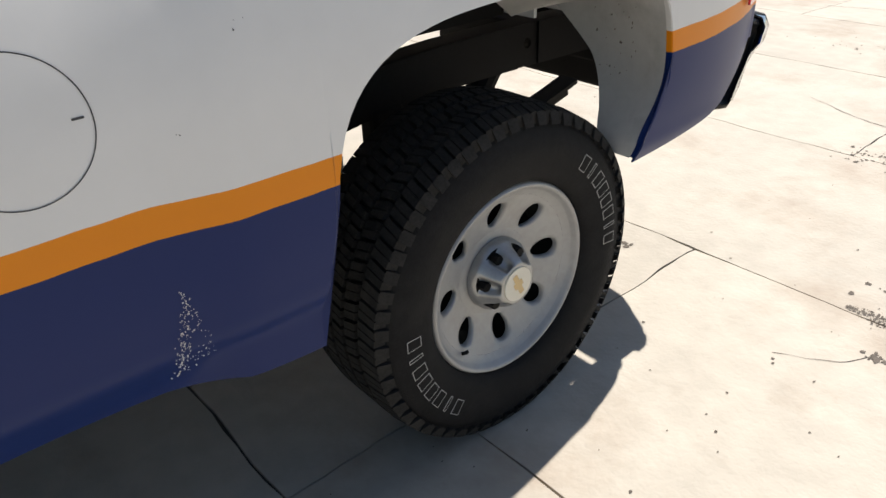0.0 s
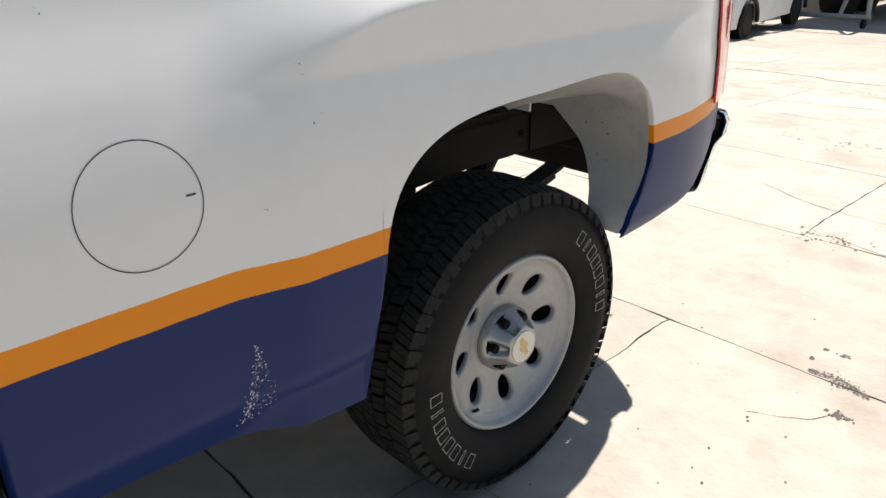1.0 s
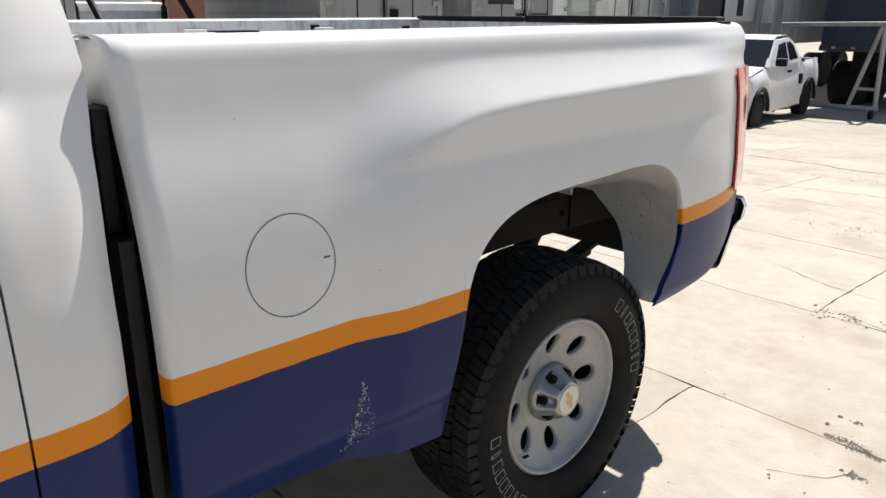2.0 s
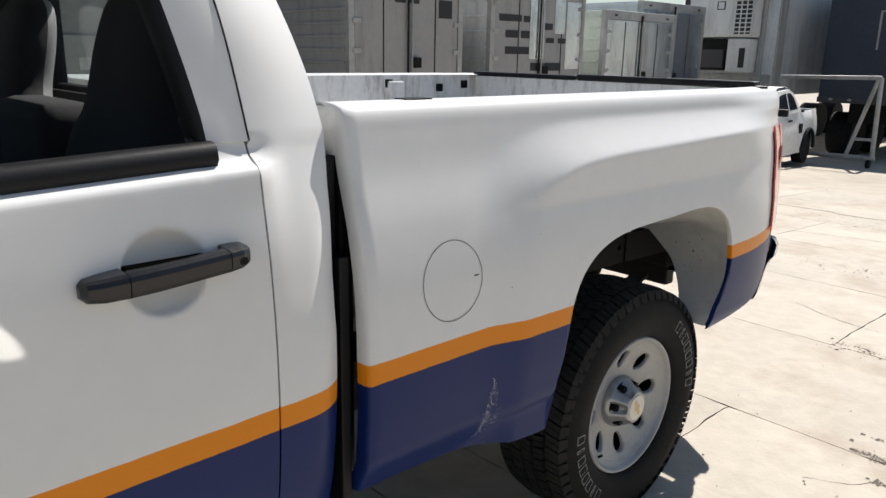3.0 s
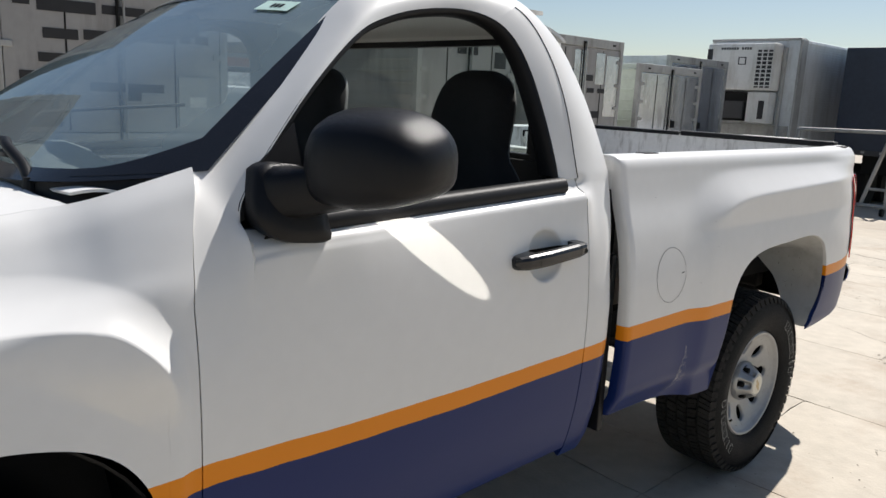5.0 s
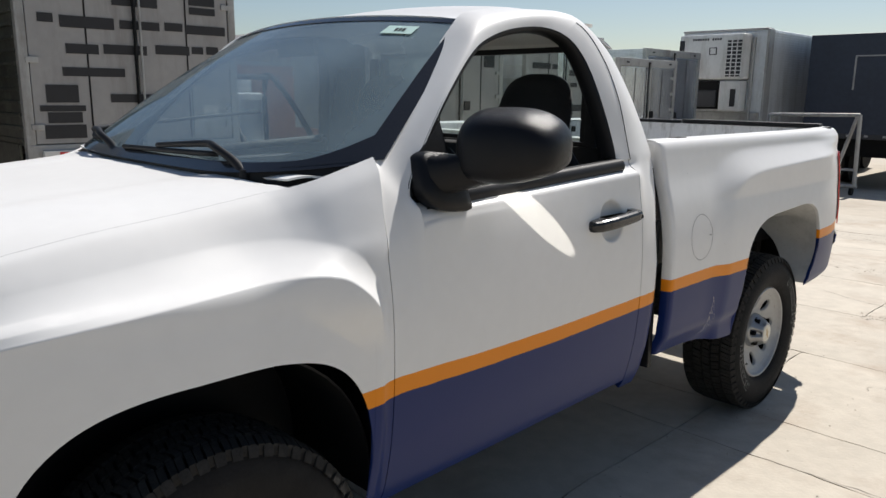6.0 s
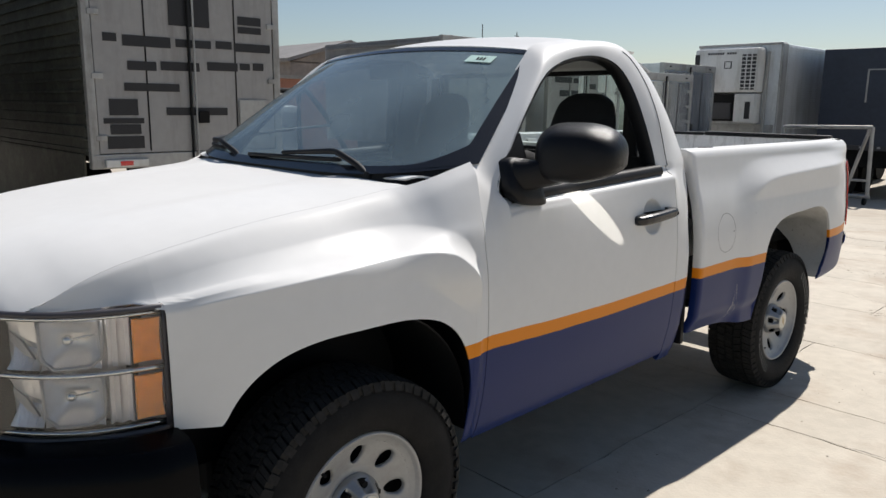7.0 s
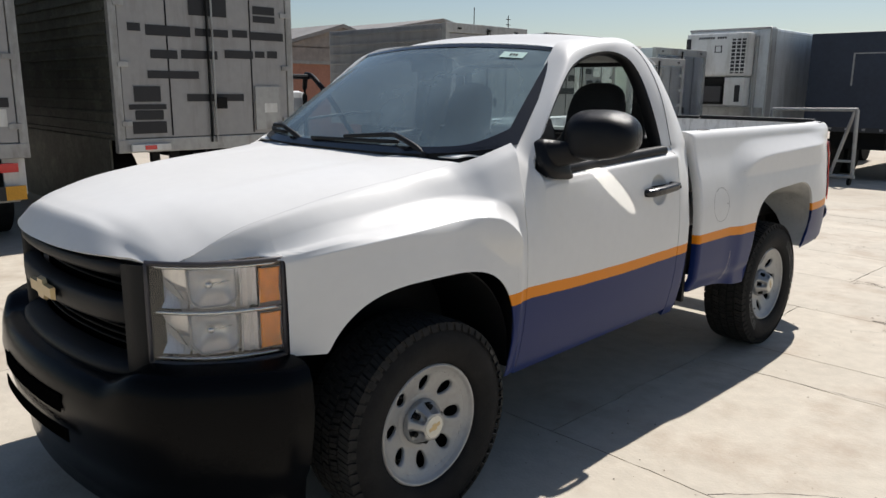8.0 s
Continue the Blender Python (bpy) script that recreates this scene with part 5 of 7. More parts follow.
bar((1.083, 1.079, 1.070, 1.048, 1.036, 1.030), (0.04, 0.008, -0.002, -0.003, 0.006, 0.06), -0.585, 0.585, "top_bar")
bar((0.962, 0.957, 0.948, 0.888, 0.878, 0.872), (0.06, 0.004, -0.004, -0.005, 0.003, 0.06), name="crossbar")
bar((0.765, 0.75, 0.735, 0.70, 0.69), (0.06, 0.0, -0.02, -0.025, 0.03), -0.58, 0.58, "bottom_bar")
for sx in (1, -1):
    cols = [[Vector((sx * x, front_y(x) + o, z)) for z in linspace(0.70, 1.08, 8)] for x, o in ((0.49, 0.06), (0.495, 0.012), (0.508, 0.0), (0.56, 0.002), (0.582, 0.012), (0.585, 0.05))]
    vs, fs = shell(cols, 0.008 * sx)
    mesh_part("end_post", vs, fs, BLACK, grille)
# near-black sheet paints in the shade deep behind the grille
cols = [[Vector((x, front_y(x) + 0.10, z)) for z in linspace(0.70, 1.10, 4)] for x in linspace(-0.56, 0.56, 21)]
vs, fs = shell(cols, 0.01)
mesh_part("shade_backing", vs, fs, OPENING_SHADE, grille)
for zz in (0.785, 0.81, 0.835, 0.86, 0.985, 1.01, 1.035):
    bm = bmesh.new()
    vs, fs = sweep(nose_row(-0.50, 0.50, 21, zz, 0.075), 0.004, 5)
    mesh_part("mesh_slat", vs, fs, DARKMETAL, grille)
bm = bmesh.new()
for s in (-1, 1):
    vs_ = [(0.115 * s, 0.022), (0.035 * s, 0.022), (0.03 * s, 0.04), (0, 0.04), (0, -0.04), (0.03 * s, -0.04), (0.035 * s, -0.022), (0.115 * s, -0.022)]
    lo = [bm.verts.new((x, -4.018, 0.918 + z)) for x, z in vs_]
    hi = [bm.verts.new((x * 0.93, -4.032, 0.918 + z * 0.85)) for x, z in vs_]
    bm.faces.new(hi)
    for k in range(8):
        bm.faces.new((lo[k], lo[(k + 1) % 8], hi[(k + 1) % 8], hi[k]))
part("badge", bm, GOLD, grille, "plain gold badge")

# bumper: upper shelf, deep black face with lower openings, end wraps to the arch
def bump_y(x):
    x = abs(x)
    return -4.09 + 0.20 * x * x + 0.62 * x ** 8


BX = 0.895
bprof = [(0.10, 0.772), (0.03, 0.765), (0.004, 0.748), (-0.012, 0.70), (-0.018, 0.62), (-0.014, 0.56), (-0.004, 0.50), (0.008, 0.44), (0.02, 0.39), (0.04, 0.355), (0.048, 0.30), (0.052, 0.24), (0.10, 0.225)]
cols = []
path = [Vector((x, bump_y(x), 0)) for x in linspace(-BX, BX, 61)]
path = [Vector((-0.93, -3.535, 0)), Vector((-0.925, -3.65, 0))] + path + [Vector((0.925, -3.65, 0)), Vector((0.93, -3.535, 0))]
path = curve_pts(path[::3] + [path[-1]], 90)
for i, p in enumerate(path):
    d = (path[min(i + 1, 89)] - path[max(i - 1, 0)]).normalized()
    n = Vector((-d.y, d.x, 0))
    step = 0.055 * (1 - smooth(abs(p.x), 0.50, 0.66))        # the face drops below the grille
    cols.append([p + n * a + Vector((0, 0, z - step * smooth(z, 0.55, 0.74))) for a, z in bprof])
vs, fs = shell(cols, 0.006)
bumper = mesh_part("front_bumper", vs, fs, BUMPER, truck, "black painted front bumper with lower air slots")
# flat near-black strips on the face stand in for the slots' inner shade
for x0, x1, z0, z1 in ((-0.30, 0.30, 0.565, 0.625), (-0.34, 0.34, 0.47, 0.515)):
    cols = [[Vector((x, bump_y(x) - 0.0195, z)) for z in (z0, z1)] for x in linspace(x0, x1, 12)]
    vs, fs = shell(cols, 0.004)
    mesh_part("slot_shade", vs, fs, OPENING_SHADE, bumper)
bm = bmesh.new()
box(bm, -0.56, 0.56, -3.80, -3.60, 0.45, 1.04, 0.02)
part("radiator", bm, BLACK, truck)
for sx in (1, -1):
    x0, x1 = sorted((sx * 0.56, sx * 0.69))
    bm = bmesh.new()
    box(bm, x0, x1, -3.60, -3.50, 0.60, 1.07, 0.01)
    part("lamp_carrier", bm, BLACK, truck)

# -- wheels --


def make_wheel(lettered):
    """One wheel about the origin, its outer face towards +x, axle along x."""
    w = tagged(new("wheel"), "black all-terrain tyre on silver steel rim")
    # tyre carcass, turned
    half = 0.133
    prof = [(-half * 0.80, 0.235), (-half * 0.98, 0.27), (-half * 1.05, 0.315), (-half * 0.97, 0.36), (-half * 0.86, 0.379), (-half * 0.7, 0.387), (0, 0.390), (half * 0.7, 0.387), (half * 0.86, 0.379),
            (half * 0.97, 0.36), (half * 1.05, 0.318), (half * 1.0, 0.275), (half * 0.93, 0.25), (half * 0.84, 0.238), (half * 0.70, 0.232)]
    prof = curve_pts([(a, 0, b) for a, b in prof], 44)
    n = 96
    vs, fs = [], []
    for k in range(n):
        a = 2 * math.pi * k / n
        vs += [Vector((p.x, p.z * math.cos(a), p.z * math.sin(a))) for p in prof]
    m = len(prof)
    for k in range(n):
        for j in range(m - 1):
            a, b = k * m + j, ((k + 1) % n) * m + j
            fs.append((a, a + 1, b + 1, b))
    tyre = mesh_part("tyre", vs, fs, RUBBER, w, "worn black all-terrain tyre")
    # tread blocks in five rows, and the shoulder lugs
    vs, fs = [], []

    def block(x0, x1, a0, a1, r0, r1, skew):
        b = len(vs)
        for r, s in ((r0, 1.0), (r1, 0.94)):
            xm, am = (x0 + x1) / 2, (a0 + a1) / 2
            for x, a in ((x0, a0), (x1, a0), (x1, a1), (x0, a1)):
                xx, aa = xm + (x - xm) * s, am + (a - am) * s + skew * (x - xm)
                rr = r - 0.18 * max(0.0, abs(xx) - 0.085) ** 1.0 * (1 if abs(xx) > 0.085 else 0)
                vs.append(Vector((xx, rr * math.cos(aa), rr * math.sin(aa))))
        for f in ((4, 5, 6, 7), (0, 1, 5, 4), (1, 2, 6, 5), (2, 3, 7, 6), (3, 0, 4, 7)):
            fs.append(tuple(b + k for k in f))

    def sipe(x0, x1, a0, a1, r0, r1, skew):
        """A block cut in two by a narrow slit."""
        am, g = (a0 + a1) / 2, 0.0022
        block(x0, x1, a0, am - g, r0, r1, skew)
        block(x0, x1, am + g, a1, r0, r1, skew)
    rnd = random.Random(5)
    count = 58
    for k in range(count):
        a = 2 * math.pi * k / count
        w_ = 2 * math.pi / count
        j = rnd.uniform(-0.04, 0.04) * w_
        sipe(-0.018, 0.018, a + j, a + w_ * 0.82 + j, 0.386, 0.4025, 0.5)
        for s in (-1, 1):
            sipe(*sorted((s * 0.027, s * 0.066)), a + w_ * 0.35, a + w_ * 1.17, 0.385, 0.4025, -0.5 * s)
            sipe(*sorted((s * 0.075, s * 0.124)), a, a + w_ * 0.86, 0.372, 0.4025, 0.6 * s)
            b = len(vs)
            for x, r in ((0.1225, 0.394), (0.1295, 0.381), (0.1345, 0.369)):
                for aa in (a + 0.004, a + w_ * 0.66):
                    vs.append(Vector((s * (x + 0.0012), r * math.cos(aa), r * math.sin(aa))))
                    vs.append(Vector((s * (x - 0.004), (r - 0.003) * math.cos(aa), (r - 0.003) * math.sin(aa))))
            for i in (0, 4):
                fs.append((b + i, b + i + 2, b + i + 6, b + i + 4))
                fs.append((b + i, b + i + 4, b + i + 5, b + i + 1))
                fs.append((b + i + 2, b + i + 3, b + i + 7, b + i + 6))
    tagged(mesh_part("tread", vs, fs, TREAD, tyre, "worn tread blocks", shade=False), kind="stuff")
    # rim barrel and dished face with eight oval holes
    X0 = 0.055

    def face_x(r):
        return X0 + lerp_table([(0.0, 0.0), (0.09, 0.0), (0.105, -0.003), (0.125, 0.002), (0.155, 0.012), (0.185, 0.024), (0.205, 0.035), (0.218, 0.046), (0.2205, 0.052), (0.228, 0.061), (0.2335, 0.060), (0.238, 0.045)], r)
    vs, fs = [], []
    HOLES, PER = 8, 32
    ri, ro = 0.108, 0.20
    for h in range(HOLES):
        ac = 2 * math.pi * (h + 0.5) / HOLES
        b = len(vs)
        for k in range(PER):
            t = 2 * math.pi * k / PER
            c, s = math.cos(t), math.sin(t)
            q = max(abs(c), abs(s))
            rr = (ri + ro) / 2 + (ro - ri) / 2 * c / q
            aa = ac + math.pi / HOLES * s / q
            outer_p = (rr, aa)
            hr, ha = 0.154 + 0.0335 * c, ac + 0.0245 * s / (0.154 - 0.008 * c)
            for f in (0.0, 0.45, 0.8, 1.0):
                r, a = outer_p[0] + (hr - outer_p[0]) * f, outer_p[1] + (ha - outer_p[1]) * f
                vs.append(Vector((face_x(r) - (0.002 if f == 1.0 else 0), r * math.cos(a), r * math.sin(a))))
            r, a = hr, ha
            vs.append(Vector((face_x(r) - 0.014, r * math.cos(a), r * math.sin(a))))
        for k in range(PER):
            for j in range(4):
                p, q = b + k * 5 + j, b + ((k + 1) % PER) * 5 + j
                fs.append((p, q, q + 1, p + 1))
    for rs in ([0.086, 0.10, 0.108], [0.20, 0.207, 0.2125, 0.2145, 0.2175, 0.222, 0.227, 0.231, 0.2355, 0.238]):
        b = len(vs)
        for k in range(112):
            a = 2 * math.pi * k / 112
            vs += [Vector((face_x(r), r * math.cos(a), r * math.sin(a))) for r in rs]
        m = len(rs)
        for k in range(112):
            for j in range(m - 1):
                p, q = b + k * m + j, b + ((k + 1) % 112) * m + j
                fs.append((p, p + 1, q + 1, q))
    rim = mesh_part("rim", vs, fs, RIM, w, "silver steel rim with eight oval holes and rust specks")
    vs, fs = [], []
    for k in range(64):
        a = 2 * math.pi * k / 64
        for x, r in ((face_x(0.2), 0.21), (0.0, 0.2), (-0.10, 0.215), (-0.115, 0.235)):
            vs.append(Vector((x, r * math.cos(a), r * math.sin(a))))
    for k in range(64):
        for j in range(3):
            p, q = k * 4 + j, ((k + 1) % 64) * 4 + j
            fs.append((p, q, q + 1, p + 1))
    mesh_part("barrel", vs, fs, DARKMETAL, rim)
    a = radians(-67.5)
    vs, fs = sweep([Vector((face_x(0.2) + dx, r * math.cos(a), r * math.sin(a))) for dx, r in ((-0.02, 0.203), (0.002, 0.201), (0.008, 0.196), (0.012, 0.190))], 0.0045, 8)
    mesh_part("valve_stem", vs, fs, RUBBER, rim, "black rubber valve stem")
    bm = bmesh.new()
    bmesh.ops.create_cone(bm, cap_ends=True, segments=40, radius1=0.165, radius2=0.165, depth=0.025, matrix=pose(0.01, 0, 0, 0, 90, 0))
    bmesh.ops.create_cone(bm, cap_ends=True, segments=24, radius1=0.08, radius2=0.08, depth=0.12, matrix=pose(0.02, 0, 0, 0, 90, 0))
    part("brake_drum", bm, DARKMETAL, w)
    # hub cover: a cone with six lobes between the nut pockets
    vs, fs = [], []
    cp = [(0.0, 0.088), (0.018, 0.087), (0.024, 0.083), (0.03, 0.077), (0.052, 0.066), (0.066, 0.057), (0.0715, 0.052), (0.0725, 0.046), (0.071, 0.041)]
    N = 96
    for k in range(N):
        a = 2 * math.pi * k / N
        lobe = 0.5 + 0.5 * math.cos(6 * a)
        for j, (x, r) in enumerate(cp):
            dent = 0.016 * max(0.0, (lobe - 0.45) / 0.55) ** 0.6 if 2 <= j <= 5 else 0
            vs.append(Vector((X0 + 0.002 + x, (r - dent) * math.cos(a), (r - dent) * math.sin(a))))
    m = len(cp)
    for k in range(N):
        for j in range(m - 1):
            p, q = k * m + j, ((k + 1) % N) * m + j
            fs.append((p, p + 1, q + 1, q))
    cap = mesh_part("hub_cover", vs, fs, CAPMET, w, "silver hub cover with six nut pockets")
    for k in range(6):
        a = 2 * math.pi * k / 6
        bm = bmesh.new()
        bmesh.ops.create_cone(bm, cap_ends=True, segments=6, radius1=0.0135, radius2=0.012, depth=0.03, matrix=Matrix.Translation((X0 + 0.03, 0.066 * math.cos(a), 0.066 * math.sin(a))) @ pose(0, 0, 0, 0, 90, 0))
        part("wheel_nut", bm, DARKMETAL, cap)
    bm = bmesh.new()
    bmesh.ops.create_cone(bm, cap_ends=True, segments=48, radius1=0.0435, radius2=0.0415, depth=0.005, matrix=pose(X0 + 0.0745, 0, 0, 0, 90, 0))
    disc = part("cap_disc", bm, BADGEWHITE, cap, "cream centre disc with plain gold badge")
    bm = bmesh.new()
    for s in (-1, 1):
        pp = [(0.024 * s, 0.006), (0.008 * s, 0.006), (0.007 * s, 0.0115), (0, 0.0115), (0, -0.0115), (0.007 * s, -0.0115), (0.008 * s, -0.006), (0.024 * s, -0.006)]
        bm.faces.new([bm.verts.new((X0 + 0.078, y * 1.2, z * 1.2)) for y, z in pp])
    part("badge", bm, GOLD, cap)
    # raised outlined blocks on the sidewall where the maker's lettering sits
    for base in ((math.pi / 2, -math.pi / 2) if lettered else ()):
        for k in range(8):
            a = base + (k - 3.5) * 0.122
            wdt = 0.027 if k not in (1, 6) else 0.010
            bm = bmesh.new()
            ringv = []
            for grow in (1.0, 0.86):
                vv = []
                for u, v in ((-0.5, -0.5), (0.5, -0.5), (0.5, 0.5), (-0.5, 0.5)):
                    gu = wdt / 2 - (0 if grow == 1 else 0.0022)
                    gv = 0.019 - (0 if grow == 1 else 0.0022)
                    r, aa = 0.310 + 2 * v * gv, a + 2 * u * gu / 0.31
                    x = 0.1425 - 4.0 * (r - 0.315) ** 2
                    vv.append(bm.verts.new((x, r * math.cos(aa), r * math.sin(aa))))
                ringv.append(vv)
            for i in range(4):
                bm.faces.new((ringv[0][i], ringv[0][(i + 1) % 4], ringv[1][(i + 1) % 4], ringv[1][i]))
            part("raised_block", bm, LETTER, tyre)
    return w


WHEEL_X = 0.836
wheel = make_wheel(True)
wheel.parent = truck
wheel.matrix_basis = pose(WHEEL_X, AXLE_R, HUB_Z, 295, 0, 0)
wheel = make_wheel(False)
wheel.parent = truck
wheel.matrix_basis = pose(WHEEL_X, AXLE_F, HUB_Z, 200, 0, 0)
for x, y, ang, rz in ((-WHEEL_X, AXLE_R, 30, 180), (-WHEEL_X, AXLE_F, 70, 180)):
    c = copy_thing(wheel, pose(x, y, HUB_Z, ang, 0, rz))

# -- door mirror --
GLINT = Vector((-0.41, 0.643, -0.645)).normalized()         # the way the glass throws the sunlight
for sx in (1,):
    mir = new("door_mirror")
    mir.parent = truck
    tagged(mir, "large black grained plastic door mirror")
    C = Vector((1.085, -2.20, 1.437))
    nrm = (GLINT - SUN_DIR).normalized()                      # towards the glass
    upv = Vector((0, 0, 1))
    side = Vector((nrm.y, -nrm.x, 0)).normalized()           # outward
    cols = []
    for d, s in ((0.05, 0.985), (0.04, 1.01), (0.015, 1.01), (-0.02, 0.98), (-0.052, 0.92), (-0.080, 0.82), (-0.099, 0.65), (-0.107, 0.38), (-0.11, 0.03)):
        row = []
        for k in range(44):
            a = 2 * math.pi * k / 44
            c, q = math.cos(a), math.sin(a)
            px = 0.154 * abs(c) ** (0.86 if c >= 0 else 0.5) * (1 if c >= 0 else -1)
            pz = (0.099 * abs(q) ** 0.88) if q >= 0 else -0.100 * abs(q) ** 0.46
            if q < 0:
                pz *= 0.98 - 0.24 * max(0.0, px) / 0.15             # the lower edge rises outward
            row.append(C + side * px * s + upv * (pz * s - 0.010 * (1 - s)) + nrm * d)
        cols.append([Vector((sx * p.x, p.y, p.z)) for p in row])
    vv = [v for c in cols for v in c]
    ff = grid_faces(len(cols), 44, True)
    ff.append(tuple((len(cols) - 1) * 44 + k for k in range(44)))
    mesh_part("mirror_shell", vv, ff, MIRROR_PLASTIC, mir)
    CC = Vector((sx * C.x, C.y, C.z)) + Vector((sx * nrm.x, nrm.y, nrm.z)) * 0.05
    nn = Vector((sx * nrm.x, nrm.y, nrm.z))
    rings = [[CC + (p - CC) * s + nn * d for p in cols[0]] for s, d in ((1.0, 0.0), (0.95, 0.002), (0.92, -0.008))]
    mesh_part("mirror_rim", [v for r in rings for v in r], grid_faces(3, 44, True), BLACK, mir)
    mesh_part("mirror_glass", rings[2], [tuple(range(44))], MIRROR, mir, "mirror glass", shade=False)
    # arm from the door plate to the shell
    cols = []
    for c, hy, hz in (((0.915, -2.325, 1.350), 0.066, 0.068), ((0.955, -2.315, 1.358), 0.062, 0.056), ((0.985, -2.295, 1.366), 0.056, 0.050), ((1.02, -2.265, 1.376), 0.055, 0.050), ((1.06, -2.24, 1.39), 0.05, 0.05)):
        row = []
        for k in range(20):
            a = 2 * math.pi * k / 20
            row.append(Vector((sx * c[0], c[1] + hy * abs(math.cos(a)) ** 0.7 * (1 if math.cos(a) > 0 else -1), c[2] + hz * abs(math.sin(a)) ** 0.7 * (1 if math.sin(a) > 0 else -1))))
        cols.append(row)
    vv = [v for c in cols for v in c]
    mesh_part("arm", vv, grid_faces(len(cols), 20, True) + [tuple(range(20))], MIRROR_PLASTIC, mir)
    # foot that wraps over the sill
    outline = curve_pts([(0, -2.385, 1.405), (0, -2.404, 1.35), (0, -2.402, 1.305), (0, -2.36, 1.268), (0, -2.28, 1.255), (0, -2.238, 1.258), (0, -2.236, 1.285), (0, -2.24, 1.33), (0, -2.26, 1.38), (0, -2.31, 1.415), (0, -2.36, 1.42), (0, -2.385, 1.405)], 44)
    cols = []
    mid = Vector((0, -2.31, 1.335))
    for d, s in ((-0.02, 1.0), (0.018, 1.0), (0.032, 0.94), (0.04, 0.6), (0.04, 0.1)):
        row = []
        for p in outline[:-1]:
            q = mid + (p - mid) * s
            row.append(Vector((sx * (0.925 + (1.335 - q.z) * 0.35 + d), q.y, q.z)))
        cols.append(row)
    vv = [v for c in cols for v in c]
    mesh_part("base_plate", vv, grid_faces(5, 43, True) + [tuple(4 * 43 + k for k in range(43))], MIRROR_PLASTIC, mir)
    # black sail in the window's front corner
    tri = [(-2.40, 1.335), (-2.26, 1.345), (-2.255, 1.40), (-2.27, 1.50), (-2.36, 1.42)]
    v0 = [Vector((sx * (lerp_table(XG, z) + 0.004), y, z)) for y, z in tri]
    v1 = [Vector((sx * (lerp_table(XG, z) - 0.02), y, z)) for y, z in tri]
    mesh_part("sail_panel", v0 + v1, [(0, 1, 2, 3, 4), (9, 8, 7, 6, 5)] + [(k, k + 5, (k + 1) % 5 + 5, (k + 1) % 5) for k in range(5)], BLACK, mir, shade=False)

# sunlight that the mirror glass throws back onto the door: a narrow beam the size of the glass
beam = bpy.data.lights.new("mirror_glint", "AREA")
beam.shape, beam.size, beam.size_y = "ELLIPSE", 0.25, 0.085
beam.energy, beam.spread, beam.color = 0.10, radians(1.5), (1.0, 0.94, 0.85)
beam_ob = new("mirror_glint", beam)
gx = (side - GLINT * side.dot(GLINT)).normalized()
gy = (-GLINT).cross(gx).normalized()
beam_ob.matrix_world = Matrix((
    (gx.x, gy.x, -GLINT.x, 0), (gx.y, gy.y, -GLINT.y, 0), (gx.z, gy.z, -GLINT.z, 0), (0, 0, 0, 1)))
beam_ob.location = C + nrm * 0.05 + GLINT * 0.085 + side * 0.030 - upv * 0.02 - gy * 0.014

# -- door handles --
for sx in (1, -1):
    h = new("door_handle")
    h.parent = truck
    tagged(h, "black plastic pull handle")
    def lift(y):
        return HANDLE_Z + 0.019 * (y + 1.668) / 0.28 - 0.010

    def moulded(name, rows):
        """A lofted bar with a flat top and rounded lower edge: rows of (y, inner x, outer x, half height)."""
        cols = []
        for y, xi, xo, h in rows:
            z = lift(y)
            sec = ((xi, h), (xo - 0.012, h * 0.96), (xo - 0.003, h * 0.78), (xo, h * 0.4), (xo - 0.001, -h * 0.5), (xo - 0.006, -h * 0.85), (xo - 0.014, -h), (xi, -h))
            cols.append([Vector((sx * x, y, z + d)) for x, d in sec])
        vv = [v for c in cols for v in c]
        n = len(cols)
        return mesh_part(name, vv, grid_faces(n, 8, True) + [tuple(range(8)), tuple(n * 8 - 1 - k for k in range(8))], HANDLE, h_ob, shade=False)
    h_ob = h
    moulded("front_mount", [(-1.672, 0.98, 1.000, 0.010), (-1.664, 0.98, 1.016, 0.018), (-1.64, 0.98, 1.028, 0.0205), (-1.606, 0.98, 1.033, 0.0215)])
    # "recess" is a black block that paints the shade behind the grip
    box_part("recess", *sorted((sx * 0.972, sx * 1.0)), -1.60, -1.438, HANDLE_Z - 0.008, HANDLE_Z + 0.016, OPENING_SHADE, h, 0.004)
    moulded("grip", [(-1.6045, 1.006, 1.0335, 0.0215), (-1.56, 1.013, 1.037, 0.0215), (-1.50, 1.014, 1.037, 0.021), (-1.4365, 1.006, 1.0355, 0.0205)])
    moulded("rear_mount", [(-1.4345, 0.98, 1.0355, 0.0205), (-1.41, 0.98, 1.032, 0.0195), (-1.394, 0.98, 1.022, 0.017), (-1.388, 0.98, 1.005, 0.011)])
    bm = bmesh.new()
    bmesh.ops.create_cone(bm, cap_ends=True, segments=20, radius1=0.0075, radius2=0.0075, depth=0.004, matrix=pose(sx * 1.031, -1.412, HANDLE_Z + 0.004, 0, 90, 0))
    part("lock_cylinder", bm, DARKMETAL, h)
# ---------------- the yard ----------------


def soft(t, k=1.2):
    return math.log(1 + math.exp(t / k)) * k


def ground_z(x, y):
    """The yard falls gently away from the truck, towards the parked trailers."""
    d = 0.045 * (soft(y - 3.0) - soft(y - 17.0)) + 0.03 * (soft(-x - 3.0) - soft(-x - 12.0))
    return -d


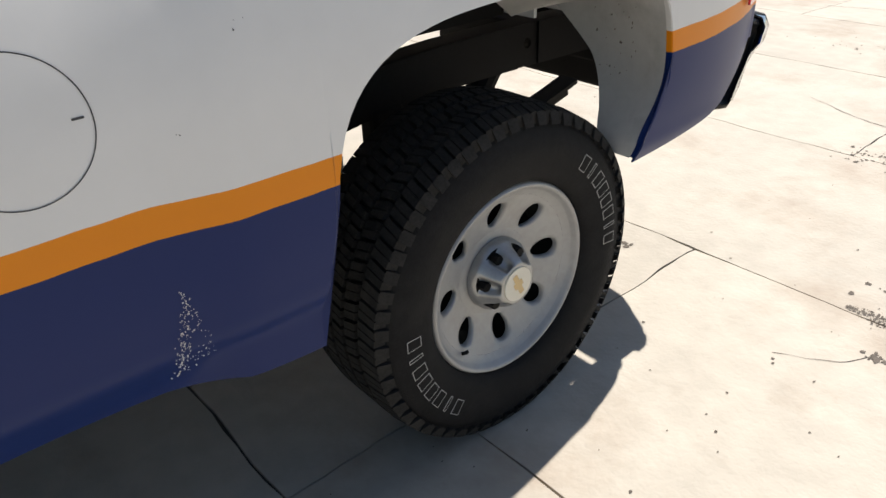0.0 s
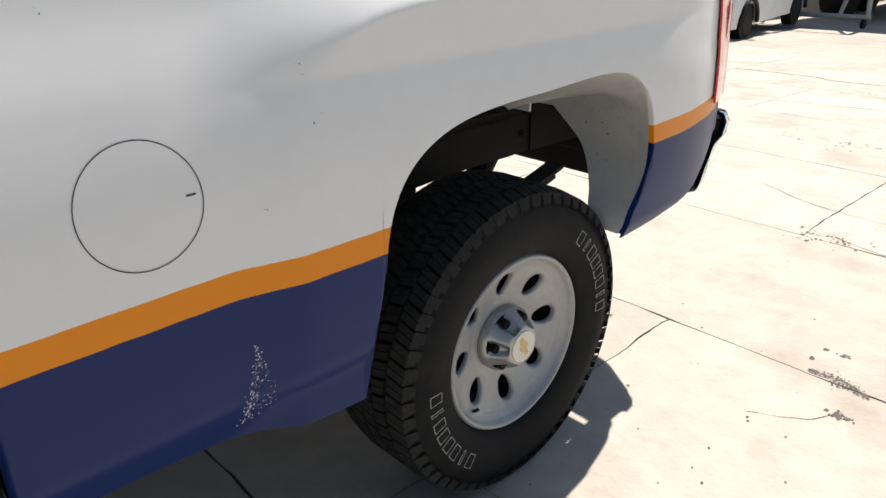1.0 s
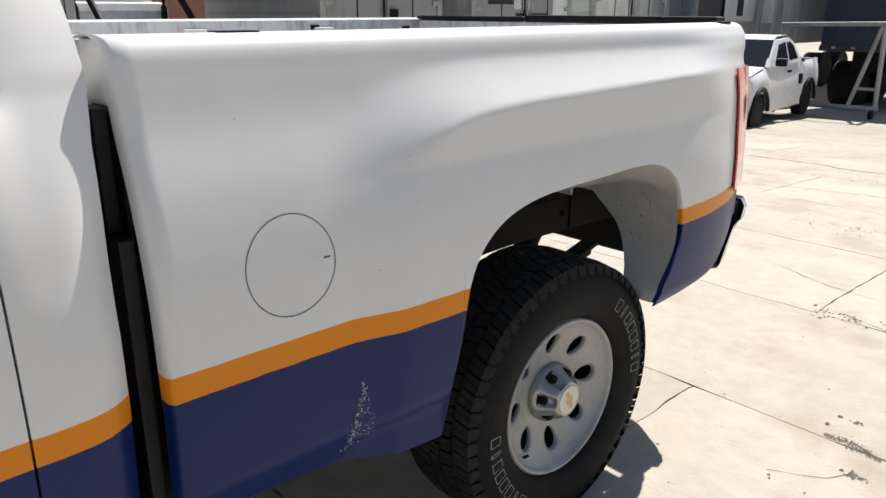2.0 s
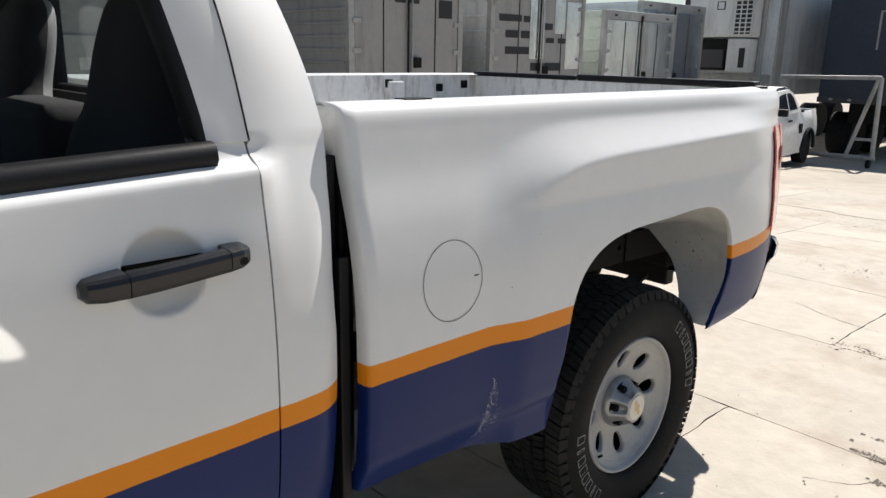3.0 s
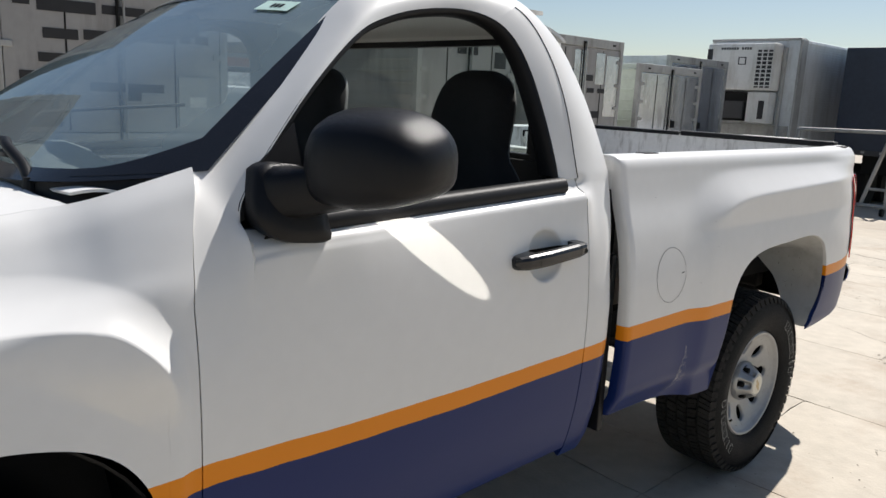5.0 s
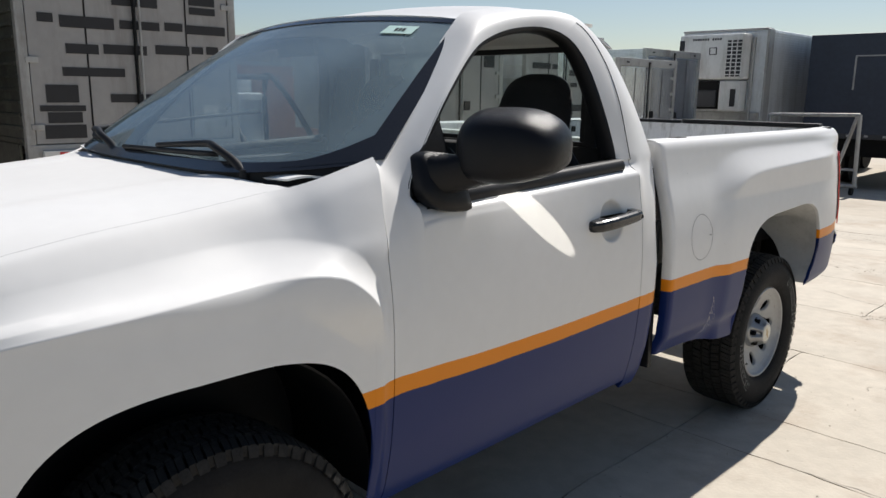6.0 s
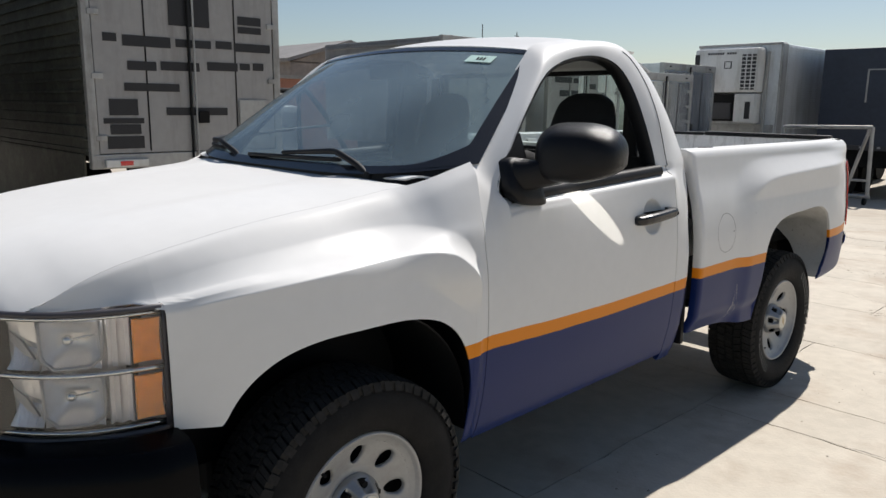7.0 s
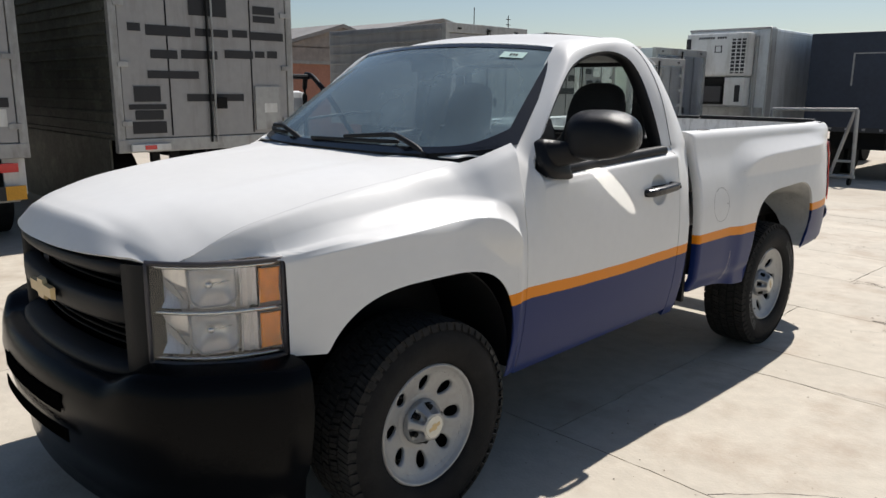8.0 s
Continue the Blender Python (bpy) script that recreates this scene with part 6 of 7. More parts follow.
xs = [-400, -200, -100, -60, -40, -28] + linspace(-20, 20, 41) + [28, 40, 60, 100, 200, 400]
ys_ = [-400, -200, -100, -60, -40, -28] + linspace(-20, 30, 51) + [38, 50, 70, 100, 200, 400]
vs = [Vector((x, y, ground_z(x, y) - 0.014)) for x in xs for y in ys_]
ground = mesh_part("ground", vs, grid_faces(len(xs), len(ys_)), EARTH)
tagged(ground, "pale dusty concrete yard with dirt in the joints", "ground", kind="structure")

# ---------------- parked trailers ----------------


def trailer(name, label, x_face, y0, y1, z0, z1, depth, face_mat, side_mat, rails=True, ribs=12, turn=0.0, undercut=True):
    """A box body whose door end looks along +x. Returns it and its ground height."""
    gz = ground_z(x_face, (y0 + y1) / 2)
    t = tagged(new(name), label, "trailer", "row of parked box trailers")
    x1 = x_face - depth
    bm = bmesh.new()
    box(bm, x1, x_face - 0.05, y0, y1, z0, z1, 0.02)
    part("body", bm, side_mat, t)
    f = 0.085
    for nm, b in (("corner_post", (x_face - 0.09, x_face, y0 - 0.006, y0 + f, z0 - 0.02, z1 + 0.004)), ("corner_post", (x_face - 0.09, x_face, y1 - f, y1 + 0.006, z0 - 0.02, z1 + 0.004)),
                  ("header", (x_face - 0.09, x_face + 0.004, y0 - 0.008, y1 + 0.008, z1 - 0.14, z1 + 0.012)), ("sill", (x_face - 0.09, x_face + 0.004, y0 - 0.008, y1 + 0.008, z0 - 0.14, z0 + 0.02))):
        box_part(nm, *b, ALU, t, 0.01)
    ym = (y0 + y1) / 2
    for a, b in ((y0 + f + 0.008, ym - 0.008), (ym + 0.008, y1 - f - 0.008)):
        d = box_part("door_leaf", x_face - 0.06, x_face - 0.012, a, b, z0 + 0.028, z1 - 0.148, face_mat, t, 0.008)
        for k in range(1, 2):
            yy = a + (b - a) * 0.52
            box_part("door_joint", x_face - 0.013, x_face - 0.006, yy - 0.008, yy + 0.008, z0 + 0.05, z1 - 0.18, DARKMETAL, d, 0)
        hy = a + 0.02 if a < ym - 0.1 else b - 0.02
        for zz in linspace(z0 + 0.2, z1 - 0.35, 4):
            box_part("hinge", x_face - 0.014, x_face + 0.012, hy - 0.06, hy + 0.06, zz - 0.03, zz + 0.03, ALU, d, 0.004)
    for yy in (ym - 0.035, ym + 0.035):
        bm = bmesh.new()
        tube(bm, (x_face + 0.02, yy, z0 - 0.05), (x_face + 0.02, yy, z1 - 0.05), 0.014, 8)
        part("lock_rod", bm, DARKMETAL if yy < ym else ALU, t)
    box_part("lock_handle", x_face + 0.01, x_face + 0.05, ym + 0.05, ym + 0.18, z0 + 0.36, z0 + 0.50, DARKMETAL, t)
    for s in (y0, y1):
        for k in range(ribs):
            zz = z0 + (z1 - z0) * (k + 0.5) / ribs
            sy = -1 if s == y0 else 1
            a, b = sorted((s - sy * 0.002, s + sy * 0.022))
            box_part("side_rib", x1 + 0.05, x_face - 0.10, a, b, zz - 0.018, zz + 0.018, side_mat, t, 0.006)
    for yy in linspace(y0 + 0.3, y1 - 0.3, 3):
        box_part("marker_lamp", x_face + 0.002, x_face + 0.016, yy - 0.04, yy + 0.04, z1 - 0.085, z1 - 0.055, DARKMETAL, t, 0.004)
    if undercut:
        # under-run bar, wheels and landing legs carry it
        box_part("underrun_bar", x_face - 0.25, x_face - 0.15, y0 + 0.1, y1 - 0.1, gz + 0.45, gz + 0.57, ALU, t)
        for yy in (y0 + 0.5, y1 - 0.5):
            box_part("bar_hanger", x_face - 0.24, x_face - 0.16, yy - 0.05, yy + 0.05, gz + 0.5, z0, DARKMETAL, t)
        for xx in (x_face - 1.2, x_face - 2.4):
            for yy in (y0 + 0.02, y1 - 0.52):
                g2 = ground_z(xx, ym)
                bm = bmesh.new()
                tube(bm, (xx, yy, g2 + 0.48), (xx, yy + 0.5, g2 + 0.48), 0.48, 28)
                part("tyre", bm, RUBBER, t)
        for yy in (y0 + 0.35, y1 - 0.35):
            bm = bmesh.new()
            box(bm, x1 + 1.4, x1 + 1.55, yy - 0.07, yy + 0.07, ground_z(x1 + 1.5, ym) - 0.01, z0 + 0.02)
            part("landing_leg", bm, DARKMETAL, t)
        box_part("chassis_beam", x1 + 0.3, x_face - 0.2, ym - 0.5, ym - 0.38, z0 - 0.22, z0, DARKMETAL, t)
        box_part("chassis_beam", x1 + 0.3, x_face - 0.2, ym + 0.38, ym + 0.5, z0 - 0.22, z0, DARKMETAL, t)
    return t


def bars(t, x, rows, material=None):
    """Flat painted-over patches on a trailer's door end: (y0, y1, z0, z1)."""
    for a, b, c, d in rows:
        box_part("overpainted_bar", x, x + 0.004, a, b, c, d, material or TAPE, t, 0.0)


tr_a = trailer("box_trailer", "grey box trailer with black overpainted bars on its doors", -6.0, -1.40, 0.99, 0.98, 3.55, 9.0, DOORGREY, DARKSIDE, ribs=20)
bars(tr_a, -6.008, [(-0.45, 0.05, 2.45, 2.86), (-1.20, -1.05, 2.23, 2.32), (-0.99, -0.44, 2.19, 2.31), (-0.38, 0.06, 2.21, 2.30), (0.12, 0.33, 2.22, 2.31), (0.36, 0.86, 2.20, 2.30),
                    (-0.95, -0.62, 1.93, 2.03), (-0.57, -0.10, 1.94, 2.04), (0.0, 0.40, 1.96, 2.06), (0.43, 0.57, 1.98, 2.06), (0.61, 0.76, 1.98, 2.07),
                    (-1.0, -0.36, 1.70, 1.79), (-1.18, -0.86, 1.43, 1.61), (-0.53, 0.24, 1.43, 1.52),
                    (-1.25, -0.80, 1.34, 1.40), (-1.18, -0.84, 1.22, 1.33), (-1.22, -0.81, 1.06, 1.20), (0.42, 0.74, 2.42, 2.50), (0.42, 0.74, 2.52, 2.62), (0.40, 0.74, 1.14, 1.22)])
box_part("side_skirt", -14.5, -6.25, -1.415, -1.385, 0.02, 1.0, DARKSIDE, tr_a, 0.01)
hatch = box_part("hatch", -6.008, -5.985, 0.40, 0.78, 1.06, 1.62, ALU, tr_a, 0.006, "small framed side hatch")
box_part("hatch_label", -5.985, -5.981, 0.53, 0.72, 1.28, 1.40, REEFERWHITE, hatch, 0)
lamp_box = box_part("tail_lamp_box", -5.99, -5.94, -1.27, -0.80, 0.86, 0.94, REEFERWHITE, tr_a, 0.006)
box_part("red_lens", -5.942, -5.932, -1.12, -0.98, 0.875, 0.925, REDLENS, tr_a, 0.003)

tr_0 = trailer("box_trailer", "grey box trailer with yellow and black bumper", -6.1, -4.86, -2.32, 0.98, 3.7, 9.0, DOORGREY, DARKSIDE, ribs=16)
bars(tr_0, -6.108, [(-2.9, -2.47, 1.38, 1.48), (-3.6, -3.0, 1.38, 1.48)])
box_part("reflective_panel", -6.112, -6.104, -3.2, -2.50, 1.18, 1.36, REEFERWHITE, tr_0, 0)
box_part("mud_flap", -6.20, -6.17, -2.58, -2.36, 0.44, 0.86, REEFERWHITE, tr_0, 0.004)
HAZARD = mat("hazard_yellow", (0.62, 0.30, 0.02), rough=0.5, var=0.15, scale=10)
for k in range(12):
    y = -4.8 + 0.2 * k
    box_part("hazard_board", -6.10, -6.06, y, y + 0.2, 0.40, 0.55, HAZARD if k % 2 else TAPE, tr_0, 0.003)
for y in (-4.5, -2.8):
    box_part("board_hanger", -6.16, -6.10, y - 0.04, y + 0.04, 0.42, 0.90, DARKMETAL, tr_0)
for y in (-4.7, -2.55):
    box_part("tail_lamp", -6.10, -6.04, y - 0.09, y + 0.09, 0.70, 0.80, REDLENS, tr_0, 0.008)

tr_b = trailer("box_trailer", "weathered grey box body with dark patches", -5.85, 3.75, 5.74, 0.95, 2.62, 3.1, DOORGREY, DOORGREY, ribs=10)
bars(tr_b, -5.858, [(3.95, 4.18, 2.20, 2.40), (4.50, 4.68, 2.15, 2.40), (4.74, 4.92, 2.15, 2.38), (5.28, 5.53, 1.98, 2.22)])
tr_c = trailer("box_trailer", "silver box trailer with peeling bright sheet and dark bars", -5.8, 6.27, 8.52, 0.85, 2.60, 6.0, DOORGREY, SIDEALU, ribs=8)
bars(tr_c, -5.808, [(6.45, 6.95, 2.0, 2.1), (7.0, 7.3, 2.0, 2.09), (6.6, 6.9, 1.76, 1.87), (6.95, 7.25, 1.76, 1.87), (6.6, 7.2, 1.52, 1.63), (7.5, 7.7, 1.9, 2.0), (7.55, 7.75, 1.70, 1.78), (7.85, 8.05, 1.70, 1.78), (7.2, 7.5, 1.27, 1.39), (7.55, 7.95, 1.27, 1.39)])
for a, b, c, d in ((7.15, 7.5, 1.45, 2.40), (7.75, 8.0, 1.85, 2.38), (8.05, 8.42, 1.3, 2.35)):
    box_part("bright_sheet", -5.809, -5.8035, a, b, c, d, BRIGHTALU, tr_c, 0)
tr_d = trailer("box_trailer", "small pale green box body with bright double doors", -5.8, 9.1, 11.35, 0.75, 2.28, 5.0, BRIGHTALU, PALEGREEN, ribs=8)
tr_e = trailer("box_trailer", "taller bright aluminium box body", -6.35, 11.0, 13.45, 0.7, 2.56, 5.0, BRIGHTALU, SIDEALU, ribs=8)

# refrigerated trailer, its nose towards the truck
reefer = tagged(new("refrigerated_trailer"), "white refrigerated trailer with cooling unit on its nose", "trailer", "row of parked box trailers")
RX0, RX1, RY, RZ0, RZ1 = -7.66, -5.42, 15.0, 0.72, 3.19
box_part("body", RX0, RX1, RY, RY + 10, RZ0, RZ1, SIDEALU, reefer, 0.06)
for k in range(40):
    zz = RZ0 + 0.12 + (RZ1 - RZ0 - 0.2) * k / 39
    box_part("side_rib", RX1 - 0.004, RX1 + 0.012, RY + 0.35, RY + 9.9, zz - 0.012, zz + 0.012, SIDEALU, reefer, 0.004)
for b in ((RX0, RX1, RY - 0.02, RY + 0.3, RZ1 - 0.03, RZ1 + 0.03), (RX1 - 0.03, RX1 + 0.03, RY - 0.02, RY + 0.32, RZ0, RZ1)):
    box_part("nose_trim", *b, ALU, reefer, 0.03)
unit = new("cooling_unit")
unit.parent = reefer
box_part("unit_top", RX0 + 0.14, RX1 - 0.38, RY - 0.42, RY, 1.98, 3.08, REEFERWHITE, unit, 0.06, "white cooling unit cover")
box_part("unit_left", RX0 + 0.14, RX0 + 0.42, RY - 0.40, RY, 1.22, 1.95, REEFERWHITE, unit, 0.02)
box_part("unit_right", RX1 - 0.95, RX1 - 0.42, RY - 0.40, RY, 1.22, 1.95, REEFERWHITE, unit, 0.02)
box_part("engine_bay", RX0 + 0.42, RX1 - 0.95, RY - 0.30, RY, 1.25, 1.95, DARKMETAL, unit, 0.01)
box_part("engine_block", RX0 + 0.55, RX1 - 1.05, RY - 0.36, RY - 0.2, 1.30, 1.72, TRIM, unit, 0.03)
box_part("door_slot", RX1 - 0.66, RX1 - 0.52, RY - 0.405, RY - 0.39, 1.32, 1.75, TAPE, unit, 0)
g = box_part("vent_grille", RX1 - 0.82, RX1 - 0.42, RY - 0.44, RY - 0.41, 2.05, 2.92, TAPE, unit, 0.0, "dark side air grille")
for k in range(9):
    zz = 2.10 + 0.095 * k
    box_part("vent_slat", RX1 - 0.83, RX1 - 0.41, RY - 0.455, RY - 0.438, zz - 0.012, zz + 0.012, REEFERWHITE, unit, 0)
for k in range(4):
    xx = RX1 - 0.82 + 0.133 * k
    box_part("vent_slat", xx - 0.012, xx + 0.012, RY - 0.458, RY - 0.438, 2.04, 2.93, REEFERWHITE, unit, 0)
box_part("vent_grille", RX0 + 0.15, RX0 + 0.28, RY - 0.432, RY - 0.40, 2.35, 2.95, TAPE, unit, 0)
for k in range(12):
    if k != 7:
        box_part("name_bar", RX0 + 0.50 + 0.065 * k, RX0 + 0.545 + 0.065 * k, RY - 0.426, RY - 0.418, 2.93, 2.985, TAPE, unit, 0)
box_part("logo_plate", RX1 - 1.28, RX1 - 1.08, RY - 0.426, RY - 0.418, 2.58, 2.76, TAPE, unit, 0)
box_part("logo_bar", RX1 - 1.25, RX1 - 1.11, RY - 0.429, RY - 0.425, 2.60, 2.74, REEFERWHITE, unit, 0)
box_part("hose_cover", RX1 - 0.36, RX1 - 0.28, RY - 0.08, RY, 0.9, 3.0, ALU, reefer, 0.02)
box_part("lower_nose", RX0 + 0.05, RX1 - 0.05, RY - 0.03, RY + 0.02, RZ0, 1.18, ALU, reefer, 0.01)
gz = ground_z(-6.5, 16)
for yy in (RY + 1.6,):
    for xx in (RX0 + 0.3, RX1 - 0.45):
        box_part("landing_leg", xx, xx + 0.15, yy, yy + 0.15, ground_z(xx, yy) - 0.01, RZ0 + 0.02, DARKMETAL, reefer)
for yy in (RY + 7.5, RY + 8.8):
    for xx in (RX0, RX1 - 0.55):
        bm = bmesh.new()
        tube(bm, (xx, yy, ground_z(xx, yy) + 0.5), (xx + 0.55, yy, ground_z(xx, yy) + 0.5), 0.5, 28)
        part("tyre", bm, RUBBER, reefer)

# dark navy trailer
navy = tagged(new("navy_trailer"), "dark navy box trailer standing on its wheels", "trailer", "row of parked box trailers")
NX0, NX1, NY, NZ0, NZ1 = -4.78, -2.25, 16.0, 0.66, 3.06
box_part("body", NX0, NX1, NY, NY + 11, NZ0, NZ1, NAVY, navy, 0.03)
box_part("panel_joint", NX0 + 1.05, NX0 + 1.09, NY - 0.012, NY + 0.01, NZ0 + 1.1, NZ1 - 0.5, ALU, navy, 0.004)
box_part("panel_joint", NX0 + 1.05, NX1 - 0.2, NY - 0.012, NY + 0.01, NZ1 - 0.53, NZ1 - 0.5, ALU, navy, 0.004)
box_part("lower_rail", NX0 - 0.01, NX1 + 0.01, NY - 0.02, NY + 0.1, NZ0 - 0.06, NZ0 + 0.06, TRIM, navy, 0.01)
for k in range(5):
    box_part("rail_lamp", NX0 + 0.25 + 0.4 * k, NX0 + 0.33 + 0.4 * k, NY - 0.03, NY - 0.018, NZ0 - 0.01, NZ0 + 0.04, ALU, navy, 0.004)
for yy in (NY + 1.2, NY + 2.5):
    for xx in (NX0 + 0.02, NX1 - 0.57):
        bm = bmesh.new()
        tube(bm, (xx, yy, ground_z(xx, yy) + 0.5), (xx + 0.55, yy, ground_z(xx, yy) + 0.5), 0.5, 28)
        part("tyre", bm, RUBBER, navy)
box_part("chassis_beam", NX0 + 0.6, NX1 - 0.6, NY + 0.3, NY + 10, NZ0 - 0.5, NZ0, DARKMETAL, navy)

# tube barrier on small wheels
rack = tagged(new("tube_barrier"), "grey steel tube barrier standing on small castors", "barrier")
BYY = 13.9


def bp(x, z):
    return (x, BYY, ground_z(x, BYY) + z)


for nm, a, b, r in (("top_bar", bp(-4.75, 1.72), bp(-2.85, 1.72), 0.04), ("base_bar", bp(-4.75, 0.20), bp(-2.75, 0.20), 0.045), ("post", bp(-2.85, 1.72), bp(-2.80, 0.18), 0.045),
                    ("brace", bp(-2.9, 1.68), bp(-3.28, 0.22), 0.04), ("post", bp(-4.75, 1.72), bp(-4.75, 0.2), 0.045), ("cross_bar", bp(-3.2, 0.55), bp(-2.82, 0.55), 0.03)):
    bm = bmesh.new()
    tube(bm, a, b, r, 10)
    part(nm, bm, ALU, rack)
for x in (-2.85, -4.7):
    p = bp(x, 0.085)
    bm = bmesh.new()
    tube(bm, (x - 0.03, BYY, p[2]), (x + 0.03, BYY, p[2]), 0.085, 14)
    tube(bm, (x, BYY, p[2] + 0.02), (x, BYY, p[2] + 0.14), 0.02, 8)
    part("castor", bm, DARKMETAL, rack)

# ---------------- far buildings ----------------
def shed(name, label, x, y0, y1, depth, eave, ridge, wall, roof):
    t = tagged(new(name), label, "building")
    gz = ground_z(x, y0)
    box_part("wall", x - depth, x, y0, y1, gz - 0.1, eave, wall, t, 0.0)
    ym = (y0 + y1) / 2
    bm = bmesh.new()
    vv = [bm.verts.new(p) for p in ((x + 0.4, y0 - 0.4, eave - 0.05), (x + 0.4, ym, ridge), (x + 0.4, y1 + 0.4, eave - 0.05), (x + 0.4, y1 + 0.4, eave + 0.15), (x + 0.4, ym, ridge + 0.2), (x + 0.4, y0 - 0.4, eave + 0.15))]
    ww = [bm.verts.new((x - depth, v.co.y, v.co.z)) for v in vv]
    bm.faces.new(vv)
    bm.faces.new(list(reversed(ww)))
    for k in range(6):
        bm.faces.new((vv[k], vv[(k + 1) % 6], ww[(k + 1) % 6], ww[k]))
    part("roof", bm, roof, t)
    bm = bmesh.new()
    pp = [bm.verts.new(p) for p in ((x, y0, eave - 0.05), (x, y1, eave - 0.05), (x, ym, ridge))]
    qq = [bm.verts.new((p.co.x - 0.2, p.co.y, p.co.z)) for p in pp]
    bm.faces.new(pp)
    bm.faces.new(list(reversed(qq)))
    for k in range(3):
        bm.faces.new((pp[k], pp[(k + 1) % 3], qq[(k + 1) % 3], qq[k]))
    part("gable", bm, wall, t)
    return t


shed("warehouse", "brown warehouse with low pitched roof", -35, 19.5, 27.5, 14, 3.9, 5.1, SHEDWALL, SHEDROOF)
shed("warehouse", "long brown warehouse with pitched roof and red wall", -36, 22.2, 43.5, 16, 4.2, 6.1, SHEDWALL, SHEDROOF)
bw = tagged(new("brick_building"), "low red brick building with flat roof", "building")
box_part("wall", -30, -26, 9.0, 22.0, ground_z(-26, 15) - 0.1, 2.6, BRICKRED, bw, 0)
box_part("parapet", -30.1, -25.9, 8.9, 22.1, 2.6, 2.75, SHEDROOF, bw, 0)
for x, y, z in ((-35, 36.9, 7.4), (-35, 40.75, 7.1)):
    m = tagged(new("antenna_mast"), "thin steel antenna mast on a roof", "mast")
    bm = bmesh.new()
    tube(bm, (x - 1.5, y, 3.0), (x - 1.5, y, z), 0.035, 6)
    if z < 7.2:
        for k in (0.3, 0.7):
            tube(bm, (x - 1.5, y - 0.25, z - k), (x - 1.5, y + 0.25, z - k), 0.03, 6)
    part("pole", bm, TRIM, m)

# white truck with black roll bars, far between the trailers
hauler = tagged(new("flatbed_truck"), "white cab truck with black roll bars behind the trailers", "truck")
HG = ground_z(-8.9, 2.9)
box_part("cab", -10.6, -8.9, 1.7, 3.2, HG + 0.55, HG + 1.75, WHITE, hauler, 0.12)
box_part("cab_roof", -10.3, -9.2, 1.8, 3.1, HG + 1.70, HG + 2.0, WHITE, hauler, 0.10)
box_part("side_window", -10.1, -9.35, 1.69, 3.21, HG + 1.35, HG + 1.68, GLOSSBLACK, hauler, 0.03)
box_part("load_bed", -8.9, -6.9, 1.75, 3.15, HG + 0.7, HG + 0.95, WHITE, hauler, 0.03)
for yy in (1.85, 3.05):
    vs, fs = sweep(curve_pts([(-8.75, yy, HG + 0.9), (-8.75, yy, HG + 1.9), (-8.55, yy, HG + 2.02), (-7.9, yy, HG + 1.55), (-7.3, yy, HG + 0.95)], 24), 0.045, 8)
    mesh_part("roll_bar", vs, fs, BLACK, hauler)
    for xx in (-10.0, -7.6):
        bm = bmesh.new()
        tube(bm, (xx, yy - 0.12, HG + 0.42), (xx, yy + 0.12, HG + 0.42), 0.42, 24)
        part("wheel", bm, RUBBER, hauler)
bm = bmesh.new()
tube(bm, (-8.6, 1.85, HG + 2.0), (-8.6, 3.05, HG + 2.0), 0.045, 8)
part("cross_bar", bm, BLACK, hauler)
box_part("chassis", -10.4, -6.9, 2.1, 2.8, HG + 0.45, HG + 0.72, DARKMETAL, hauler)
# ---------------- small white pickup in the yard ----------------
mini = tagged(new("compact_pickup"), "small white pickup with black wheel arch trims", "pickup truck")
MC, MYAW = Vector((-4.42, 11.75, 0)), -6.5
MM = pose(MC.x, MC.y, ground_z(MC.x, MC.y), 0, 0, -MYAW)


def mini_part(name, vs, fs, material, label="", shade=True, parent=None):
    return mesh_part(name, [MM @ Vector(v) for v in vs], fs, material, parent or mini, label, shade)


def mini_box(name, b, material, bevel=0.01, parent=None):
    bm = bmesh.new()
    box(bm, *b, bevel, MM)
    return part(name, bm, material, parent or mini)


# side silhouette, nose at -y: lower body and cab
LOW = [(-2.05, 0.30), (-2.10, 0.55), (-2.02, 0.78), (-1.85, 0.86), (-1.0, 0.98), (-0.2, 1.0), (0.9, 1.0), (2.0, 1.02), (2.1, 0.9), (2.1, 0.42), (1.9, 0.30)]
CABT = [(-1.02, 0.97), (-0.42, 1.40), (-0.25, 1.46), (0.25, 1.48), (0.48, 1.44), (0.72, 1.2), (0.92, 1.0)]


def mini_arch(y):
    for c in (-1.28, 1.30):
        if abs(y - c) < 0.37:
            return 0.28 + math.sqrt(max(0.0, 0.37 ** 2 - (y - c) ** 2))
    return 0.0


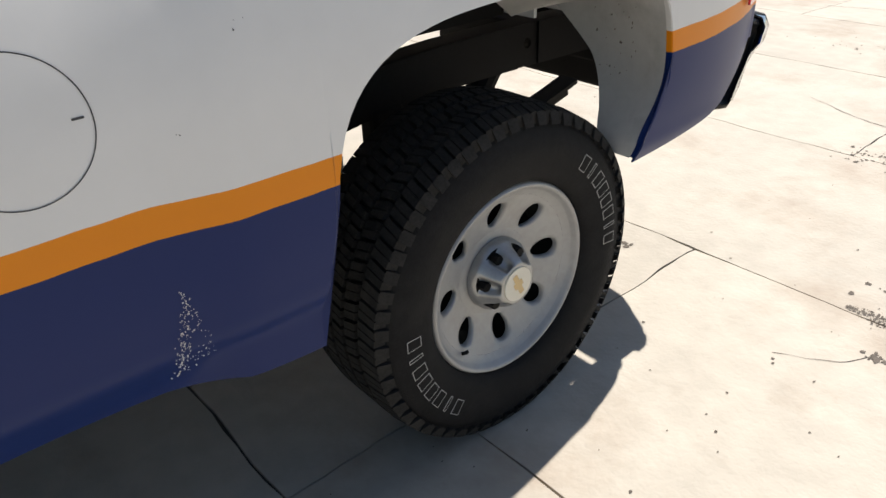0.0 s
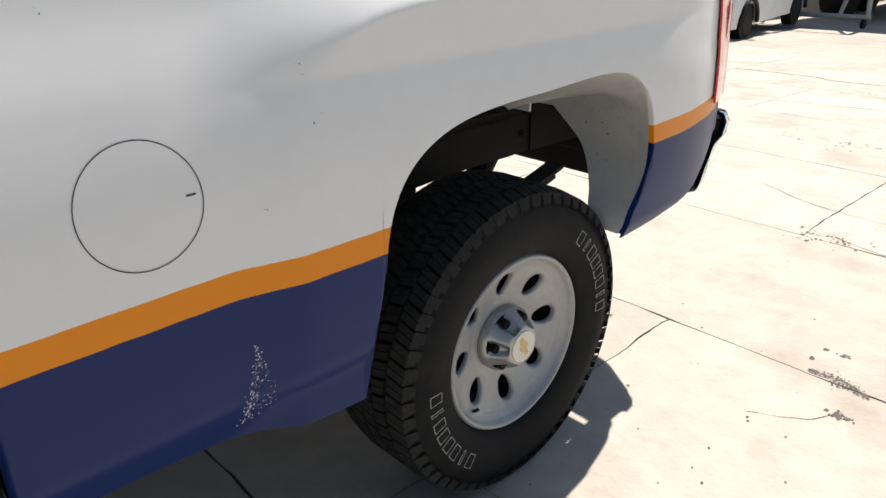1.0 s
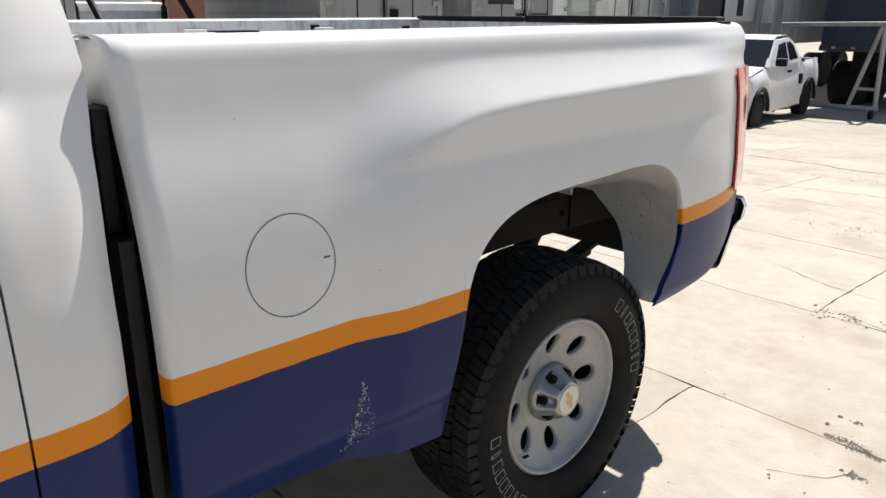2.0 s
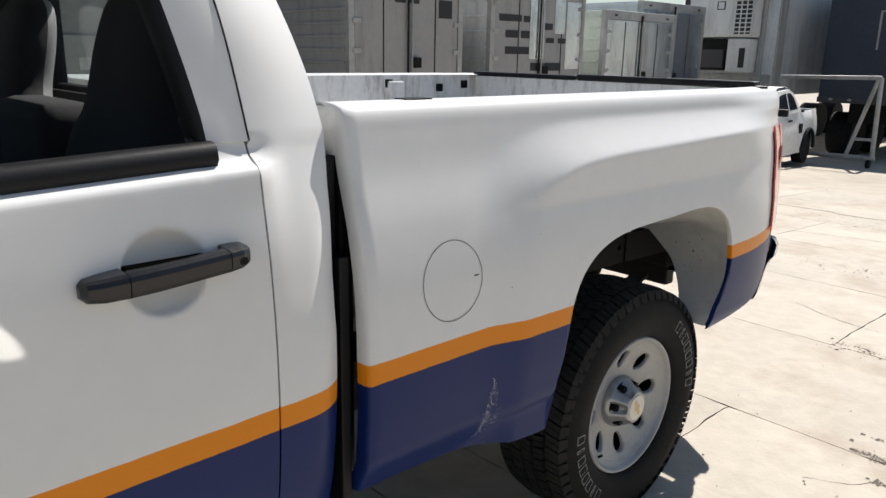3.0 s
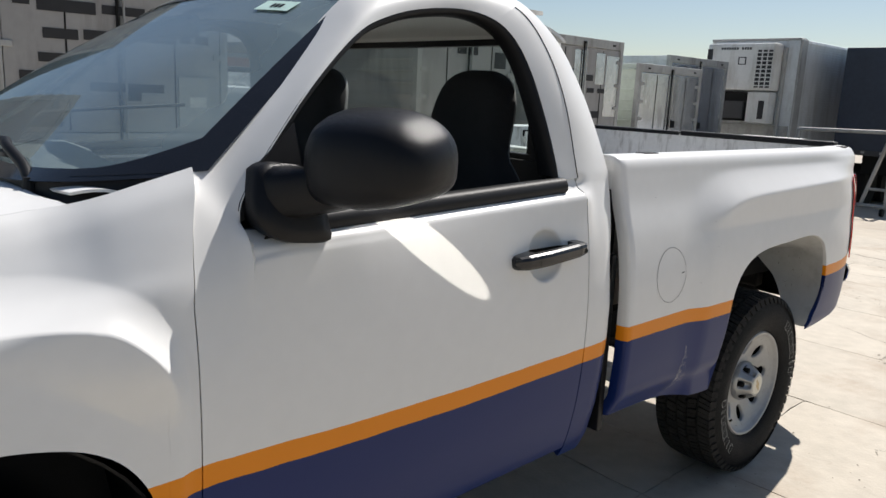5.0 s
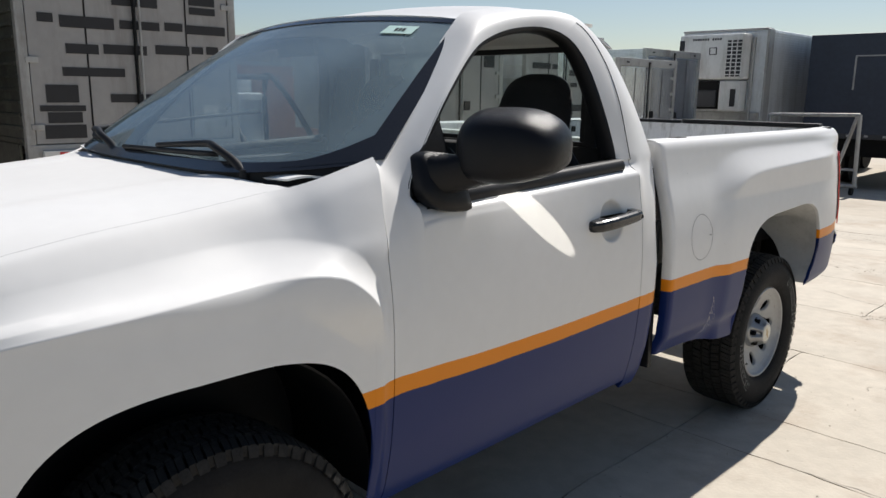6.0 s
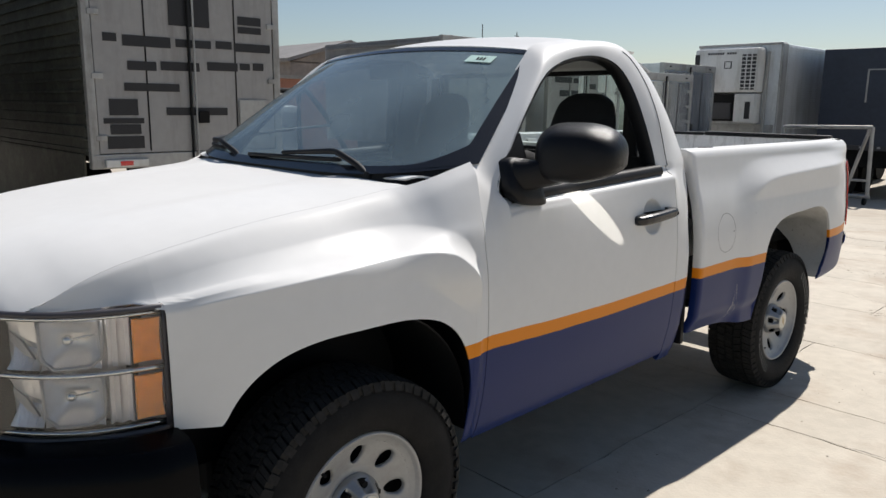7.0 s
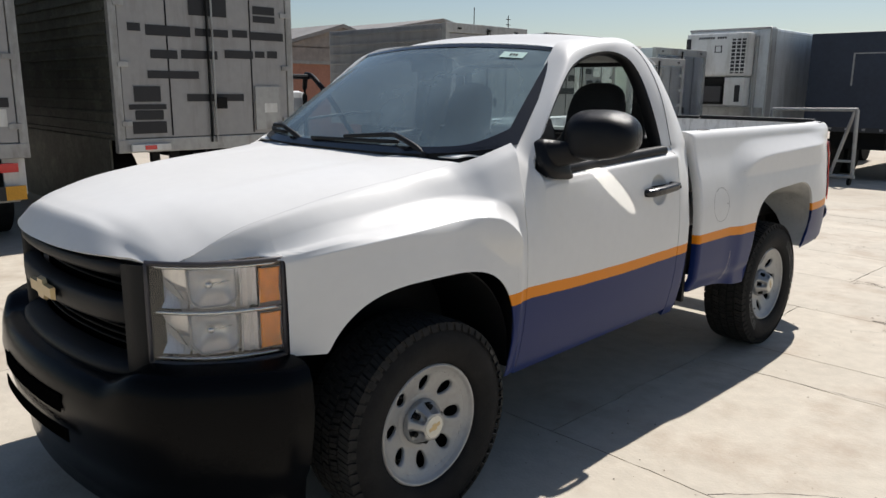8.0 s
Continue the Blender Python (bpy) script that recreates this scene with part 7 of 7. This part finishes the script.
for sx in (1, -1):
    cols = []
    for y in sorted(linspace(-2.05, 2.1, 60) + [c + 0.37 * math.sin(math.pi * (k / 20 - 0.5)) for c in (-1.28, 1.30) for k in range(21)]):
        top = lerp_table([(-2.06, 0.62), (-1.9, 0.82), (-1.0, 0.97), (0.5, 1.0), (0.9, 1.02), (2.1, 1.03)], y)
        bot = max(0.24, mini_arch(y))
        taper = 0.10 * max(0.0, (-1.6 - y) / 0.45) ** 2 + 0.06 * max(0.0, (y - 1.7) / 0.4) ** 2
        fl = 0.03 * (math.exp(-((y - 1.3) / 0.5) ** 2) + math.exp(-((y + 1.28) / 0.5) ** 2))
        cols.append([Vector((sx * (0.78 + fl + 0.03 * math.sin(math.pi * s) - 0.06 * s ** 4 - taper), y, bot + (top - bot) * s)) for s in linspace(0, 1, 12)])
    vs, fs = shell([list(reversed(c)) for c in cols], 0.01 * sx)
    mini_part("body_side", vs, fs, WHITE, "white painted side panel")
    # cab side glass and pillars
    pill = [(-0.95, 0.99), (-0.36, 1.40), (0.30, 1.43), (0.52, 1.36), (0.80, 1.02)]
    win = [(-0.62, 1.03), (-0.30, 1.33), (0.06, 1.37), (0.06, 1.05)]
    v0 = [Vector((sx * (0.79 - 0.30 * (z - 0.98)), y, z)) for y, z in pill]
    v1 = [Vector((sx * (0.72 - 0.30 * (z - 0.98)), y, z)) for y, z in pill]
    n = len(pill)
    mini_part("cab_side", v0 + v1, [tuple(range(n)), tuple(reversed(range(n, 2 * n)))] + [(k, (k + 1) % n, (k + 1) % n + n, k + n) for k in range(n)], WHITE, shade=False)
    for w in (win, [(0.13, 1.06), (0.13, 1.36), (0.30, 1.37), (0.46, 1.30), (0.60, 1.08)]):
        v0 = [Vector((sx * (0.796 - 0.30 * (z - 0.98)), y, z)) for y, z in w]
        v1 = [Vector((sx * (0.75 - 0.30 * (z - 0.98)), y, z)) for y, z in w]
        n = len(w)
        mini_part("side_window", v0 + v1, [tuple(range(n)), tuple(reversed(range(n, 2 * n)))] + [(k, (k + 1) % n, (k + 1) % n + n, k + n) for k in range(n)], GLOSSBLACK, shade=False)
    for c in (-1.28, 1.30):
        path = [Vector((sx * 0.83, c + 0.385 * math.cos(a), 0.28 + 0.385 * math.sin(a))) for a in linspace(0, math.pi, 20)]
        vs, fs = sweep(path, 0.035, 6)
        mini_part("arch_trim", vs, fs, BLACK)
        bm = bmesh.new()
        a, b = (sx * 0.62, sx * 0.80)
        tube(bm, (a, c, 0.288), (b, c, 0.288), 0.29, 28)
        bmesh.ops.transform(bm, matrix=MM, verts=bm.verts)
        wh = part("wheel", bm, RUBBER, mini)
        bm = bmesh.new()
        tube(bm, (sx * 0.79, c, 0.288), (sx * 0.806, c, 0.288), 0.17, 20)
        bmesh.ops.transform(bm, matrix=MM, verts=bm.verts)
        part("rim", bm, DARKMETAL, wh)
    a, b = sorted((sx * 0.80, sx * 0.836))
    mini_box("side_vent", (a, b, 0.68, 0.82, 0.62, 0.80), BLACK, 0.008)
    mini_box("door_handle", (a, b, 0.0, 0.14, 0.86, 0.90), BLACK, 0.006)
    a, b = sorted((sx * 0.80, sx * 0.98))
    mini_box("door_mirror", (a, b, -0.72, -0.62, 1.0, 1.13), BLACK, 0.03)
vs = [Vector((x, y, z)) for y, z, w in ((-0.95, 0.985, 0.74), (-0.36, 1.41, 0.62), (-0.2, 1.46, 0.60), (0.28, 1.475, 0.60), (0.50, 1.42, 0.62), (0.84, 1.02, 0.72)) for x in linspace(-w, w, 7)]
vs = [Vector((v.x, v.y, v.z)) for v in vs]
roof_v = vs[7:35]
mini_part("roof", roof_v + [v - Vector((0, 0, 0.03)) for v in roof_v], [f for f in grid_faces(4, 7)] + [tuple(28 + k for k in reversed(f)) for f in grid_faces(4, 7)], WHITE)
mini_part("windscreen", vs[:14] + [v - Vector((0, -0.03, 0.02)) for v in vs[:14]], grid_faces(2, 7) + [tuple(14 + k for k in reversed(f)) for f in grid_faces(2, 7)], GLOSSBLACK)
mini_part("rear_screen", vs[28:] + [v - Vector((0, 0.03, 0)) for v in vs[28:]], grid_faces(2, 7) + [tuple(14 + k for k in reversed(f)) for f in grid_faces(2, 7)], GLOSSBLACK)
cols = [[Vector((x, y, lerp_table([(-2.06, 0.62), (-1.9, 0.83), (-1.0, 0.985)], y) + 0.02 * (1 - (x / 0.74) ** 2))) for y in linspace(-2.05, -0.95, 9)] for x in linspace(-0.72, 0.72, 9)]
vs, fs = shell(list(reversed(cols)), 0.02)
mini_part("hood", vs, fs, WHITE)
mini_box("bed_floor", (-0.72, 0.72, 0.9, 2.05, 0.52, 0.56), DARKMETAL)
mini_box("tailgate", (-0.70, 0.70, 2.04, 2.09, 0.52, 1.01), WHITE)
mini_box("bumper", (-0.72, 0.72, 2.06, 2.16, 0.36, 0.52), BLACK, 0.03)
mini_box("front_bumper", (-0.70, 0.70, -2.12, -1.98, 0.26, 0.56), WHITE, 0.05)
mini_box("underbody", (-0.62, 0.62, -1.95, 2.0, 0.24, 0.42), DARKMETAL)
mini_box("bed_rail", (-0.80, 0.80, 0.88, 0.93, 1.0, 1.05), BLACK)

# ---------------- concrete slabs, laid last ----------------
JXA = [-7.4, -4.6, -1.9, 0.80, 3.5, 6.2]
JXB = [-7.4, -5.6, -3.2, -0.75, 1.75, 4.2, 6.2]
JY = [-8.6, -7.3, -6.0, -4.7, -3.4, -2.07, -0.57, -0.11, 1.05, 2.25, 3.55, 4.9, 6.3, 7.8, 9.4]
rnd = random.Random(11)
GAP = 0.0042


def wander(a, b, n, amp):
    """A joint's broken edge between two corners."""
    p, q = Vector(a), Vector(b)
    d = (q - p).normalized()
    side = Vector((-d.y, d.x))
    return [p.lerp(q, k / n) + side * (noise.noise((p.lerp(q, k / n).x * 3.1, p.lerp(q, k / n).y * 3.1, 0.5)) * amp + noise.noise((p.lerp(q, k / n).x * 17, p.lerp(q, k / n).y * 17, 3.5)) * amp * 0.4) for k in range(n)]


for j in range(len(JY) - 1):
    JX = JXB if JY[j] in (1.05, -3.4, 4.9) else JXA
    for i in range(len(JX) - 1):
        c = [(JX[i], JY[j]), (JX[i + 1], JY[j]), (JX[i + 1], JY[j + 1]), (JX[i], JY[j + 1])]
        near = -3 < (JX[i] + JX[i + 1]) / 2 < 3.5 and -3.5 < JY[j] < 4
        edge = []
        for k in range(4):
            n = 36 if near else 12
            a, b = c[k], c[(k + 1) % 4]
            if k >= 2:                                   # run every joint the same way, so that neighbours fit
                e = wander(b, a, n, 0.014)
                e = [Vector(a)] + list(reversed(e[1:]))
            else:
                e = wander(a, b, n, 0.014)
                e[0] = Vector(a)
            edge += e
        ctr = Vector(((JX[i] + JX[i + 1]) / 2, (JY[j] + JY[j + 1]) / 2))
        top, low = [], []
        for p in edge:
            d = ctr - p
            g = GAP * (0.4 + 1.1 * abs(noise.noise((p.x * 5, p.y * 5, 9.1))) * 1.6)
            q = Vector((p.x + math.copysign(min(abs(d.x), g), d.x), p.y + math.copysign(min(abs(d.y), g), d.y)))
            z = ground_z(q.x, q.y)
            top.append(Vector((q.x, q.y, z)))
            low.append(Vector((q.x, q.y, z - 0.012)))
        n = len(edge)
        m = len(top)
        vs = top + low + [Vector((ctr.x, ctr.y, ground_z(ctr.x, ctr.y)))]
        fs = [(k, (k + 1) % n, 2 * n) for k in range(n)] + [(k + n, (k + 1) % n + n, (k + 1) % n, k) for k in range(n)]
        mesh_part("concrete_slab", vs, fs, CONCRETE, ground, shade=False)
# dirt that fills the joints, just below the slabs
vs = [Vector((x, y, ground_z(x, y) - 0.009)) for x in linspace(-7.45, 6.25, 15) for y in linspace(-8.65, 9.45, 20)]
mesh_part("joint_filling", vs, grid_faces(15, 20), JOINT, ground)


def flecks(name, pts, material, parent, label, size, seed, normal_x=True):
    """Many tiny irregular chips joined in one part."""
    r = random.Random(seed)
    vs, fs = [], []
    for p, k in pts:
        b = len(vs)
        n = r.randint(4, 6)
        rad = size * k * r.uniform(0.5, 1.3)
        st = r.uniform(0.5, 1.8)
        a0 = r.uniform(0, 6.28)
        for i in range(n):
            a = a0 + 2 * math.pi * i / n
            q = rad * r.uniform(0.6, 1.2)
            u, v = q * math.cos(a), q * math.sin(a) * st
            vs.append(p + (Vector((0, u, v)) if normal_x else Vector((u, v, 0))))
        fs.append(tuple(range(b, b + n)))
    return tagged(mesh_part(name, vs, fs, material, parent, label, shade=False), kind="stuff")


def side_pt(y, z, off=0.0012):
    return Vector((box_x(lerp_table(BOX_XZ, z), y, z) + off, y, z))


rs = random.Random(21)
CHIP = mat("bare_primer", (0.5, 0.5, 0.5), rough=0.8, var=0.1)
pts = []
for k in range(210):
    t = rs.random() ** 0.8
    z = 0.735 - 0.165 * t
    y = -0.742 - 0.028 * t + rs.gauss(0, 0.0035 + 0.002 * t) if rs.random() < 0.5 else -0.745 - 0.02 * t + rs.uniform(-0.005, 0.065) * t ** 0.8
    pts.append((side_pt(y, z), 1.0))
flecks("scratch_marks", pts, CHIP, truck, "cluster of white paint scratches", 0.0013, 3)
pts = []
for y, z, n, s in ((-0.585, 1.085, 3, 0.004), (-0.60, 1.175, 3, 0.008), (-0.70, 0.96, 2, 0.003), (-0.95, 1.27, 2, 0.008)):
    pts += [(side_pt(y + rs.gauss(0, s), z + rs.gauss(0, s)), 0.7) for _ in range(n)]
flecks("stone_chips", pts, TRIM, truck, "dark stone chips in the paint", 0.0016, 4)
# stains, cracks and grit on the concrete
GRIT = mat("grit", (0.12, 0.10, 0.08), rough=0.95, var=0.3, scale=30)
pts = []
for cx, cy, n, s in ((1.363, 1.245, 14, 0.012), (1.297, 1.245, 5, 0.004), (1.286, 1.149, 5, 0.004), (1.486, 0.878, 24, 0.02), (0.60, 0.91, 12, 0.02), (-0.5, 6.6, 150, 0.5), (0.9, 2.28, 60, 0.10), (1.5, 2.6, 90, 0.15), (0.3, 4.2, 90, 0.3)):
    for _ in range(n):
        x, y = cx + rs.gauss(0, s), cy + rs.gauss(0, s * 0.45)
        pts.append((Vector((x, y, ground_z(x, y) + 0.0016)), rs.uniform(0.4, 1.6)))
for k in range(420):                                     # the joint's edge has crumbled here
    t = rs.random()
    x = 1.305 + 0.20 * t
    y = 1.072 + 0.015 * math.sin(math.pi * t) - 0.035 * t + rs.gauss(0, 0.004 + 0.014 * math.sin(math.pi * t))
    pts.append((Vector((x, y, ground_z(x, y) + 0.0016)), rs.uniform(0.2, 0.7)))
for _ in range(420):
    x, y = rs.uniform(0.7, 3.0), rs.uniform(-4.5, 4.0)
    pts.append((Vector((x, y, ground_z(x, y) + 0.0016)), rs.uniform(0.3, 0.9)))
flecks("grit", pts, GRIT, ground, "dark grit and spalled patches on concrete", 0.006, 5, False)


def crack(ctrl, width):
    pts = curve_pts([(x, y, 0) for x, y in ctrl], 60)
    vs = []
    for i, p in enumerate(pts):
        d = (pts[min(i + 1, 59)] - pts[max(i - 1, 0)]).normalized()
        n = Vector((-d.y, d.x, 0))
        w = width * (0.35 + abs(noise.noise((p.x * 9, p.y * 9, 2.2))) * 1.6)
        j = noise.noise((p.x * 14, p.y * 14, 7.7)) * 0.012
        q = p + n * j
        q.z = ground_z(q.x, q.y) + 0.0012
        vs += [q - n * w, q + n * w]
    return mesh_part("crack", vs, grid_faces(60, 2), JOINT, ground)


for c, w in (([(1.16, -0.575), (1.5, -0.56), (1.82, -0.545), (2.3, -0.5)], 0.002), ([(1.27, 0.70), (1.40, 0.78), (1.47, 0.90)], 0.0012),
             ([(0.3, 2.9), (0.8, 2.7), (1.5, 2.75), (2.2, 3.1)], 0.002), ([(-0.8, 5.4), (0.4, 5.7), (1.6, 5.5)], 0.004), ([(-1.9, 7.05), (-1.1, 7.1), (-0.7, 7.0), (0.6, 7.3)], 0.012), ([(0.92, 2.33), (1.15, 2.27), (1.5, 2.33)], 0.003), ([(1.6, -2.07), (2.0, -1.7), (2.6, -1.6)], 0.0018)):
    crack(c, w)
# dark specks on the wheel well panel
pts = []
for _ in range(46):
    z = rs.uniform(0.66, 1.0)
    u = 1 - ((z - 0.555 - 0.02) / 0.485) ** (1 / 0.22)
    y = ARCH_YC + ARCH_A * max(u, 0.0) ** 0.2 + 0.018
    pts.append((Vector((rs.uniform(0.80, 0.93), y - 0.004, z)), rs.uniform(0.5, 1.5)))
flecks("well_specks", pts, GRIT, truck, "dark specks", 0.003, 6)
